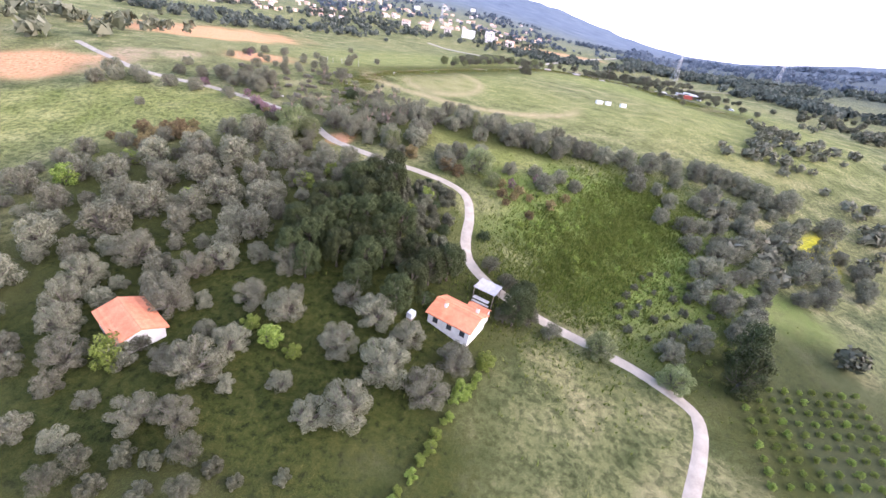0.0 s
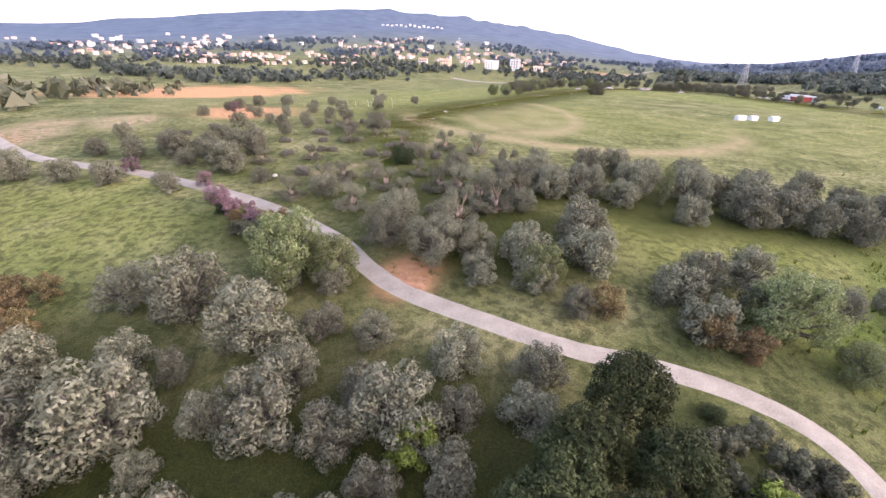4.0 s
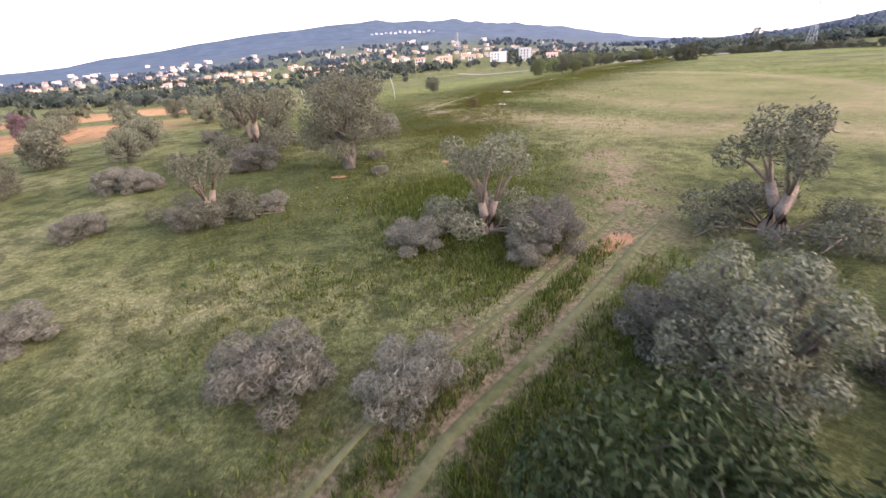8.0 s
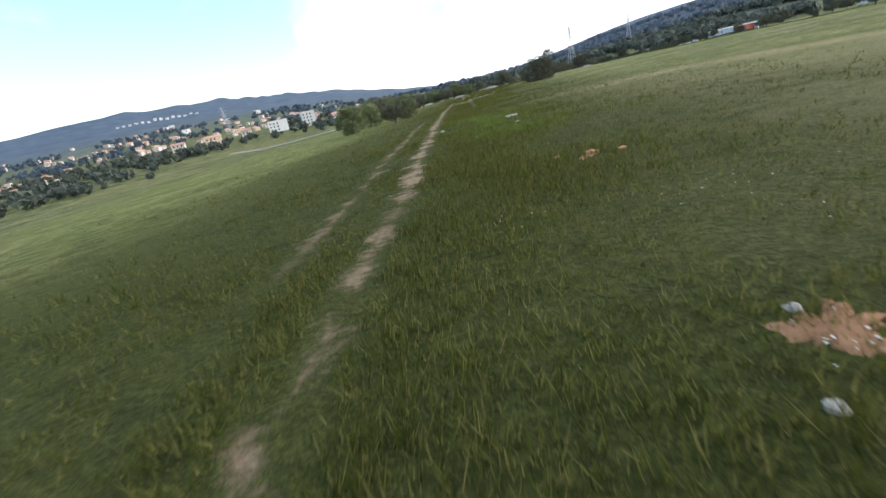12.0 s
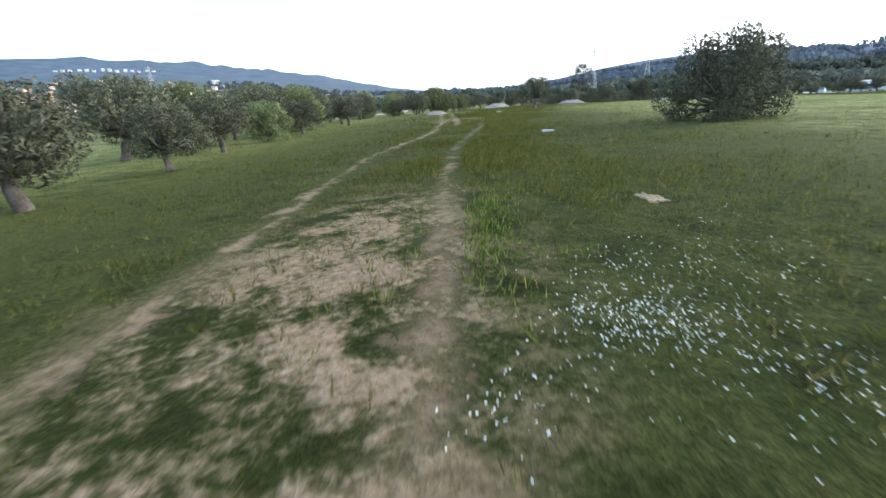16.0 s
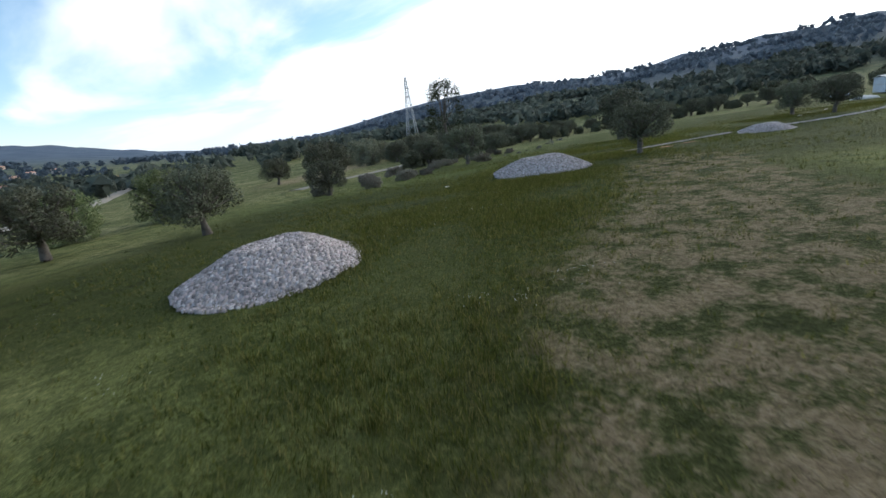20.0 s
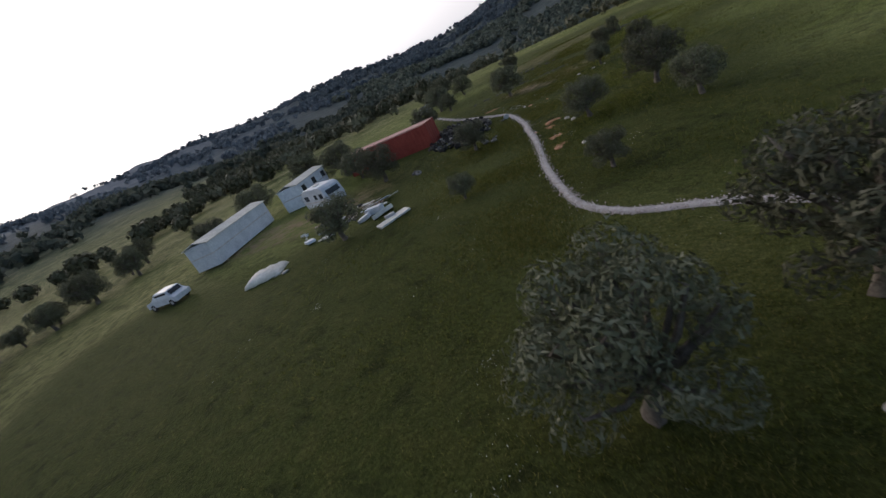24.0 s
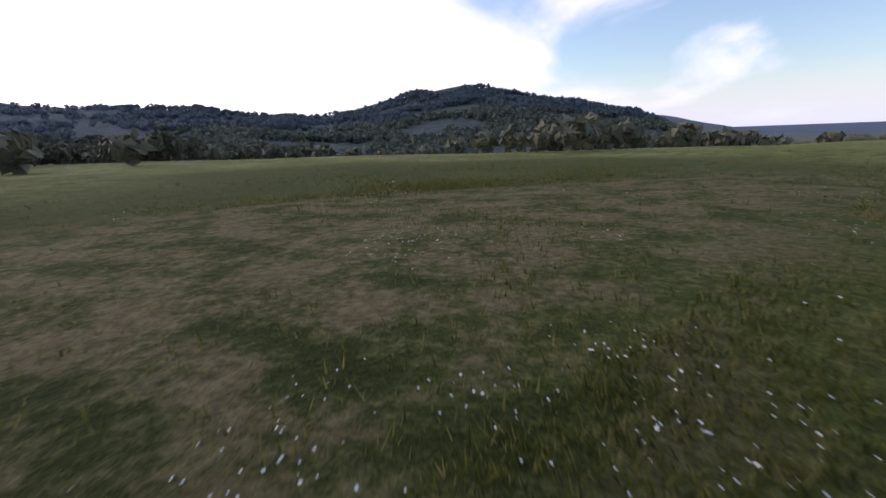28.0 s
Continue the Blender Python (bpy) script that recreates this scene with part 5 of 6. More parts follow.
def scatter(n, yaw_lo, yaw_hi, r_lo, r_hi, seed, power=0.5):
    rng = np.random.default_rng(seed)
    a = np.radians(rng.uniform(yaw_lo, yaw_hi, n))
    r = (r_lo ** 2 + (r_hi ** 2 - r_lo ** 2) * rng.uniform(0, 1, n) ** (power * 2)) ** 0.5
    p = np.column_stack([60 - np.sin(a) * r, 280 + np.cos(a) * r])
    clump = np.sin(p[:, 0] / 37 + 1.1 * np.sin(p[:, 1] / 53)) + np.sin(p[:, 1] / 31 + 0.8 * np.sin(p[:, 0] / 61))
    return p[clump + rng.normal(0, 0.5, n) > 0.1]


# farther belts use the leaf colours with haze painted in
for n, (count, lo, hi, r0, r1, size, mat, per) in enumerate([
        (4500, -178, -120, 300, 800, 9, HAZED_WOODS, 22), (6000, -178, -120, 800, 1450, 11, HAZED_HILLWOOD, 20), (2600, -122, -55, 330, 620, 8, HAZED_WOODS, 22), (3400, -122, -55, 620, 1350, 10, HAZED_HILLWOOD, 16), (1500, -60, -18, 300, 560, 8, HAZED_WOODS, 22), (1800, -60, -18, 560, 1100, 9, HAZED_HILLWOOD, 16), (1500, -20, 75, 260, 520, 6, HAZED_WOODS, 22), (1800, -20, 75, 520, 900, 7, HAZED_HILLWOOD, 18), (1500, 75, 140, 230, 700, 7, OLIVE_DARK, 22), (900, -175, -60, 175, 340, 5.5, OLIVE_DARK, 240)]):
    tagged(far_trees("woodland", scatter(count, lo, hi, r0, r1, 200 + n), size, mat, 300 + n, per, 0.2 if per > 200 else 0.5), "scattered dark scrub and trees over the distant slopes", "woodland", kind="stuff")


# ==== houses ====
def gable(bm, lx, ly, z0, rise, over, thick=0.16, m=None):
    """A gabled roof slab over lx by ly, ridge along x."""
    m = m or Matrix()
    hx, hy = lx / 2 + over, ly / 2 + over
    ridge = z0 + rise
    eave = z0 - rise * over / (ly / 2)
    rows = []
    for x in (-hx, hx):
        rows.append([bm.verts.new(m @ Vector(p)) for p in ((x, -hy, eave), (x, 0, ridge), (x, hy, eave), (x, hy, eave - thick), (x, 0, ridge - thick), (x, -hy, eave - thick))])
    a, b = rows
    for k in range(6):
        bm.faces.new((a[k], a[(k + 1) % 6], b[(k + 1) % 6], b[k]))
    bm.faces.new(a[::-1])
    bm.faces.new(b)
    return bm


def gable_walls(bm, lx, ly, high, rise, m=None):
    m = m or Matrix()
    rows = []
    for x in (-lx / 2, lx / 2):
        rows.append([bm.verts.new(m @ Vector(p)) for p in ((x, -ly / 2, -0.6), (x, -ly / 2, high), (x, 0, high + rise), (x, ly / 2, high), (x, ly / 2, -0.6))])
    a, b = rows
    for k in range(5):
        bm.faces.new((a[k], a[(k + 1) % 5], b[(k + 1) % 5], b[k]))
    bm.faces.new(a[::-1])
    bm.faces.new(b)
    return bm


def tiled_roof(lx, ly, z0, rise, over, name_parent, rows=9):
    """Courses of roof tiles laid as slightly stepped strips on both slopes."""
    bm = gable(bmesh.new(), lx, ly, z0, rise, over)
    part("roof", bm, TILE, name_parent, "faded orange clay tile roof")
    slope = math.atan2(rise, ly / 2)
    run = math.hypot(ly / 2 + over, rise * (ly / 2 + over) / (ly / 2))
    for side in (-1, 1):
        for k in range(rows):
            s = (k + 0.5) * run / rows
            y = side * (ly / 2 + over - s * math.cos(slope))
            z = z0 - rise * over / (ly / 2) + s * math.sin(slope) + 0.045
            part("tile_course", box(lx + 2 * over - 0.04, run / rows * 1.04, 0.05, Matrix.Translation((0, y, z)) @ pose(0, 0, 0, math.degrees(slope) * -side + 3 * side, 0, 0)), TILE, name_parent)
    part("ridge_tile", tube(bmesh.new(), [(-lx / 2 - over, 0, z0 + rise + 0.02), (lx / 2 + over, 0, z0 + rise + 0.02)], [0.11, 0.11], 8), TILE, name_parent)


def window_on(parent, x, y, z, w, h, turn):
    m = Matrix.Translation((x, y, z)) @ pose(0, 0, 0, 0, 0, turn)
    win = part("window", box(w, 0.05, h, m), GLASS, parent, "dark window")
    part("frame", add_box(box(w + 0.14, 0.09, 0.07, m @ Matrix.Translation((0, 0, h / 2))), w + 0.14, 0.09, 0.07, m @ Matrix.Translation((0, 0, -h / 2))), TIMBER, win)


def farmhouse(x, y, turn, lx, ly, high, rise, label):
    ob = thing("farmhouse", Matrix.Translation((x, y, ground_z(x, y))) @ pose(0, 0, 0, 0, 0, turn), label, "house")
    part("wall", gable_walls(bmesh.new(), lx, ly, high, rise), PLASTER, ob, "white plastered wall")
    tiled_roof(lx, ly, high + 0.1, rise, 0.4, ob)
    return ob


house = farmhouse(4.3, 58.9, -27, 7.6, 5.8, 2.3, 1.1, "white farmhouse with a faded orange tile roof among trees")
for cx, cy in ((-1.9, -0.9), (2.6, 1.6)):
    stack = part("chimney", box(0.45, 0.45, 1.0, Matrix.Translation((cx, cy, 3.4)), 0.02), PLASTER, house, "white plastered chimney")
    part("chimney_cap", box(0.6, 0.6, 0.08, Matrix.Translation((cx, cy, 3.93)), 0.02), TILE, stack)
for wx in (-2.4, 0.2, 2.6):
    window_on(house, wx, -2.92, 1.3, 0.9, 1.0, 0)
part("wing", gable_walls(bmesh.new(), 3.4, 2.2, 2.0, 0.5, Matrix.Translation((1.8, 3.9, 0))), PLASTER, house, "low rear wing")
part("wing_roof", gable(bmesh.new(), 3.4, 2.2, 2.1, 0.5, 0.2, 0.1, Matrix.Translation((1.8, 3.9, 0))), TILE, house, "worn orange wing roof")
part("terrace", box(1.4, 1.6, 0.5, Matrix.Translation((-4.4, -2.0, 0.1)), 0.04), CONCRETE, house, "white terrace block")

cottage = farmhouse(-40.3, 45.5, -36, 8.0, 5.6, 2.1, 1.0, "low cottage with an orange tile roof in the orchard")
for wx in (-2.4, 1.4):
    window_on(cottage, wx, -2.82, 1.15, 0.9, 1.0, 0)

shed = thing("open_shed", Matrix.Translation((9.1, 66.9, ground_z(9.1, 66.9))) @ pose(0, 0, 0, 0, 0, -27), "open shed with a grey sheet roof beside the farmhouse", "shed")
part("roof", box(4.2, 3.3, 0.09, Matrix.Translation((0, 0, 2.5)) @ pose(0, 0, 0, 5, 0, 0)), SHEETROOF, shed, "grey corrugated sheet roof")
for k in range(16):
    part("rib", box(0.05, 3.3, 0.05, Matrix.Translation((-2.0 + k * 0.266, 0, 2.57)) @ pose(0, 0, 0, 5, 0, 0)), SHEETROOF, shed)
for px, py_ in ((-1.9, -1.45), (1.9, -1.45), (-1.9, 1.45), (1.9, 1.45)):
    part("post", box(0.12, 0.12, 2.9, Matrix.Translation((px, py_, 1.05))), TIMBER, shed)
part("workbench", box(3.0, 0.9, 0.1, Matrix.Translation((0, -2.1, 0.9))), CREAM, shed, "pale bench along the front")
part("bench_board", box(3.2, 0.5, 0.08, Matrix.Translation((0.2, -2.7, 0.5))), CREAM, shed)

chest = thing("water_tank", Matrix.Translation((-3.1, 57.6, ground_z(-3.1, 57.6))) @ pose(0, 0, 0, 0, 0, -27), "small pale tank on a low stand in the garden", "tank")
part("body", box(1.0, 1.3, 1.0, Matrix.Translation((0, 0, 0.9)), 0.08), WHITE, chest)
part("stand", box(0.9, 1.2, 0.5, Matrix.Translation((0, 0, 0.15))), TIMBER, chest)


def palm(x, y):
    ob = thing("palm_tree", Matrix.Translation((x, y, ground_z(x, y))), "small palm tree with arching fronds beside the farmhouse", "tree")
    part("trunk", tube(bmesh.new(), [(0, 0, -0.2), (0.05, 0, 1.0), (0, 0.05, 2.0)], [0.3, 0.24, 0.22], 9, random.Random(4)), BARK, ob, "", True)
    rng = np.random.default_rng(8)
    for k in range(18):
        a, rise = 2 * math.pi * k / 18 + rng.uniform(-0.15, 0.15), rng.uniform(0.2, 1.2)
        bm = bmesh.new()
        pts = [Vector((math.cos(a) * s * 1.9, math.sin(a) * s * 1.9, 2.0 + rise * s * 1.3 - 1.5 * s * s)) for s in np.linspace(0, 1, 8)]
        side = Vector((-math.sin(a), math.cos(a), 0))
        for i, (p, q) in enumerate(zip(pts, pts[1:])):
            for sgn in (-1, 1):
                for j in range(2):
                    r = p.lerp(q, j / 2)
                    e = r + side * sgn * (0.42 * math.sin((i + 0.6) / 8 * 3.0) + 0.06) + (q - p) * 0.7 + Vector((0, 0, -0.08))
                    bm.faces.new((bm.verts.new(r), bm.verts.new(r + (q - p) * 0.22), bm.verts.new(e)))
        part("frond", bm, SHRUB, ob)


palm(-1.6, 61.4)
for n, (x, y, turn, lx) in enumerate([(65, 242, 12, 4), (70, 243.5, 15, 3), (78.5, 246, 15, 3.5)]):
    ob = thing("farm_shed", Matrix.Translation((x, y, ground_z(x, y))) @ pose(0, 0, 0, 0, 0, turn), "low white farm shed with a pale roof on the plain", "shed", "farm sheds")
    ob.scale = (0.8, 0.8, 0.8)
    part("wall", gable_walls(bmesh.new(), lx, 2.6, 1.7, 0.4), PLASTER, ob)
    part("roof", gable(bmesh.new(), lx, 2.6, 1.75, 0.4, 0.2), SHEETROOF if n % 2 else CREAM, ob)


# ==== town ====
def town_house(kind, lx, ly, high, wallmat, flat=False):
    ob = thing("town_house", Matrix(), "small distant house with pale walls and an orange roof" if not flat else "distant pale apartment block with a flat roof", "house", "town houses" if not flat else "apartment blocks")
    part("wall", gable_walls(bmesh.new(), lx, ly, high, 0.02 if flat else 1.6), wallmat, ob)
    if flat:
        part("roof", box(lx + 0.3, ly + 0.3, 0.4, Matrix.Translation((0, 0, high + 0.2))), CREAM, ob)
    else:
        part("roof", gable(bmesh.new(), lx, ly, high + 0.05, 1.6, 0.6), TOWNROOF, ob)
    for floor in range(int(high // 3)):
        for k in range(min(3, int(lx // 3.5))):
            part("window", box(1.3, 0.12, 1.5, Matrix.Translation((-lx / 2 + 2 + k * 3.3, -ly / 2 - 0.02, 1.6 + 3 * floor))), GLASS, ob)
    return ob


TOWN = [town_house(0, 11, 9, 6, TOWNWALL), town_house(1, 14, 9, 6.5, WARMWALL), town_house(2, 9, 9, 7, TOWNWALL), town_house(3, 18, 11, 10, PLASTER, True), town_house(4, 13, 12, 13, PLASTER, True), town_house(5, 12, 9, 6.5, TOWNWALL)]
py = random.Random(77)


def settle(count, yaw0, yaw1, r0, r1, kinds, scale=1.0):
    for _ in range(count):
        yaw, r = radians(py.uniform(yaw0, yaw1)), py.uniform(r0, r1)
        x, y = -40 - math.sin(yaw) * r, 146 + math.cos(yaw) * r
        m = Matrix.Translation((x, y, ground_z(x, y) + 0.2)) @ pose(0, 0, 0, 0, 0, py.choice((0, 20, 35, -30)) + py.uniform(-6, 6) + math.degrees(yaw))
        ob = copy_thing(TOWN[py.choice(kinds)], m)
        s = scale * py.uniform(0.8, 1.15)
        ob.scale = (s, s, s)


settle(80, 16, 38, 500, 680, (0, 1, 5, 1, 2), 0.43)
settle(95, -12, 18, 600, 800, (0, 1, 5, 2, 1), 0.46)
settle(45, 33, 56, 620, 900, (0, 2, 5, 1), 0.5)
settle(50, -10, 38, 780, 1050, (0, 1, 2, 3, 5), 0.5)
settle(45, 30, 58, 820, 1300, (0, 2, 5, 3), 0.55)
for k in range(14):
    yaw, r = radians(12.5 - k * 0.55), 1460 - (k % 3) * 25
    x, y = -40 - math.sin(yaw) * r, 146 + math.cos(yaw) * r
    copy_thing(TOWN[4], Matrix.Translation((x, y, ground_z(x, y) - 1)) @ pose(0, 0, 0, 0, 0, 12)).scale = (0.55, 0.6, 0.45)
for ob in TOWN:
    x, y = -110 + 30 * TOWN.index(ob), 700
    ob.matrix_world = Matrix.Translation((x, y, ground_z(x, y) + 0.2))


def pylon(x, y, high, label):
    """A lattice power pylon: four legs, cross bracing, three arms."""
    ob = thing("power_pylon", Matrix.Translation((x, y, ground_z(x, y))) @ pose(0, 0, 0, 0, 0, 30), label, "pylon", "power pylons")
    w = lambda z: 2.6 * (1 - z / high) ** 1.15 + 0.35
    for sx in (-1, 1):
        for sy in (-1, 1):
            part("leg", tube(bmesh.new(), [(sx * w(z), sy * w(z), z) for z in np.linspace(-0.5, high, 7)], [0.13] * 7, 4), STEEL, ob)
    zs = [high * (1 - 0.86 ** k) / (1 - 0.86 ** 11) for k in range(12)]
    for a, b in zip(zs, zs[1:]):
        bm = bmesh.new()
        for sx, sy, tx, ty in ((-1, -1, 1, -1), (1, -1, 1, 1), (1, 1, -1, 1), (-1, 1, -1, -1)):
            tube(bm, [(sx * w(a), sy * w(a), a), (tx * w(b), ty * w(b), b)], [0.07, 0.07], 4)
            bm.verts.ensure_lookup_table()
            tube(bm, [(tx * w(a), ty * w(a), a), (sx * w(b), sy * w(b), b)], [0.07, 0.07], 4, None, bm.verts[0])
        part("bracing", bm, STEEL, ob)
    for z, l in ((high * 0.72, 4.5), (high * 0.84, 5.5), (high * 0.94, 3.5)):
        bm = tube(bmesh.new(), [(-l, 0, z), (l, 0, z)], [0.12, 0.12], 4)
        tube(bm, [(-l, 0, z), (0, 0, z + 1.4), (l, 0, z)], [0.08, 0.08, 0.08], 4)
        part("arm", bm, STEEL, ob)


pylon(225.6, 562.7, 33, "tall grey lattice power pylon beyond the trees")
pylon(-70, 800, 30, "tall grey lattice power pylon on the far slope")
pylon(420, 700, 33, "tall grey lattice power pylon on the hillside")


# ==== field things ====
def basin(x, y, turn, label, sink=0.17):
    """An open concrete chamber standing out of the grass."""
    ob = thing("concrete_chamber", Matrix.Translation((x, y, ground_z(x, y) - sink)) @ pose(0, 0, 0, random.uniform(-2, 2), random.uniform(-2, 2), turn), label, "chamber", "concrete chambers")
    bm, w, t, h = bmesh.new(), 0.38, 0.06, 0.36
    lo, hi = -0.35, h
    outer = [(-w, -w), (w, -w), (w, w), (-w, w)]
    inner = [(a * (w - t) / w, b * (w - t) / w) for a, b in outer]
    o0, o1 = [bm.verts.new((a, b, lo)) for a, b in outer], [bm.verts.new((a, b, hi)) for a, b in outer]
    i1, i0 = [bm.verts.new((a, b, hi)) for a, b in inner], [bm.verts.new((a * 0.94, b * 0.94, 0.19)) for a, b in inner]
    for k in range(4):
        j = (k + 1) % 4
        bm.faces.new((o0[k], o0[j], o1[j], o1[k]))
        bm.faces.new((o1[k], o1[j], i1[j], i1[k]))
        bm.faces.new((i1[k], i1[j], i0[j], i0[k]))
    bm.faces.new(i0)
    edges = [e for e in bm.edges if all(abs(v.co.z - hi) < 1e-6 for v in e.verts)]
    bmesh.ops.bevel(bm, geom=edges, offset=0.015, segments=2, affect="EDGES")
    part("body", bm, CONCRETE, ob, "pale cast concrete box")
    rng = np.random.default_rng(int(abs(x) * 10))
    for k in range(4):
        part("stone", rubble("stone", np.array([[rng.uniform(-0.15, 0.15), rng.uniform(-0.15, 0.15), 0.23 + 0.015 * k]]), 0.26, STONE if k % 2 else CONCRETE, 90 + k + int(abs(x))), None, ob)
    if x == -32.1:
        ob.scale = (0.55, 0.55, 0.8)
    part("pipe", tube(bmesh.new(), [(0.33, 0.1, 0.26), (0.27, 0.1, 0.26)], [0.06, 0.06], 10), RUBBER, ob, "dark pipe end")


for x, y, turn, sink in ((-37.0, 216.7, -50, 0.17), (-32.1, 224.2, -15, 0.3), (-20.8, 249.6, -25, 0.24), (21.7, 330.8, -28, 0.24), (41.0, 370.8, -20, 0.24)):
    basin(x, y, turn, "open pale concrete chamber with stones inside, in the grass", sink)


def boulder(x, y, size, mat, label, seed, group="loose stones", name="stone"):
    rng = random.Random(seed)
    bm = bmesh.new()
    bmesh.ops.create_icosphere(bm, subdivisions=3, radius=size / 2)
    for v in bm.verts:
        v.co *= 1 + 0.5 * noise.noise(v.co * (2.2 / size) + Vector((seed, 0, 0))) + 0.14 * noise.noise(v.co * (7 / size) + Vector((seed, 3, 0)))
        v.co.z *= 0.5
    ob = new(name, mesh_of(name, bm, mat))
    ob.matrix_world = Matrix.Translation((x, y, ground_z(x, y) + size * 0.1)) @ pose(0, 0, 0, 0, 0, rng.uniform(0, 360))
    return tagged(ob, label, "stone", group)


for n, (x, y, s) in enumerate([(141.4, 359.2, 0.34), (135.6, 368, 0.5), (133.5, 372.1, 0.4), (133.2, 371.7, 0.3), (132.1, 374.6, 0.45), (139.8, 358.7, 0.18), (135.0, 369.2, 0.3), (136.1, 369.4, 0.25), (-36.4, 215.6, 0.22), (-36.0, 214.9, 0.25), (-28.8, 231.6, 0.3), (-28.2, 231.0, 0.22), (-29.4, 232.4, 0.2)]):
    boulder(x, y, s, REDSTONE, "ochre stone lying in the grass", 10 + n)
for n, (x, y, s) in enumerate([(142.2, 358.9, 0.26), (139.3, 351.2, 0.32), (138.0, 350.4, 0.3), (136.9, 350.1, 0.25), (130.4, 374.7, 0.3), (134.2, 367.8, 0.4), (133.4, 368.6, 0.35), (-36.4, 213.3, 0.22), (-39.7, 209.9, 0.14), (-33.3, 223.4, 0.14), (-34.3, 222.5, 0.14), (-33.0, 222.8, 0.12), (-38.7, 198.3, 0.45), (-38.3, 197.9, 0.4), (-40.3, 197.9, 0.25), (-23.3, 244.7, 0.24), (-57.5, 138.9, 0.9), (-25.2, 252, 0.3), (77, 409.9, 0.3), (148.6, 386, 0.5), (145.5, 365.8, 0.4), (126, 390, 0.35), (119, 392, 0.4)]):
    boulder(x, y, s, STONE, "pale stone lying in the grass", 40 + n)


def stone_row(pts, label, count, size, seed, spread=0.25):
    rng = np.random.default_rng(seed)
    line = smooth_line(pts, 0.1)
    for k in range(count):
        p = line[int(len(line) * (k + rng.uniform(0, 0.9)) / count)]
        boulder(p[0] + rng.normal(0, spread), p[1] + rng.normal(0, spread), size * rng.uniform(0.6, 1.4), DARKSTONE, label, seed * 50 + k, "stone row")


stone_row([(149.6, 339.4), (147.6, 339.3), (145.6, 339.0)], "dark field stone in a sunken old wall line", 15, 0.26, 2, 0.15)
stone_row([(158, 345), (154, 342), (151, 339.5)], "dark field stone in a sunken old wall line", 14, 0.35, 3)
stone_row([(158.2, 328.0), (153.6, 329.2), (151.8, 327.8)], "dark flat stone sunk in the pasture", 9, 0.4, 6)
stone_row([(144.2, 323.9), (143.2, 323.3), (142.2, 322.3), (139.5, 321.0)], "dark field stone heaped beside the tree", 16, 0.5, 7)
stone_row([(33, 385.5), (36, 388), (41, 393.2), (44.5, 397.2), (50, 405)], "dark field stone along the field edge", 16, 0.5, 4, 0.5)
stone_row([(104.8, 429.5), (107.1, 424), (115, 425.5), (131.8, 430), (150, 437)], "dark field stone along the pasture edge", 22, 0.5, 5, 0.6)

for n, (x, y, h) in enumerate([(-70.2, 218.5, 3.4), (-68.9, 218.5, 3.8), (-60.3, 219.1, 4.4), (-62.2, 219, 3.6), (-59.3, 219.2, 4.4), (-54.5, 219.7, 5), (-66.4, 218.8, 3.0)]):
    ob = new("cane_pole", mesh_of("cane_pole", tube(bmesh.new(), [(0, 0, -0.3), (-0.1, 0, h * 0.33), (random.uniform(-0.5, -0.2), 0.05, h * 0.66)], [0.06, 0.055, 0.045], 6), CREAM, True))
    ob.matrix_world = Matrix.Translation((x, y, ground_z(x, y)))
    tagged(ob, "thin pale cane pole standing in the grass", "pole", "cane poles")


# ==== scrap yard ====
def container():
    ob = thing("shipping_container", Matrix.Translation((158.6, 362.2, ground_z(158.6, 362.2) + 0.05)) @ pose(0, 0, 0, 0, 0, 14), "rusty red corrugated shipping container beside the tyre heap", "container")
    L, W, H = 12.0, 2.44, 2.6
    for y, nm in ((-W / 2, "side_wall"), (W / 2, "side_wall")):
        bm = bmesh.new()
        n = 44
        prev = None
        for k in range(n * 2 + 1):
            x = -L / 2 + 0.15 + (L - 0.3) * k / (n * 2)
            d = 0.036 if (k // 2) % 2 else 0.0
            row = [bm.verts.new((x, y - math.copysign(d, y), z)) for z in (0.15, H - 0.1)]
            if prev:
                bm.faces.new((prev[0], row[0], row[1], prev[1]))
            prev = row
        part(nm, bm, RED, ob)
    for x in (-L / 2, L / 2):
        bm = bmesh.new()
        prev = None
        for k in range(19):
            yy = -W / 2 + 0.1 + (W - 0.2) * k / 18
            row = [bm.verts.new((x - math.copysign(0.036 if (k // 2) % 2 else 0.0, x), yy, z)) for z in (0.15, H - 0.1)]
            if prev:
                bm.faces.new((prev[0], row[0], row[1], prev[1]))
            prev = row
        part("end_wall", bm, RED, ob)
    bm = bmesh.new()
    prev = None
    for k in range(97):
        x = -L / 2 + 0.1 + (L - 0.2) * k / 96
        row = [bm.verts.new((x, yy, H - 0.03 + (0.02 if (k // 2) % 2 else 0))) for yy in (-W / 2 + 0.08, W / 2 - 0.08)]
        if prev:
            bm.faces.new((prev[0], prev[1], row[1], row[0]))
        prev = row
    part("roof", bm, PALERED, ob, "sun-bleached pinkish roof sheet")
    part("floor", box(L - 0.1, W - 0.1, 0.12, Matrix.Translation((0, 0, 0.12))), TIMBER, ob)
    for x in (-L / 2, L / 2):
        for y in (-W / 2, W / 2):
            part("corner_post", box(0.16, 0.16, H, Matrix.Translation((x - math.copysign(0.06, x), y - math.copysign(0.06, y), H / 2)), 0.02), RED, ob)
    for y in (-W / 2, W / 2):
        for z in (0.08, H - 0.05):
            part("rail", box(L, 0.1, 0.14, Matrix.Translation((0, y - math.copysign(0.04, y), z)), 0.01), PALERED if z > 1 else RED, ob)


container()


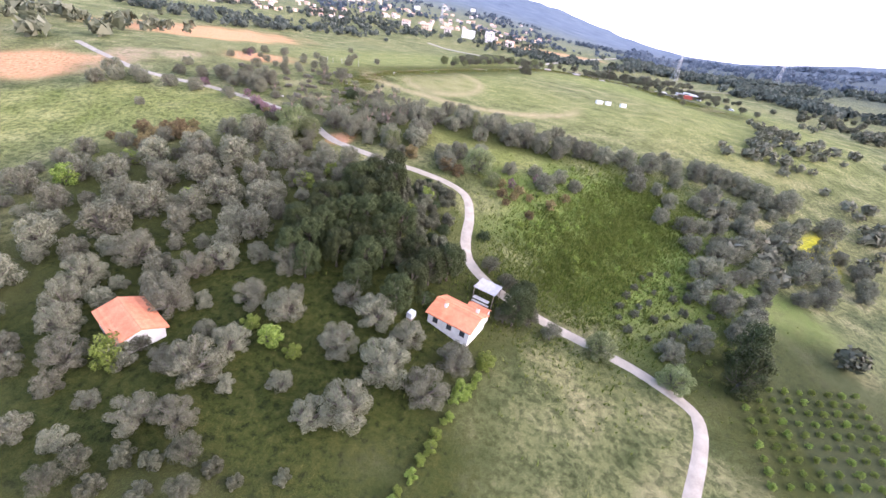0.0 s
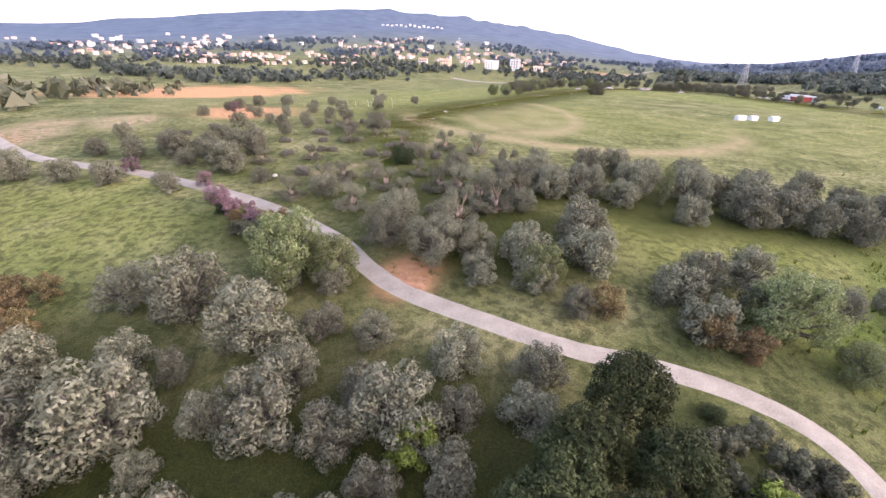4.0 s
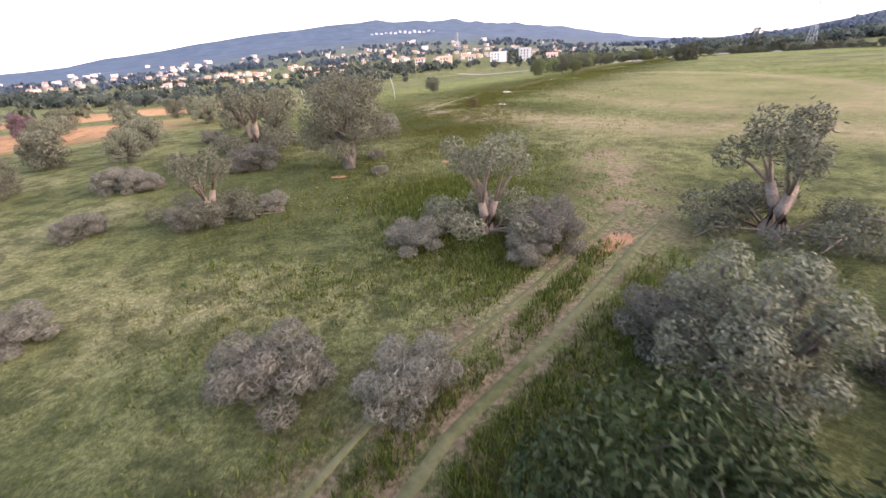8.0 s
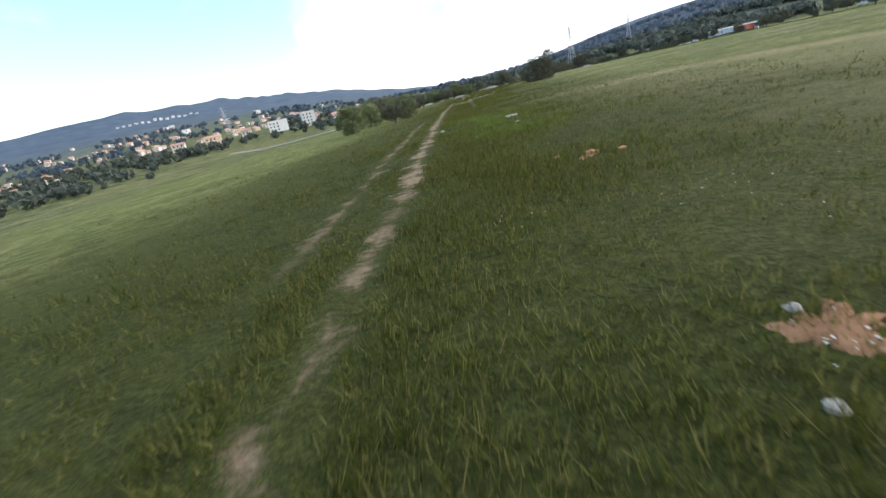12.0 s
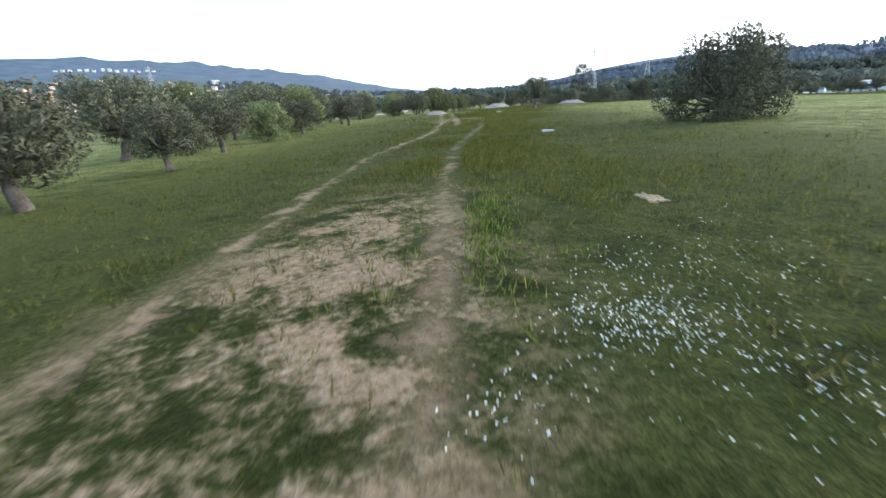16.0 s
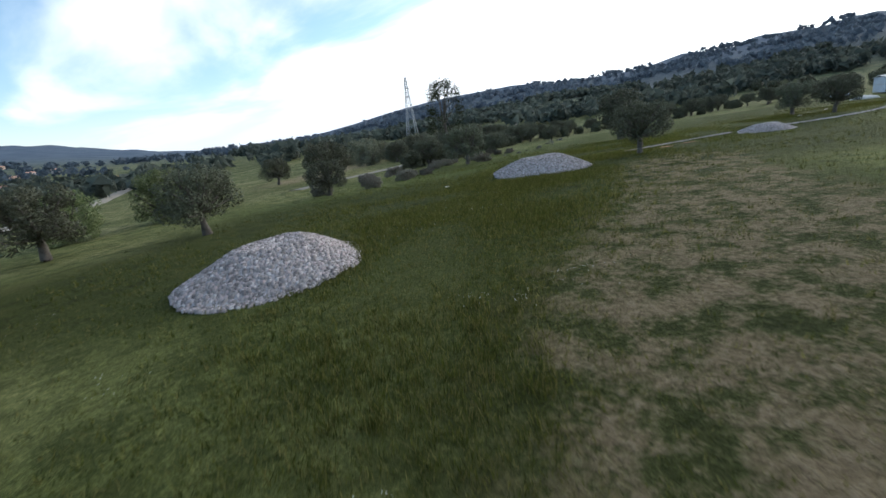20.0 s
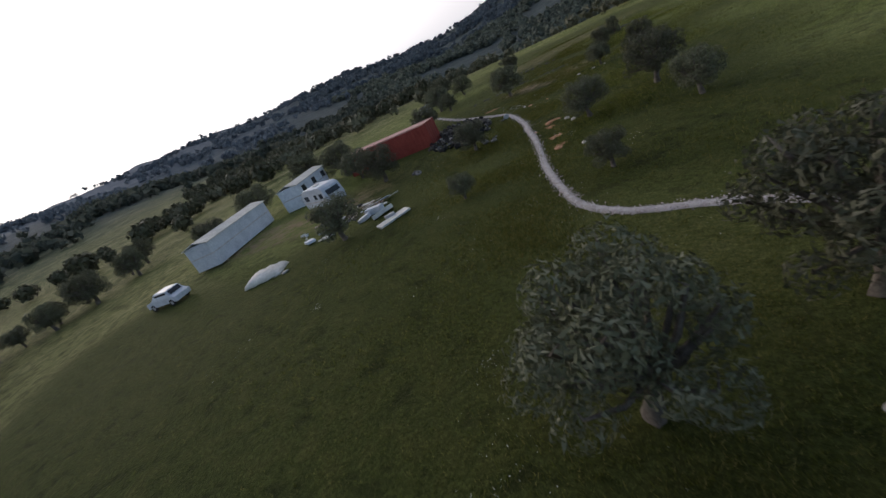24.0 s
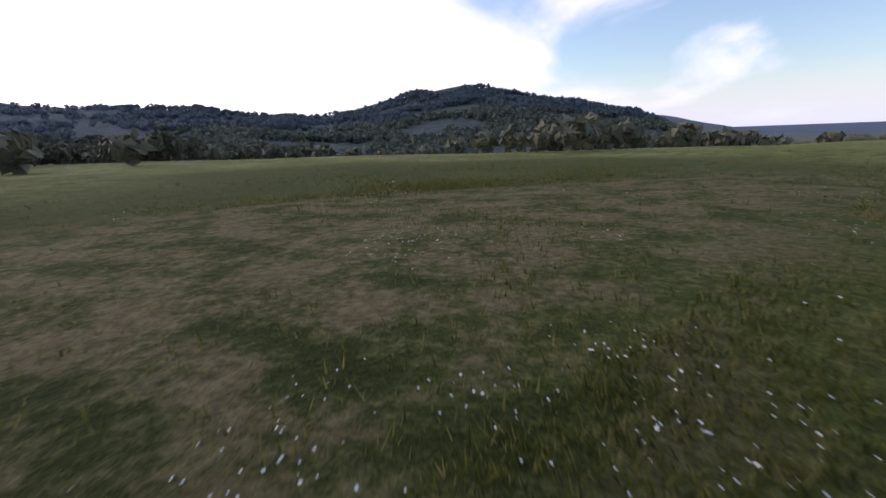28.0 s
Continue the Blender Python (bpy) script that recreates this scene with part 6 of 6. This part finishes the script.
def cabin(x, y, turn, L, W, H, wins, label, seed):
    ob = thing("site_cabin", Matrix.Translation((x, y, ground_z(x, y))) @ pose(0, 0, 0, 0, 0, turn), label, "cabin", "white cabins")
    part("body", box(L, W, H, Matrix.Translation((0, 0, H / 2 + 0.1)), 0.05), WHITE, ob, "pale blue-white sheet wall")
    part("roof", gable(bmesh.new(), L, W, H + 0.1, 0.35, 0.15, 0.08), CREAM, ob, "off-white roof sheet")
    part("band", box(L + 0.04, W + 0.04, 0.12, Matrix.Translation((0, 0, H * 0.55))), SHEETROOF, ob, "grey trim band")
    for k in range(wins):
        win = part("window", box(0.9, 0.06, 0.75, Matrix.Translation((-L / 2 + 1.3 + k * (L - 2.2) / max(wins - 1, 1), -W / 2 - 0.02, H * 0.72))), GLASS, ob, "dark window")
        part("frame", add_box(box(1.0, 0.08, 0.06, Matrix.Translation((-L / 2 + 1.3 + k * (L - 2.2) / max(wins - 1, 1), -W / 2 - 0.02, H * 0.72 + 0.4))), 1.0, 0.08, 0.06, Matrix.Translation((-L / 2 + 1.3 + k * (L - 2.2) / max(wins - 1, 1), -W / 2 - 0.02, H * 0.72 - 0.4))), SHEETROOF, win)
    for sx in (-0.4, 0.4):
        part("skid", box(0.2, W, 0.2, Matrix.Translation((sx * L, 0, 0.05))), TIMBER, ob)


cabin(169.0, 368.6, -62, 8.0, 2.8, 2.7, 3, "long white site cabin with small dark windows in the yard", 1)
cabin(168.6, 379.6, -62, 11.0, 3.0, 2.6, 0, "long pale trailer body with a dirty white roof in the yard", 2)


def caravan(x, y, turn):
    ob = thing("caravan", Matrix.Translation((x, y, ground_z(x, y))) @ pose(0, 0, 0, 0, 0, turn), "old white touring caravan with dark windows in the scrap yard", "caravan")
    L, W = 5.0, 2.1
    prof = [(-L / 2, 0.55), (-L / 2 - 0.15, 1.2), (-L / 2 + 0.25, 2.2), (-L / 2 + 0.7, 2.45), (L / 2 - 0.7, 2.45), (L / 2 - 0.2, 2.15), (L / 2 + 0.15, 1.25), (L / 2, 0.55)]
    bm = bmesh.new()
    a = [bm.verts.new((u, -W / 2, v)) for u, v in prof]
    b = [bm.verts.new((u, W / 2, v)) for u, v in prof]
    for k in range(len(prof)):
        j = (k + 1) % len(prof)
        bm.faces.new((a[k], b[k], b[j], a[j]))
    bm.faces.new(a)
    bm.faces.new(b[::-1])
    bmesh.ops.recalc_face_normals(bm, faces=bm.faces[:])
    bmesh.ops.bevel(bm, geom=bm.edges[:], offset=0.06, segments=2, affect="EDGES")
    part("body", bm, WHITE, ob, "white sheet body with dirty seams", False)
    for side in (-1, 1):
        for cx, w in ((-1.7, 0.7), (-0.5, 0.5), (1.5, 0.9)):
            part("window", box(w, 0.05, 0.5, Matrix.Translation((cx, side * (W / 2 + 0.01), 1.6)), 0.02), GLASS, ob, "dark window")
        part("stripe", box(L - 0.2, 0.03, 0.12, Matrix.Translation((0, side * (W / 2 + 0.01), 1.1))), SHEETROOF, ob, "grey stripe")
        wheel = part("wheel", tube(bmesh.new(), [(0, side * 0.85, 0.33), (0, side * 1.03, 0.33)], [0.32, 0.32], 18), RUBBER, ob)
        part("hub", tube(bmesh.new(), [(0, side * 1.02, 0.33), (0, side * 1.05, 0.33)], [0.16, 0.13], 12), STEEL, wheel)
    for sx in (-1, 1):
        part("end_window", box(0.05, 1.5, 0.55, Matrix.Translation((sx * (L / 2 + 0.0), 0, 1.72)) @ pose(0, 0, 0, 0, -sx * 22, 0), 0.02), GLASS, ob, "wide dark end window")
    part("roof_hatch", box(0.6, 0.6, 0.12, Matrix.Translation((0.3, 0, 2.5)), 0.03), CREAM, ob)
    part("drawbar", tube(bmesh.new(), [(L / 2, 0, 0.5), (L / 2 + 1.1, 0, 0.45)], [0.05, 0.05], 8), STEEL, ob)


caravan(157.8, 374.2, -8)


def slab(x, y, turn, sx, sy, sz, mat, label, tip=(0, 0), up=0.0, name="wall_panel", category="panel"):
    ob = new(name, mesh_of(name, box(sx, sy, sz, None, min(sx, sy, sz) * 0.06), mat))
    ob.matrix_world = Matrix.Translation((x, y, ground_z(x, y) + sz / 2 + up)) @ pose(0, 0, 0, tip[0], tip[1], turn)
    return tagged(ob, label, category, "yard scrap")


slab(142.0, 380.5, 65, 2.4, 1.1, 0.12, CREAM, "large dirty white panel lying flat in the grass", (2, 3), 0.04)
slab(142.6, 380.2, 60, 0.7, 0.55, 0.2, SHEETROOF, "grey broken basin on the white panel", (8, 0), 0.12, "scrap_basin", "scrap")
slab(144.4, 379.2, 58, 1.7, 0.75, 0.3, CREAM, "tipped white fibreglass panel in the grass", (18, 6), 0.05)
slab(146.0, 378.5, 20, 1.4, 0.7, 0.5, WHITE, "pale blue-white scrapped freezer chest", (3, 0), 0.0, "freezer", "freezer")
slab(146.3, 379.5, 35, 1.0, 0.7, 0.3, WHITE, "white box with a ribbed face in the grass", (0, 14), 0.0, "crate", "crate")
slab(149.3, 378.2, 25, 0.8, 0.5, 0.25, TIMBER, "brown timber box in the scrap", (5, 5), 0.0, "timber_box", "box")
slab(148.2, 378.9, 60, 0.5, 0.4, 0.25, TIMBER, "small brown timber box in the scrap", (0, 8), 0.0, "timber_box", "box")
slab(147.0, 376.4, 30, 1.1, 0.8, 0.08, WHITE, "pale blue-white sheet leaning in the scrap", (16, 8), 0.2)
slab(149.0, 381.6, 15, 1.2, 0.7, 0.1, CREAM, "pale green panel in the scrap", (6, 3), 0.05)
slab(150.9, 381.9, -20, 1.3, 0.7, 0.2, WHITE, "pale blue mattress-like slab in the scrap", (5, 5), 0.05)
slab(150.4, 380.6, 30, 1.0, 0.6, 0.08, WHITE, "pale blue sheet in the scrap", (14, 5), 0.15)
for k in range(26):
    rng = random.Random(340 + k)
    slab(151 + rng.uniform(-3, 4), 378.5 + rng.uniform(-3, 3), rng.uniform(0, 180), rng.uniform(0.15, 0.6), rng.uniform(0.1, 0.35), rng.uniform(0.05, 0.2), (CREAM, TIMBER, SHEETROOF, WHITE, RUBBER)[k % 5], "small broken piece of scrap on the ground", (rng.uniform(-10, 10), rng.uniform(-10, 10)), 0.0, "scrap_piece", "scrap")
for k in range(13):
    rng = random.Random(300 + k)
    slab(148.2 + rng.uniform(-1.5, 1.5), 376.8 + rng.uniform(-0.9, 0.9), rng.uniform(0, 180), rng.uniform(0.8, 2.0), rng.uniform(0.08, 0.3), 0.06, CREAM if k % 2 else TIMBER, "loose pale board in the scrap pile", (rng.uniform(-12, 12), rng.uniform(-12, 12)), rng.uniform(0.02, 0.2), "board", "board")


def ladder(x, y, turn):
    ob = thing("ladder", Matrix.Translation((x, y, ground_z(x, y) + 0.9)) @ pose(0, 0, 0, 62, 0, turn), "grey metal ladder leaning on the cabin", "ladder")
    for s in (-0.22, 0.22):
        part("rail", box(3.6, 0.05, 0.06, Matrix.Translation((0, s, 0))), STEEL, ob)
    for k in range(11):
        part("rung", box(0.04, 0.44, 0.04, Matrix.Translation((-1.6 + k * 0.32, 0, 0))), STEEL, ob)


ladder(166.0, 370.8, -62)
bm = bmesh.new()
bmesh.ops.create_grid(bm, x_segments=18, y_segments=14, size=1.0)
for v in bm.verts:
    q = max(abs(v.co.x), abs(v.co.y))
    v.co.z = 0.55 * max(0, 1 - q * q) ** 0.5 + 0.12 * noise.noise(v.co * 3) - 0.03
    v.co.x, v.co.y = v.co.x * 1.5, v.co.y * 1.1
tarp = new("tarpaulin", mesh_of("tarpaulin", bm, CREAM, True))
tarp.modifiers.new("thick", "SOLIDIFY").thickness = 0.03
tarp.matrix_world = Matrix.Translation((150.9, 386.3, ground_z(150.9, 386.3) + 0.05)) @ pose(0, 0, 0, 0, 0, 40)
tagged(tarp, "dirty white tarpaulin draped over a low pile", "tarpaulin")


def car(x, y, turn, label):
    ob = thing("car", Matrix.Translation((x, y, ground_z(x, y))) @ pose(0, 0, 0, 0, 0, turn), label, "car", "parked cars")
    prof = [(-2.0, 0.3), (-2.05, 0.75), (-1.5, 0.9), (-1.15, 1.4), (0.5, 1.45), (1.15, 0.95), (2.0, 0.8), (2.05, 0.3)]
    bm = bmesh.new()
    a = [bm.verts.new((u, -0.82 + 0.12 * (v > 1.2), v)) for u, v in prof]
    b = [bm.verts.new((u, 0.82 - 0.12 * (v > 1.2), v)) for u, v in prof]
    for k in range(len(prof)):
        j = (k + 1) % len(prof)
        bm.faces.new((a[k], b[k], b[j], a[j]))
    bm.faces.new(a)
    bm.faces.new(b[::-1])
    bmesh.ops.recalc_face_normals(bm, faces=bm.faces[:])
    bmesh.ops.bevel(bm, geom=bm.edges[:], offset=0.05, segments=2, affect="EDGES")
    part("body", bm, WHITE, ob, "white painted body")
    for s in (-1, 1):
        part("side_window", box(1.5, 0.03, 0.34, Matrix.Translation((-0.35, s * 0.76, 1.17)) @ pose(0, 0, 0, -s * 14, 0, 0), 0.01), GLASS, ob)
        for u in (-1.25, 1.3):
            wheel = part("wheel", tube(bmesh.new(), [(u, s * 0.66, 0.31), (u, s * 0.84, 0.31)], [0.31, 0.31], 18), RUBBER, ob)
            part("rim", tube(bmesh.new(), [(u, s * 0.83, 0.31), (u, s * 0.86, 0.31)], [0.19, 0.16], 12), STEEL, wheel)
    part("windscreen", box(0.03, 1.25, 0.55, Matrix.Translation((0.86, 0, 1.2)) @ pose(0, 0, 0, 0, -52, 0), 0.01), GLASS, ob)
    part("rear_window", box(0.03, 1.2, 0.42, Matrix.Translation((-1.36, 0, 1.16)) @ pose(0, 0, 0, 0, 35, 0), 0.01), GLASS, ob)


car(163.5, 389.5, 20, "white parked car at the yard edge")
car(178.0, 331.5, -35, "white parked car by the end of the gravel strip")


def torus(R0, r0, seg=22, sides=8):
    bm = bmesh.new()
    rings = []
    for i in range(seg):
        a = 2 * math.pi * i / seg
        row = []
        for k in range(sides):
            b = 2 * math.pi * k / sides
            # flattened tread, open bead
            rr = R0 + r0 * max(-0.85, min(0.8, 1.15 * math.cos(b)))
            row.append(bm.verts.new((rr * math.cos(a), rr * math.sin(a), r0 * 1.05 * max(-0.85, min(0.85, 1.1 * math.sin(b))))))
        rings.append(row)
    for i in range(seg):
        for k in range(sides):
            bm.faces.new((rings[i][k], rings[(i + 1) % seg][k], rings[(i + 1) % seg][(k + 1) % sides], rings[i][(k + 1) % sides]))
    return bm


TYRE = mesh_of("tyre", torus(0.23, 0.095), RUBBER, True)
GREYRUBBER = speckled("dusty_rubber", (0.07, 0.068, 0.064), (0.22, 0.21, 0.2), 2.0, 0.9, 0.3, 0.3)
TYRE_DUSTY = mesh_of("tyre", torus(0.23, 0.095), GREYRUBBER, True)
rng = random.Random(9)
spots = [(140.9, 367.5, 0), (141.4, 368.3, 0), (140.5, 368.4, 0), (142.0, 367.6, 0), (143.1, 361.9, 0), (150.6, 356.2, 0), (149.9, 356.6, 0), (152.2, 354.9, 0), (146.9, 371.6, 0), (147.6, 371.3, 0)]
for _ in range(280):
    a, q = rng.uniform(0, 6.283), math.sqrt(rng.random())
    u, v = 7.6 * q * math.cos(a), 3.4 * q * math.sin(a)
    c, s = math.cos(radians(-46)), math.sin(radians(-46))
    x, y = 149.3 + u * c - v * s, 361.3 + u * s + v * c
    lx, ly = (x - 158.6) * math.cos(radians(-14)) - (y - 362.2) * math.sin(radians(-14)), (x - 158.6) * math.sin(radians(-14)) + (y - 362.2) * math.cos(radians(-14))
    if abs(lx) < 6.5 and abs(ly) < 1.8:
        continue
    spots.append((x, y, 0.45 * max(0, 1 - q * q) * rng.uniform(0.0, 1.0)))
for n, (x, y, h) in enumerate(spots):
    ob = new("tyre", TYRE_DUSTY if n < 10 or n % 9 == 0 else TYRE)
    tip = (rng.uniform(-18, 18), rng.uniform(-18, 18)) if n < 10 or rng.random() < 0.6 else (rng.uniform(40, 90), rng.uniform(-20, 20))
    ob.matrix_world = Matrix.Translation((x, y, ground_z(x, y) + 0.1 + h + (0.12 if abs(tip[0]) > 30 else 0))) @ pose(0, 0, 0, *tip, rng.uniform(0, 360))
    s = rng.uniform(0.72, 0.98)
    ob.scale = (s, s, s)
    tagged(ob, "worn black tyre thrown on the scrap tyre heap" if n >= 10 else "dusty grey tyre lying in the grass", "tyre", "scrap tyres")
ob = new("mirror_disc", mesh_of("mirror_disc", tube(bmesh.new(), [(0, 0, 0), (0, 0, 0.05)], [0.26, 0.26], 18), WHITE))
ob.matrix_world = Matrix.Translation((142.6, 362.0, ground_z(142.6, 362) + 0.3)) @ pose(0, 0, 0, 60, 0, 30)
tagged(ob, "white round disc propped beside the tyre heap", "disc")


# ==== grass and flowers ====
MEADOW_LINE = smooth_line(MEADOW_WAY, 0.4)


def tufts(name, line, count, spread, high, seed, label, mat=GRASS, wide=0.035, patchy=1.0, blades=3):
    """Grass tufts along a line: a few narrow bent blades each; one mesh."""
    rng = np.random.default_rng(seed)
    path = smooth_line(line, 0.5)
    k = rng.integers(0, len(path), count)
    clear = smooth_line(ROAD, 1.0)
    q = path[k] + rng.normal(0, 1, (count, 2)) * spread * rng.uniform(0.15, 1.0, (count, 1)) ** 0.7
    patch = np.sin(q[:, 0] / 1.7 + 1.3 * np.sin(q[:, 1] / 2.3)) + np.sin(q[:, 1] / 1.3 + np.sin(q[:, 0] / 2.9))
    q = q[patch * patchy + rng.normal(0, 0.8, count) > -0.5]
    bend_y, bend_off = zip(*TRACK_BEND)
    across = 0.901 * q[:, 0] - 0.434 * q[:, 1] + 132.6 - np.interp(q[:, 1], bend_y, bend_off)
    near = np.where(q[:, 1] < 275, np.minimum(np.abs(across), np.abs(across + 1.9) + 0.15), np.where(q[:, 1] < 346, np.minimum(np.abs(across), np.abs(across - 4.2)), np.minimum(np.abs(across), np.abs(across - 1.8))))
    q = q[(near > 0.3 + 0.3 * rng.random(len(q))) | (q[:, 0] > 60) | (q[:, 1] < 192)]
    for cx, cy in ((-37.0, 216.7), (-32.1, 224.2), (-20.8, 249.6), (21.7, 330.8), (41.0, 370.8)):
        q = q[np.maximum(np.abs(q[:, 0] - cx), np.abs(q[:, 1] - cy)) > 0.54]
    for cx, cy, rx, ry, turn in ((157, 315, 13, 6.5, 55), (2.5, 308, 4, 8.5, -26), (26, 356, 3.5, 8, -26), (67, 389, 19, 4.4, 19)):
        q = q[(blob(q[:, 0], q[:, 1], cx, cy, rx, ry, turn) < 0.5) | (rng.random(len(q)) < (0.4 if cx == 67 else 0.12))]
    if q[:, 1].min() < 172:
        off = np.min(np.hypot(q[:, :1] - MEADOW_LINE[:, 0], q[:, 1:] - MEADOW_LINE[:, 1]), 1)
        q = q[(off > 1.15) | (off < 0.4)]
    if q[:, 1].min() < 140:
        q = q[np.min(np.hypot(q[:, :1] - clear[:, 0], q[:, 1:] - clear[:, 1]), 1) > 2.1]
    q = np.repeat(q, blades, 0) + rng.normal(0, 0.07, (len(q) * blades, 2))
    n = len(q)
    root = np.column_stack([q, land(q[:, 0], q[:, 1]) - 0.03])
    a = rng.uniform(0, 6.283, n)
    side = np.column_stack([np.cos(a), np.sin(a), 0 * a]) * (wide * rng.uniform(0.6, 1.4, n))[:, None]
    tall = high * rng.uniform(0.45, 1.3, n) * (1 + 0.35 * np.sin(q[:, 0] / 2.1) * np.sin(q[:, 1] / 2.7))
    lean = rng.normal(0, 0.35, (n, 2)) * tall[:, None]
    tip = root + np.column_stack([lean, tall])
    v = np.stack([root - side, root + side, tip], 1).reshape(-1, 3)
    data = bpy.data.meshes.new(name)
    data.vertices.add(3 * n)
    data.vertices.foreach_set("co", v.ravel())
    data.loops.add(3 * n)
    data.loops.foreach_set("vertex_index", np.arange(3 * n))
    data.polygons.add(n)
    data.polygons.foreach_set("loop_start", np.arange(0, 3 * n, 3))
    data.update()
    data.materials.append(mat)
    return tagged(new(name, data), label, "grass", kind="stuff")


FIELD_LINE = [(-41, 150), (-43, 165), (-44, 184), (-42, 203), (-37, 221), (-28, 240), (-3, 293), (14, 326), (32, 358), (46, 379), (62, 396), (80, 404)]
tufts("meadow_grass", FIELD_LINE, 150000, 4.2, 0.14, 1, "rank green meadow grass of uneven height", wide=0.008, blades=5, patchy=0.6)
tufts("meadow_grass", FIELD_LINE, 90000, 11.0, 0.17, 2, "rank green meadow grass of uneven height", wide=0.011, blades=5, patchy=0.6)
tufts("meadow_clumps", FIELD_LINE, 16000, 5.0, 0.26, 31, "taller clumps of yellow-green meadow grass", wide=0.007, blades=14, patchy=2.4)
YARD_LINE = [(118, 396), (128, 386), (138, 370), (143, 350), (148, 334), (154, 320), (160, 306)]
tufts("pasture_grass", YARD_LINE, 75000, 4.2, 0.12, 3, "short green pasture grass with weeds", wide=0.009, blades=4)
tufts("pasture_grass", YARD_LINE, 60000, 11.0, 0.13, 4, "short green pasture grass with weeds", wide=0.011, blades=6)
tufts("pasture_grass", [(131, 372), (134, 352), (137, 335), (143, 318)], 45000, 6.0, 0.13, 9, "short green pasture grass with weeds", wide=0.01, blades=5)
tufts("heap_grass", [(62, 400), (75, 403), (92, 406), (108, 404)], 45000, 9.0, 0.18, 8, "thick green grass between the gravel heaps", wide=0.014, blades=5)
tufts("rank_growth", [(20, 72), (30, 85), (42, 100), (52, 118), (60, 130)], 45000, 14.0, 0.6, 5, "rank tall green growth in the abandoned field", mat=RANK, wide=0.09, blades=3, patchy=0.3)
tufts("weeds", [(5.0, 308.2), (5.4, 310), (7.5, 314)], 3600, 0.9, 0.16, 16, "lush broad-leaved weeds beside the track", mat=RANK, wide=0.016, blades=5)
tufts("weeds", [(-25.5, 241), (-24, 246), (-19, 258)], 7000, 1.8, 0.15, 17, "lush broad-leaved weeds beside the track", mat=RANK, wide=0.014, blades=5)
tufts("weeds", [(26.5, 353.5), (27.5, 356)], 3000, 0.8, 0.2, 18, "lush broad-leaved weeds beside the track", mat=RANK, wide=0.016, blades=5)
tufts("weeds", [(-41, 148), (-40, 156), (-43, 165)], 12000, 4.0, 0.22, 6, "broad-leaved weeds under the olives", mat=RANK, wide=0.02, blades=5)


def daisies(name, spots, seed):
    """White flower heads on the grass, in clumps."""
    rng = np.random.default_rng(seed)
    pts = np.concatenate([np.array([x, y]) + rng.normal(0, r, (n, 2)) for x, y, r, n in spots])
    n = len(pts)
    c = np.column_stack([pts, land(pts[:, 0], pts[:, 1]) + rng.uniform(0.08, 0.26, n)])
    d = rng.normal(0, 0.35, (n, 3))
    d[:, 2] = 1
    d /= np.linalg.norm(d, axis=1)[:, None]
    s = np.cross(d, rng.normal(0, 1, (n, 3)))
    s /= np.linalg.norm(s, axis=1)[:, None]
    t = np.cross(d, s)
    r = rng.uniform(0.007, 0.013, n)[:, None]
    v = np.stack([c + r * (s * math.cos(a) + t * math.sin(a)) for a in np.arange(6) * math.pi / 3], 1).reshape(-1, 3)
    data = bpy.data.meshes.new(name)
    data.vertices.add(6 * n)
    data.vertices.foreach_set("co", v.ravel())
    data.loops.add(6 * n)
    data.loops.foreach_set("vertex_index", np.arange(6 * n))
    data.polygons.add(n)
    data.polygons.foreach_set("loop_start", np.arange(0, 6 * n, 6))
    data.update()
    data.materials.append(PETAL)
    return tagged(new(name, data), "white daisies scattered in clumps through the grass", "flowers", kind="stuff")


rng = np.random.default_rng(12)
clumps = [(143.8, 358.1, 0.5, 300), (142.8, 358.8, 0.4, 160), (141.5, 358.0, 0.6, 120), (140.2, 355.4, 1.2, 140), (5.3, 307.4, 0.3, 160), (6.2, 306.1, 0.5, 120), (-46.1, 171.2, 0.8, 260), (-40.6, 169.0, 0.8, 260), (-44.1, 170.3, 0.9, 120), (-46.0, 168.5, 0.7, 160), (-41.2, 171, 0.4, 60), (-46.4, 169.6, 0.5, 80), (-46.8, 165, 1.2, 60), (160.5, 309.5, 0.9, 160), (5.9, 307.1, 0.35, 320), (6.6, 308.4, 0.5, 160), (7.8, 307.6, 0.8, 160), (3.8, 306.6, 0.2, 30), (6.3, 306, 0.5, 60), (-45.4, 188.4, 0.3, 50), (151.6, 321, 0.7, 110), (153.9, 320.8, 0.2, 20), (153.1, 319.7, 0.25, 24), (155, 321.4, 0.4, 30), (153.4, 315.7, 0.3, 24), (156.3, 317.5, 0.3, 20), (141.9, 347.2, 1.0, 120), (146.4, 343.2, 0.5, 40), (142.6, 359.8, 0.8, 80)]
for line, w, n in ((FIELD_LINE, 5.0, 110), (YARD_LINE, 7.0, 170)):
    path = smooth_line(line, 0.5)
    for p in path[rng.integers(0, len(path), n)]:
        clumps.append((p[0] + rng.normal(0, w), p[1] + rng.normal(0, w), rng.uniform(0.15, 0.9), int(rng.integers(6, 40))))
daisies("daisies", clumps, 13)
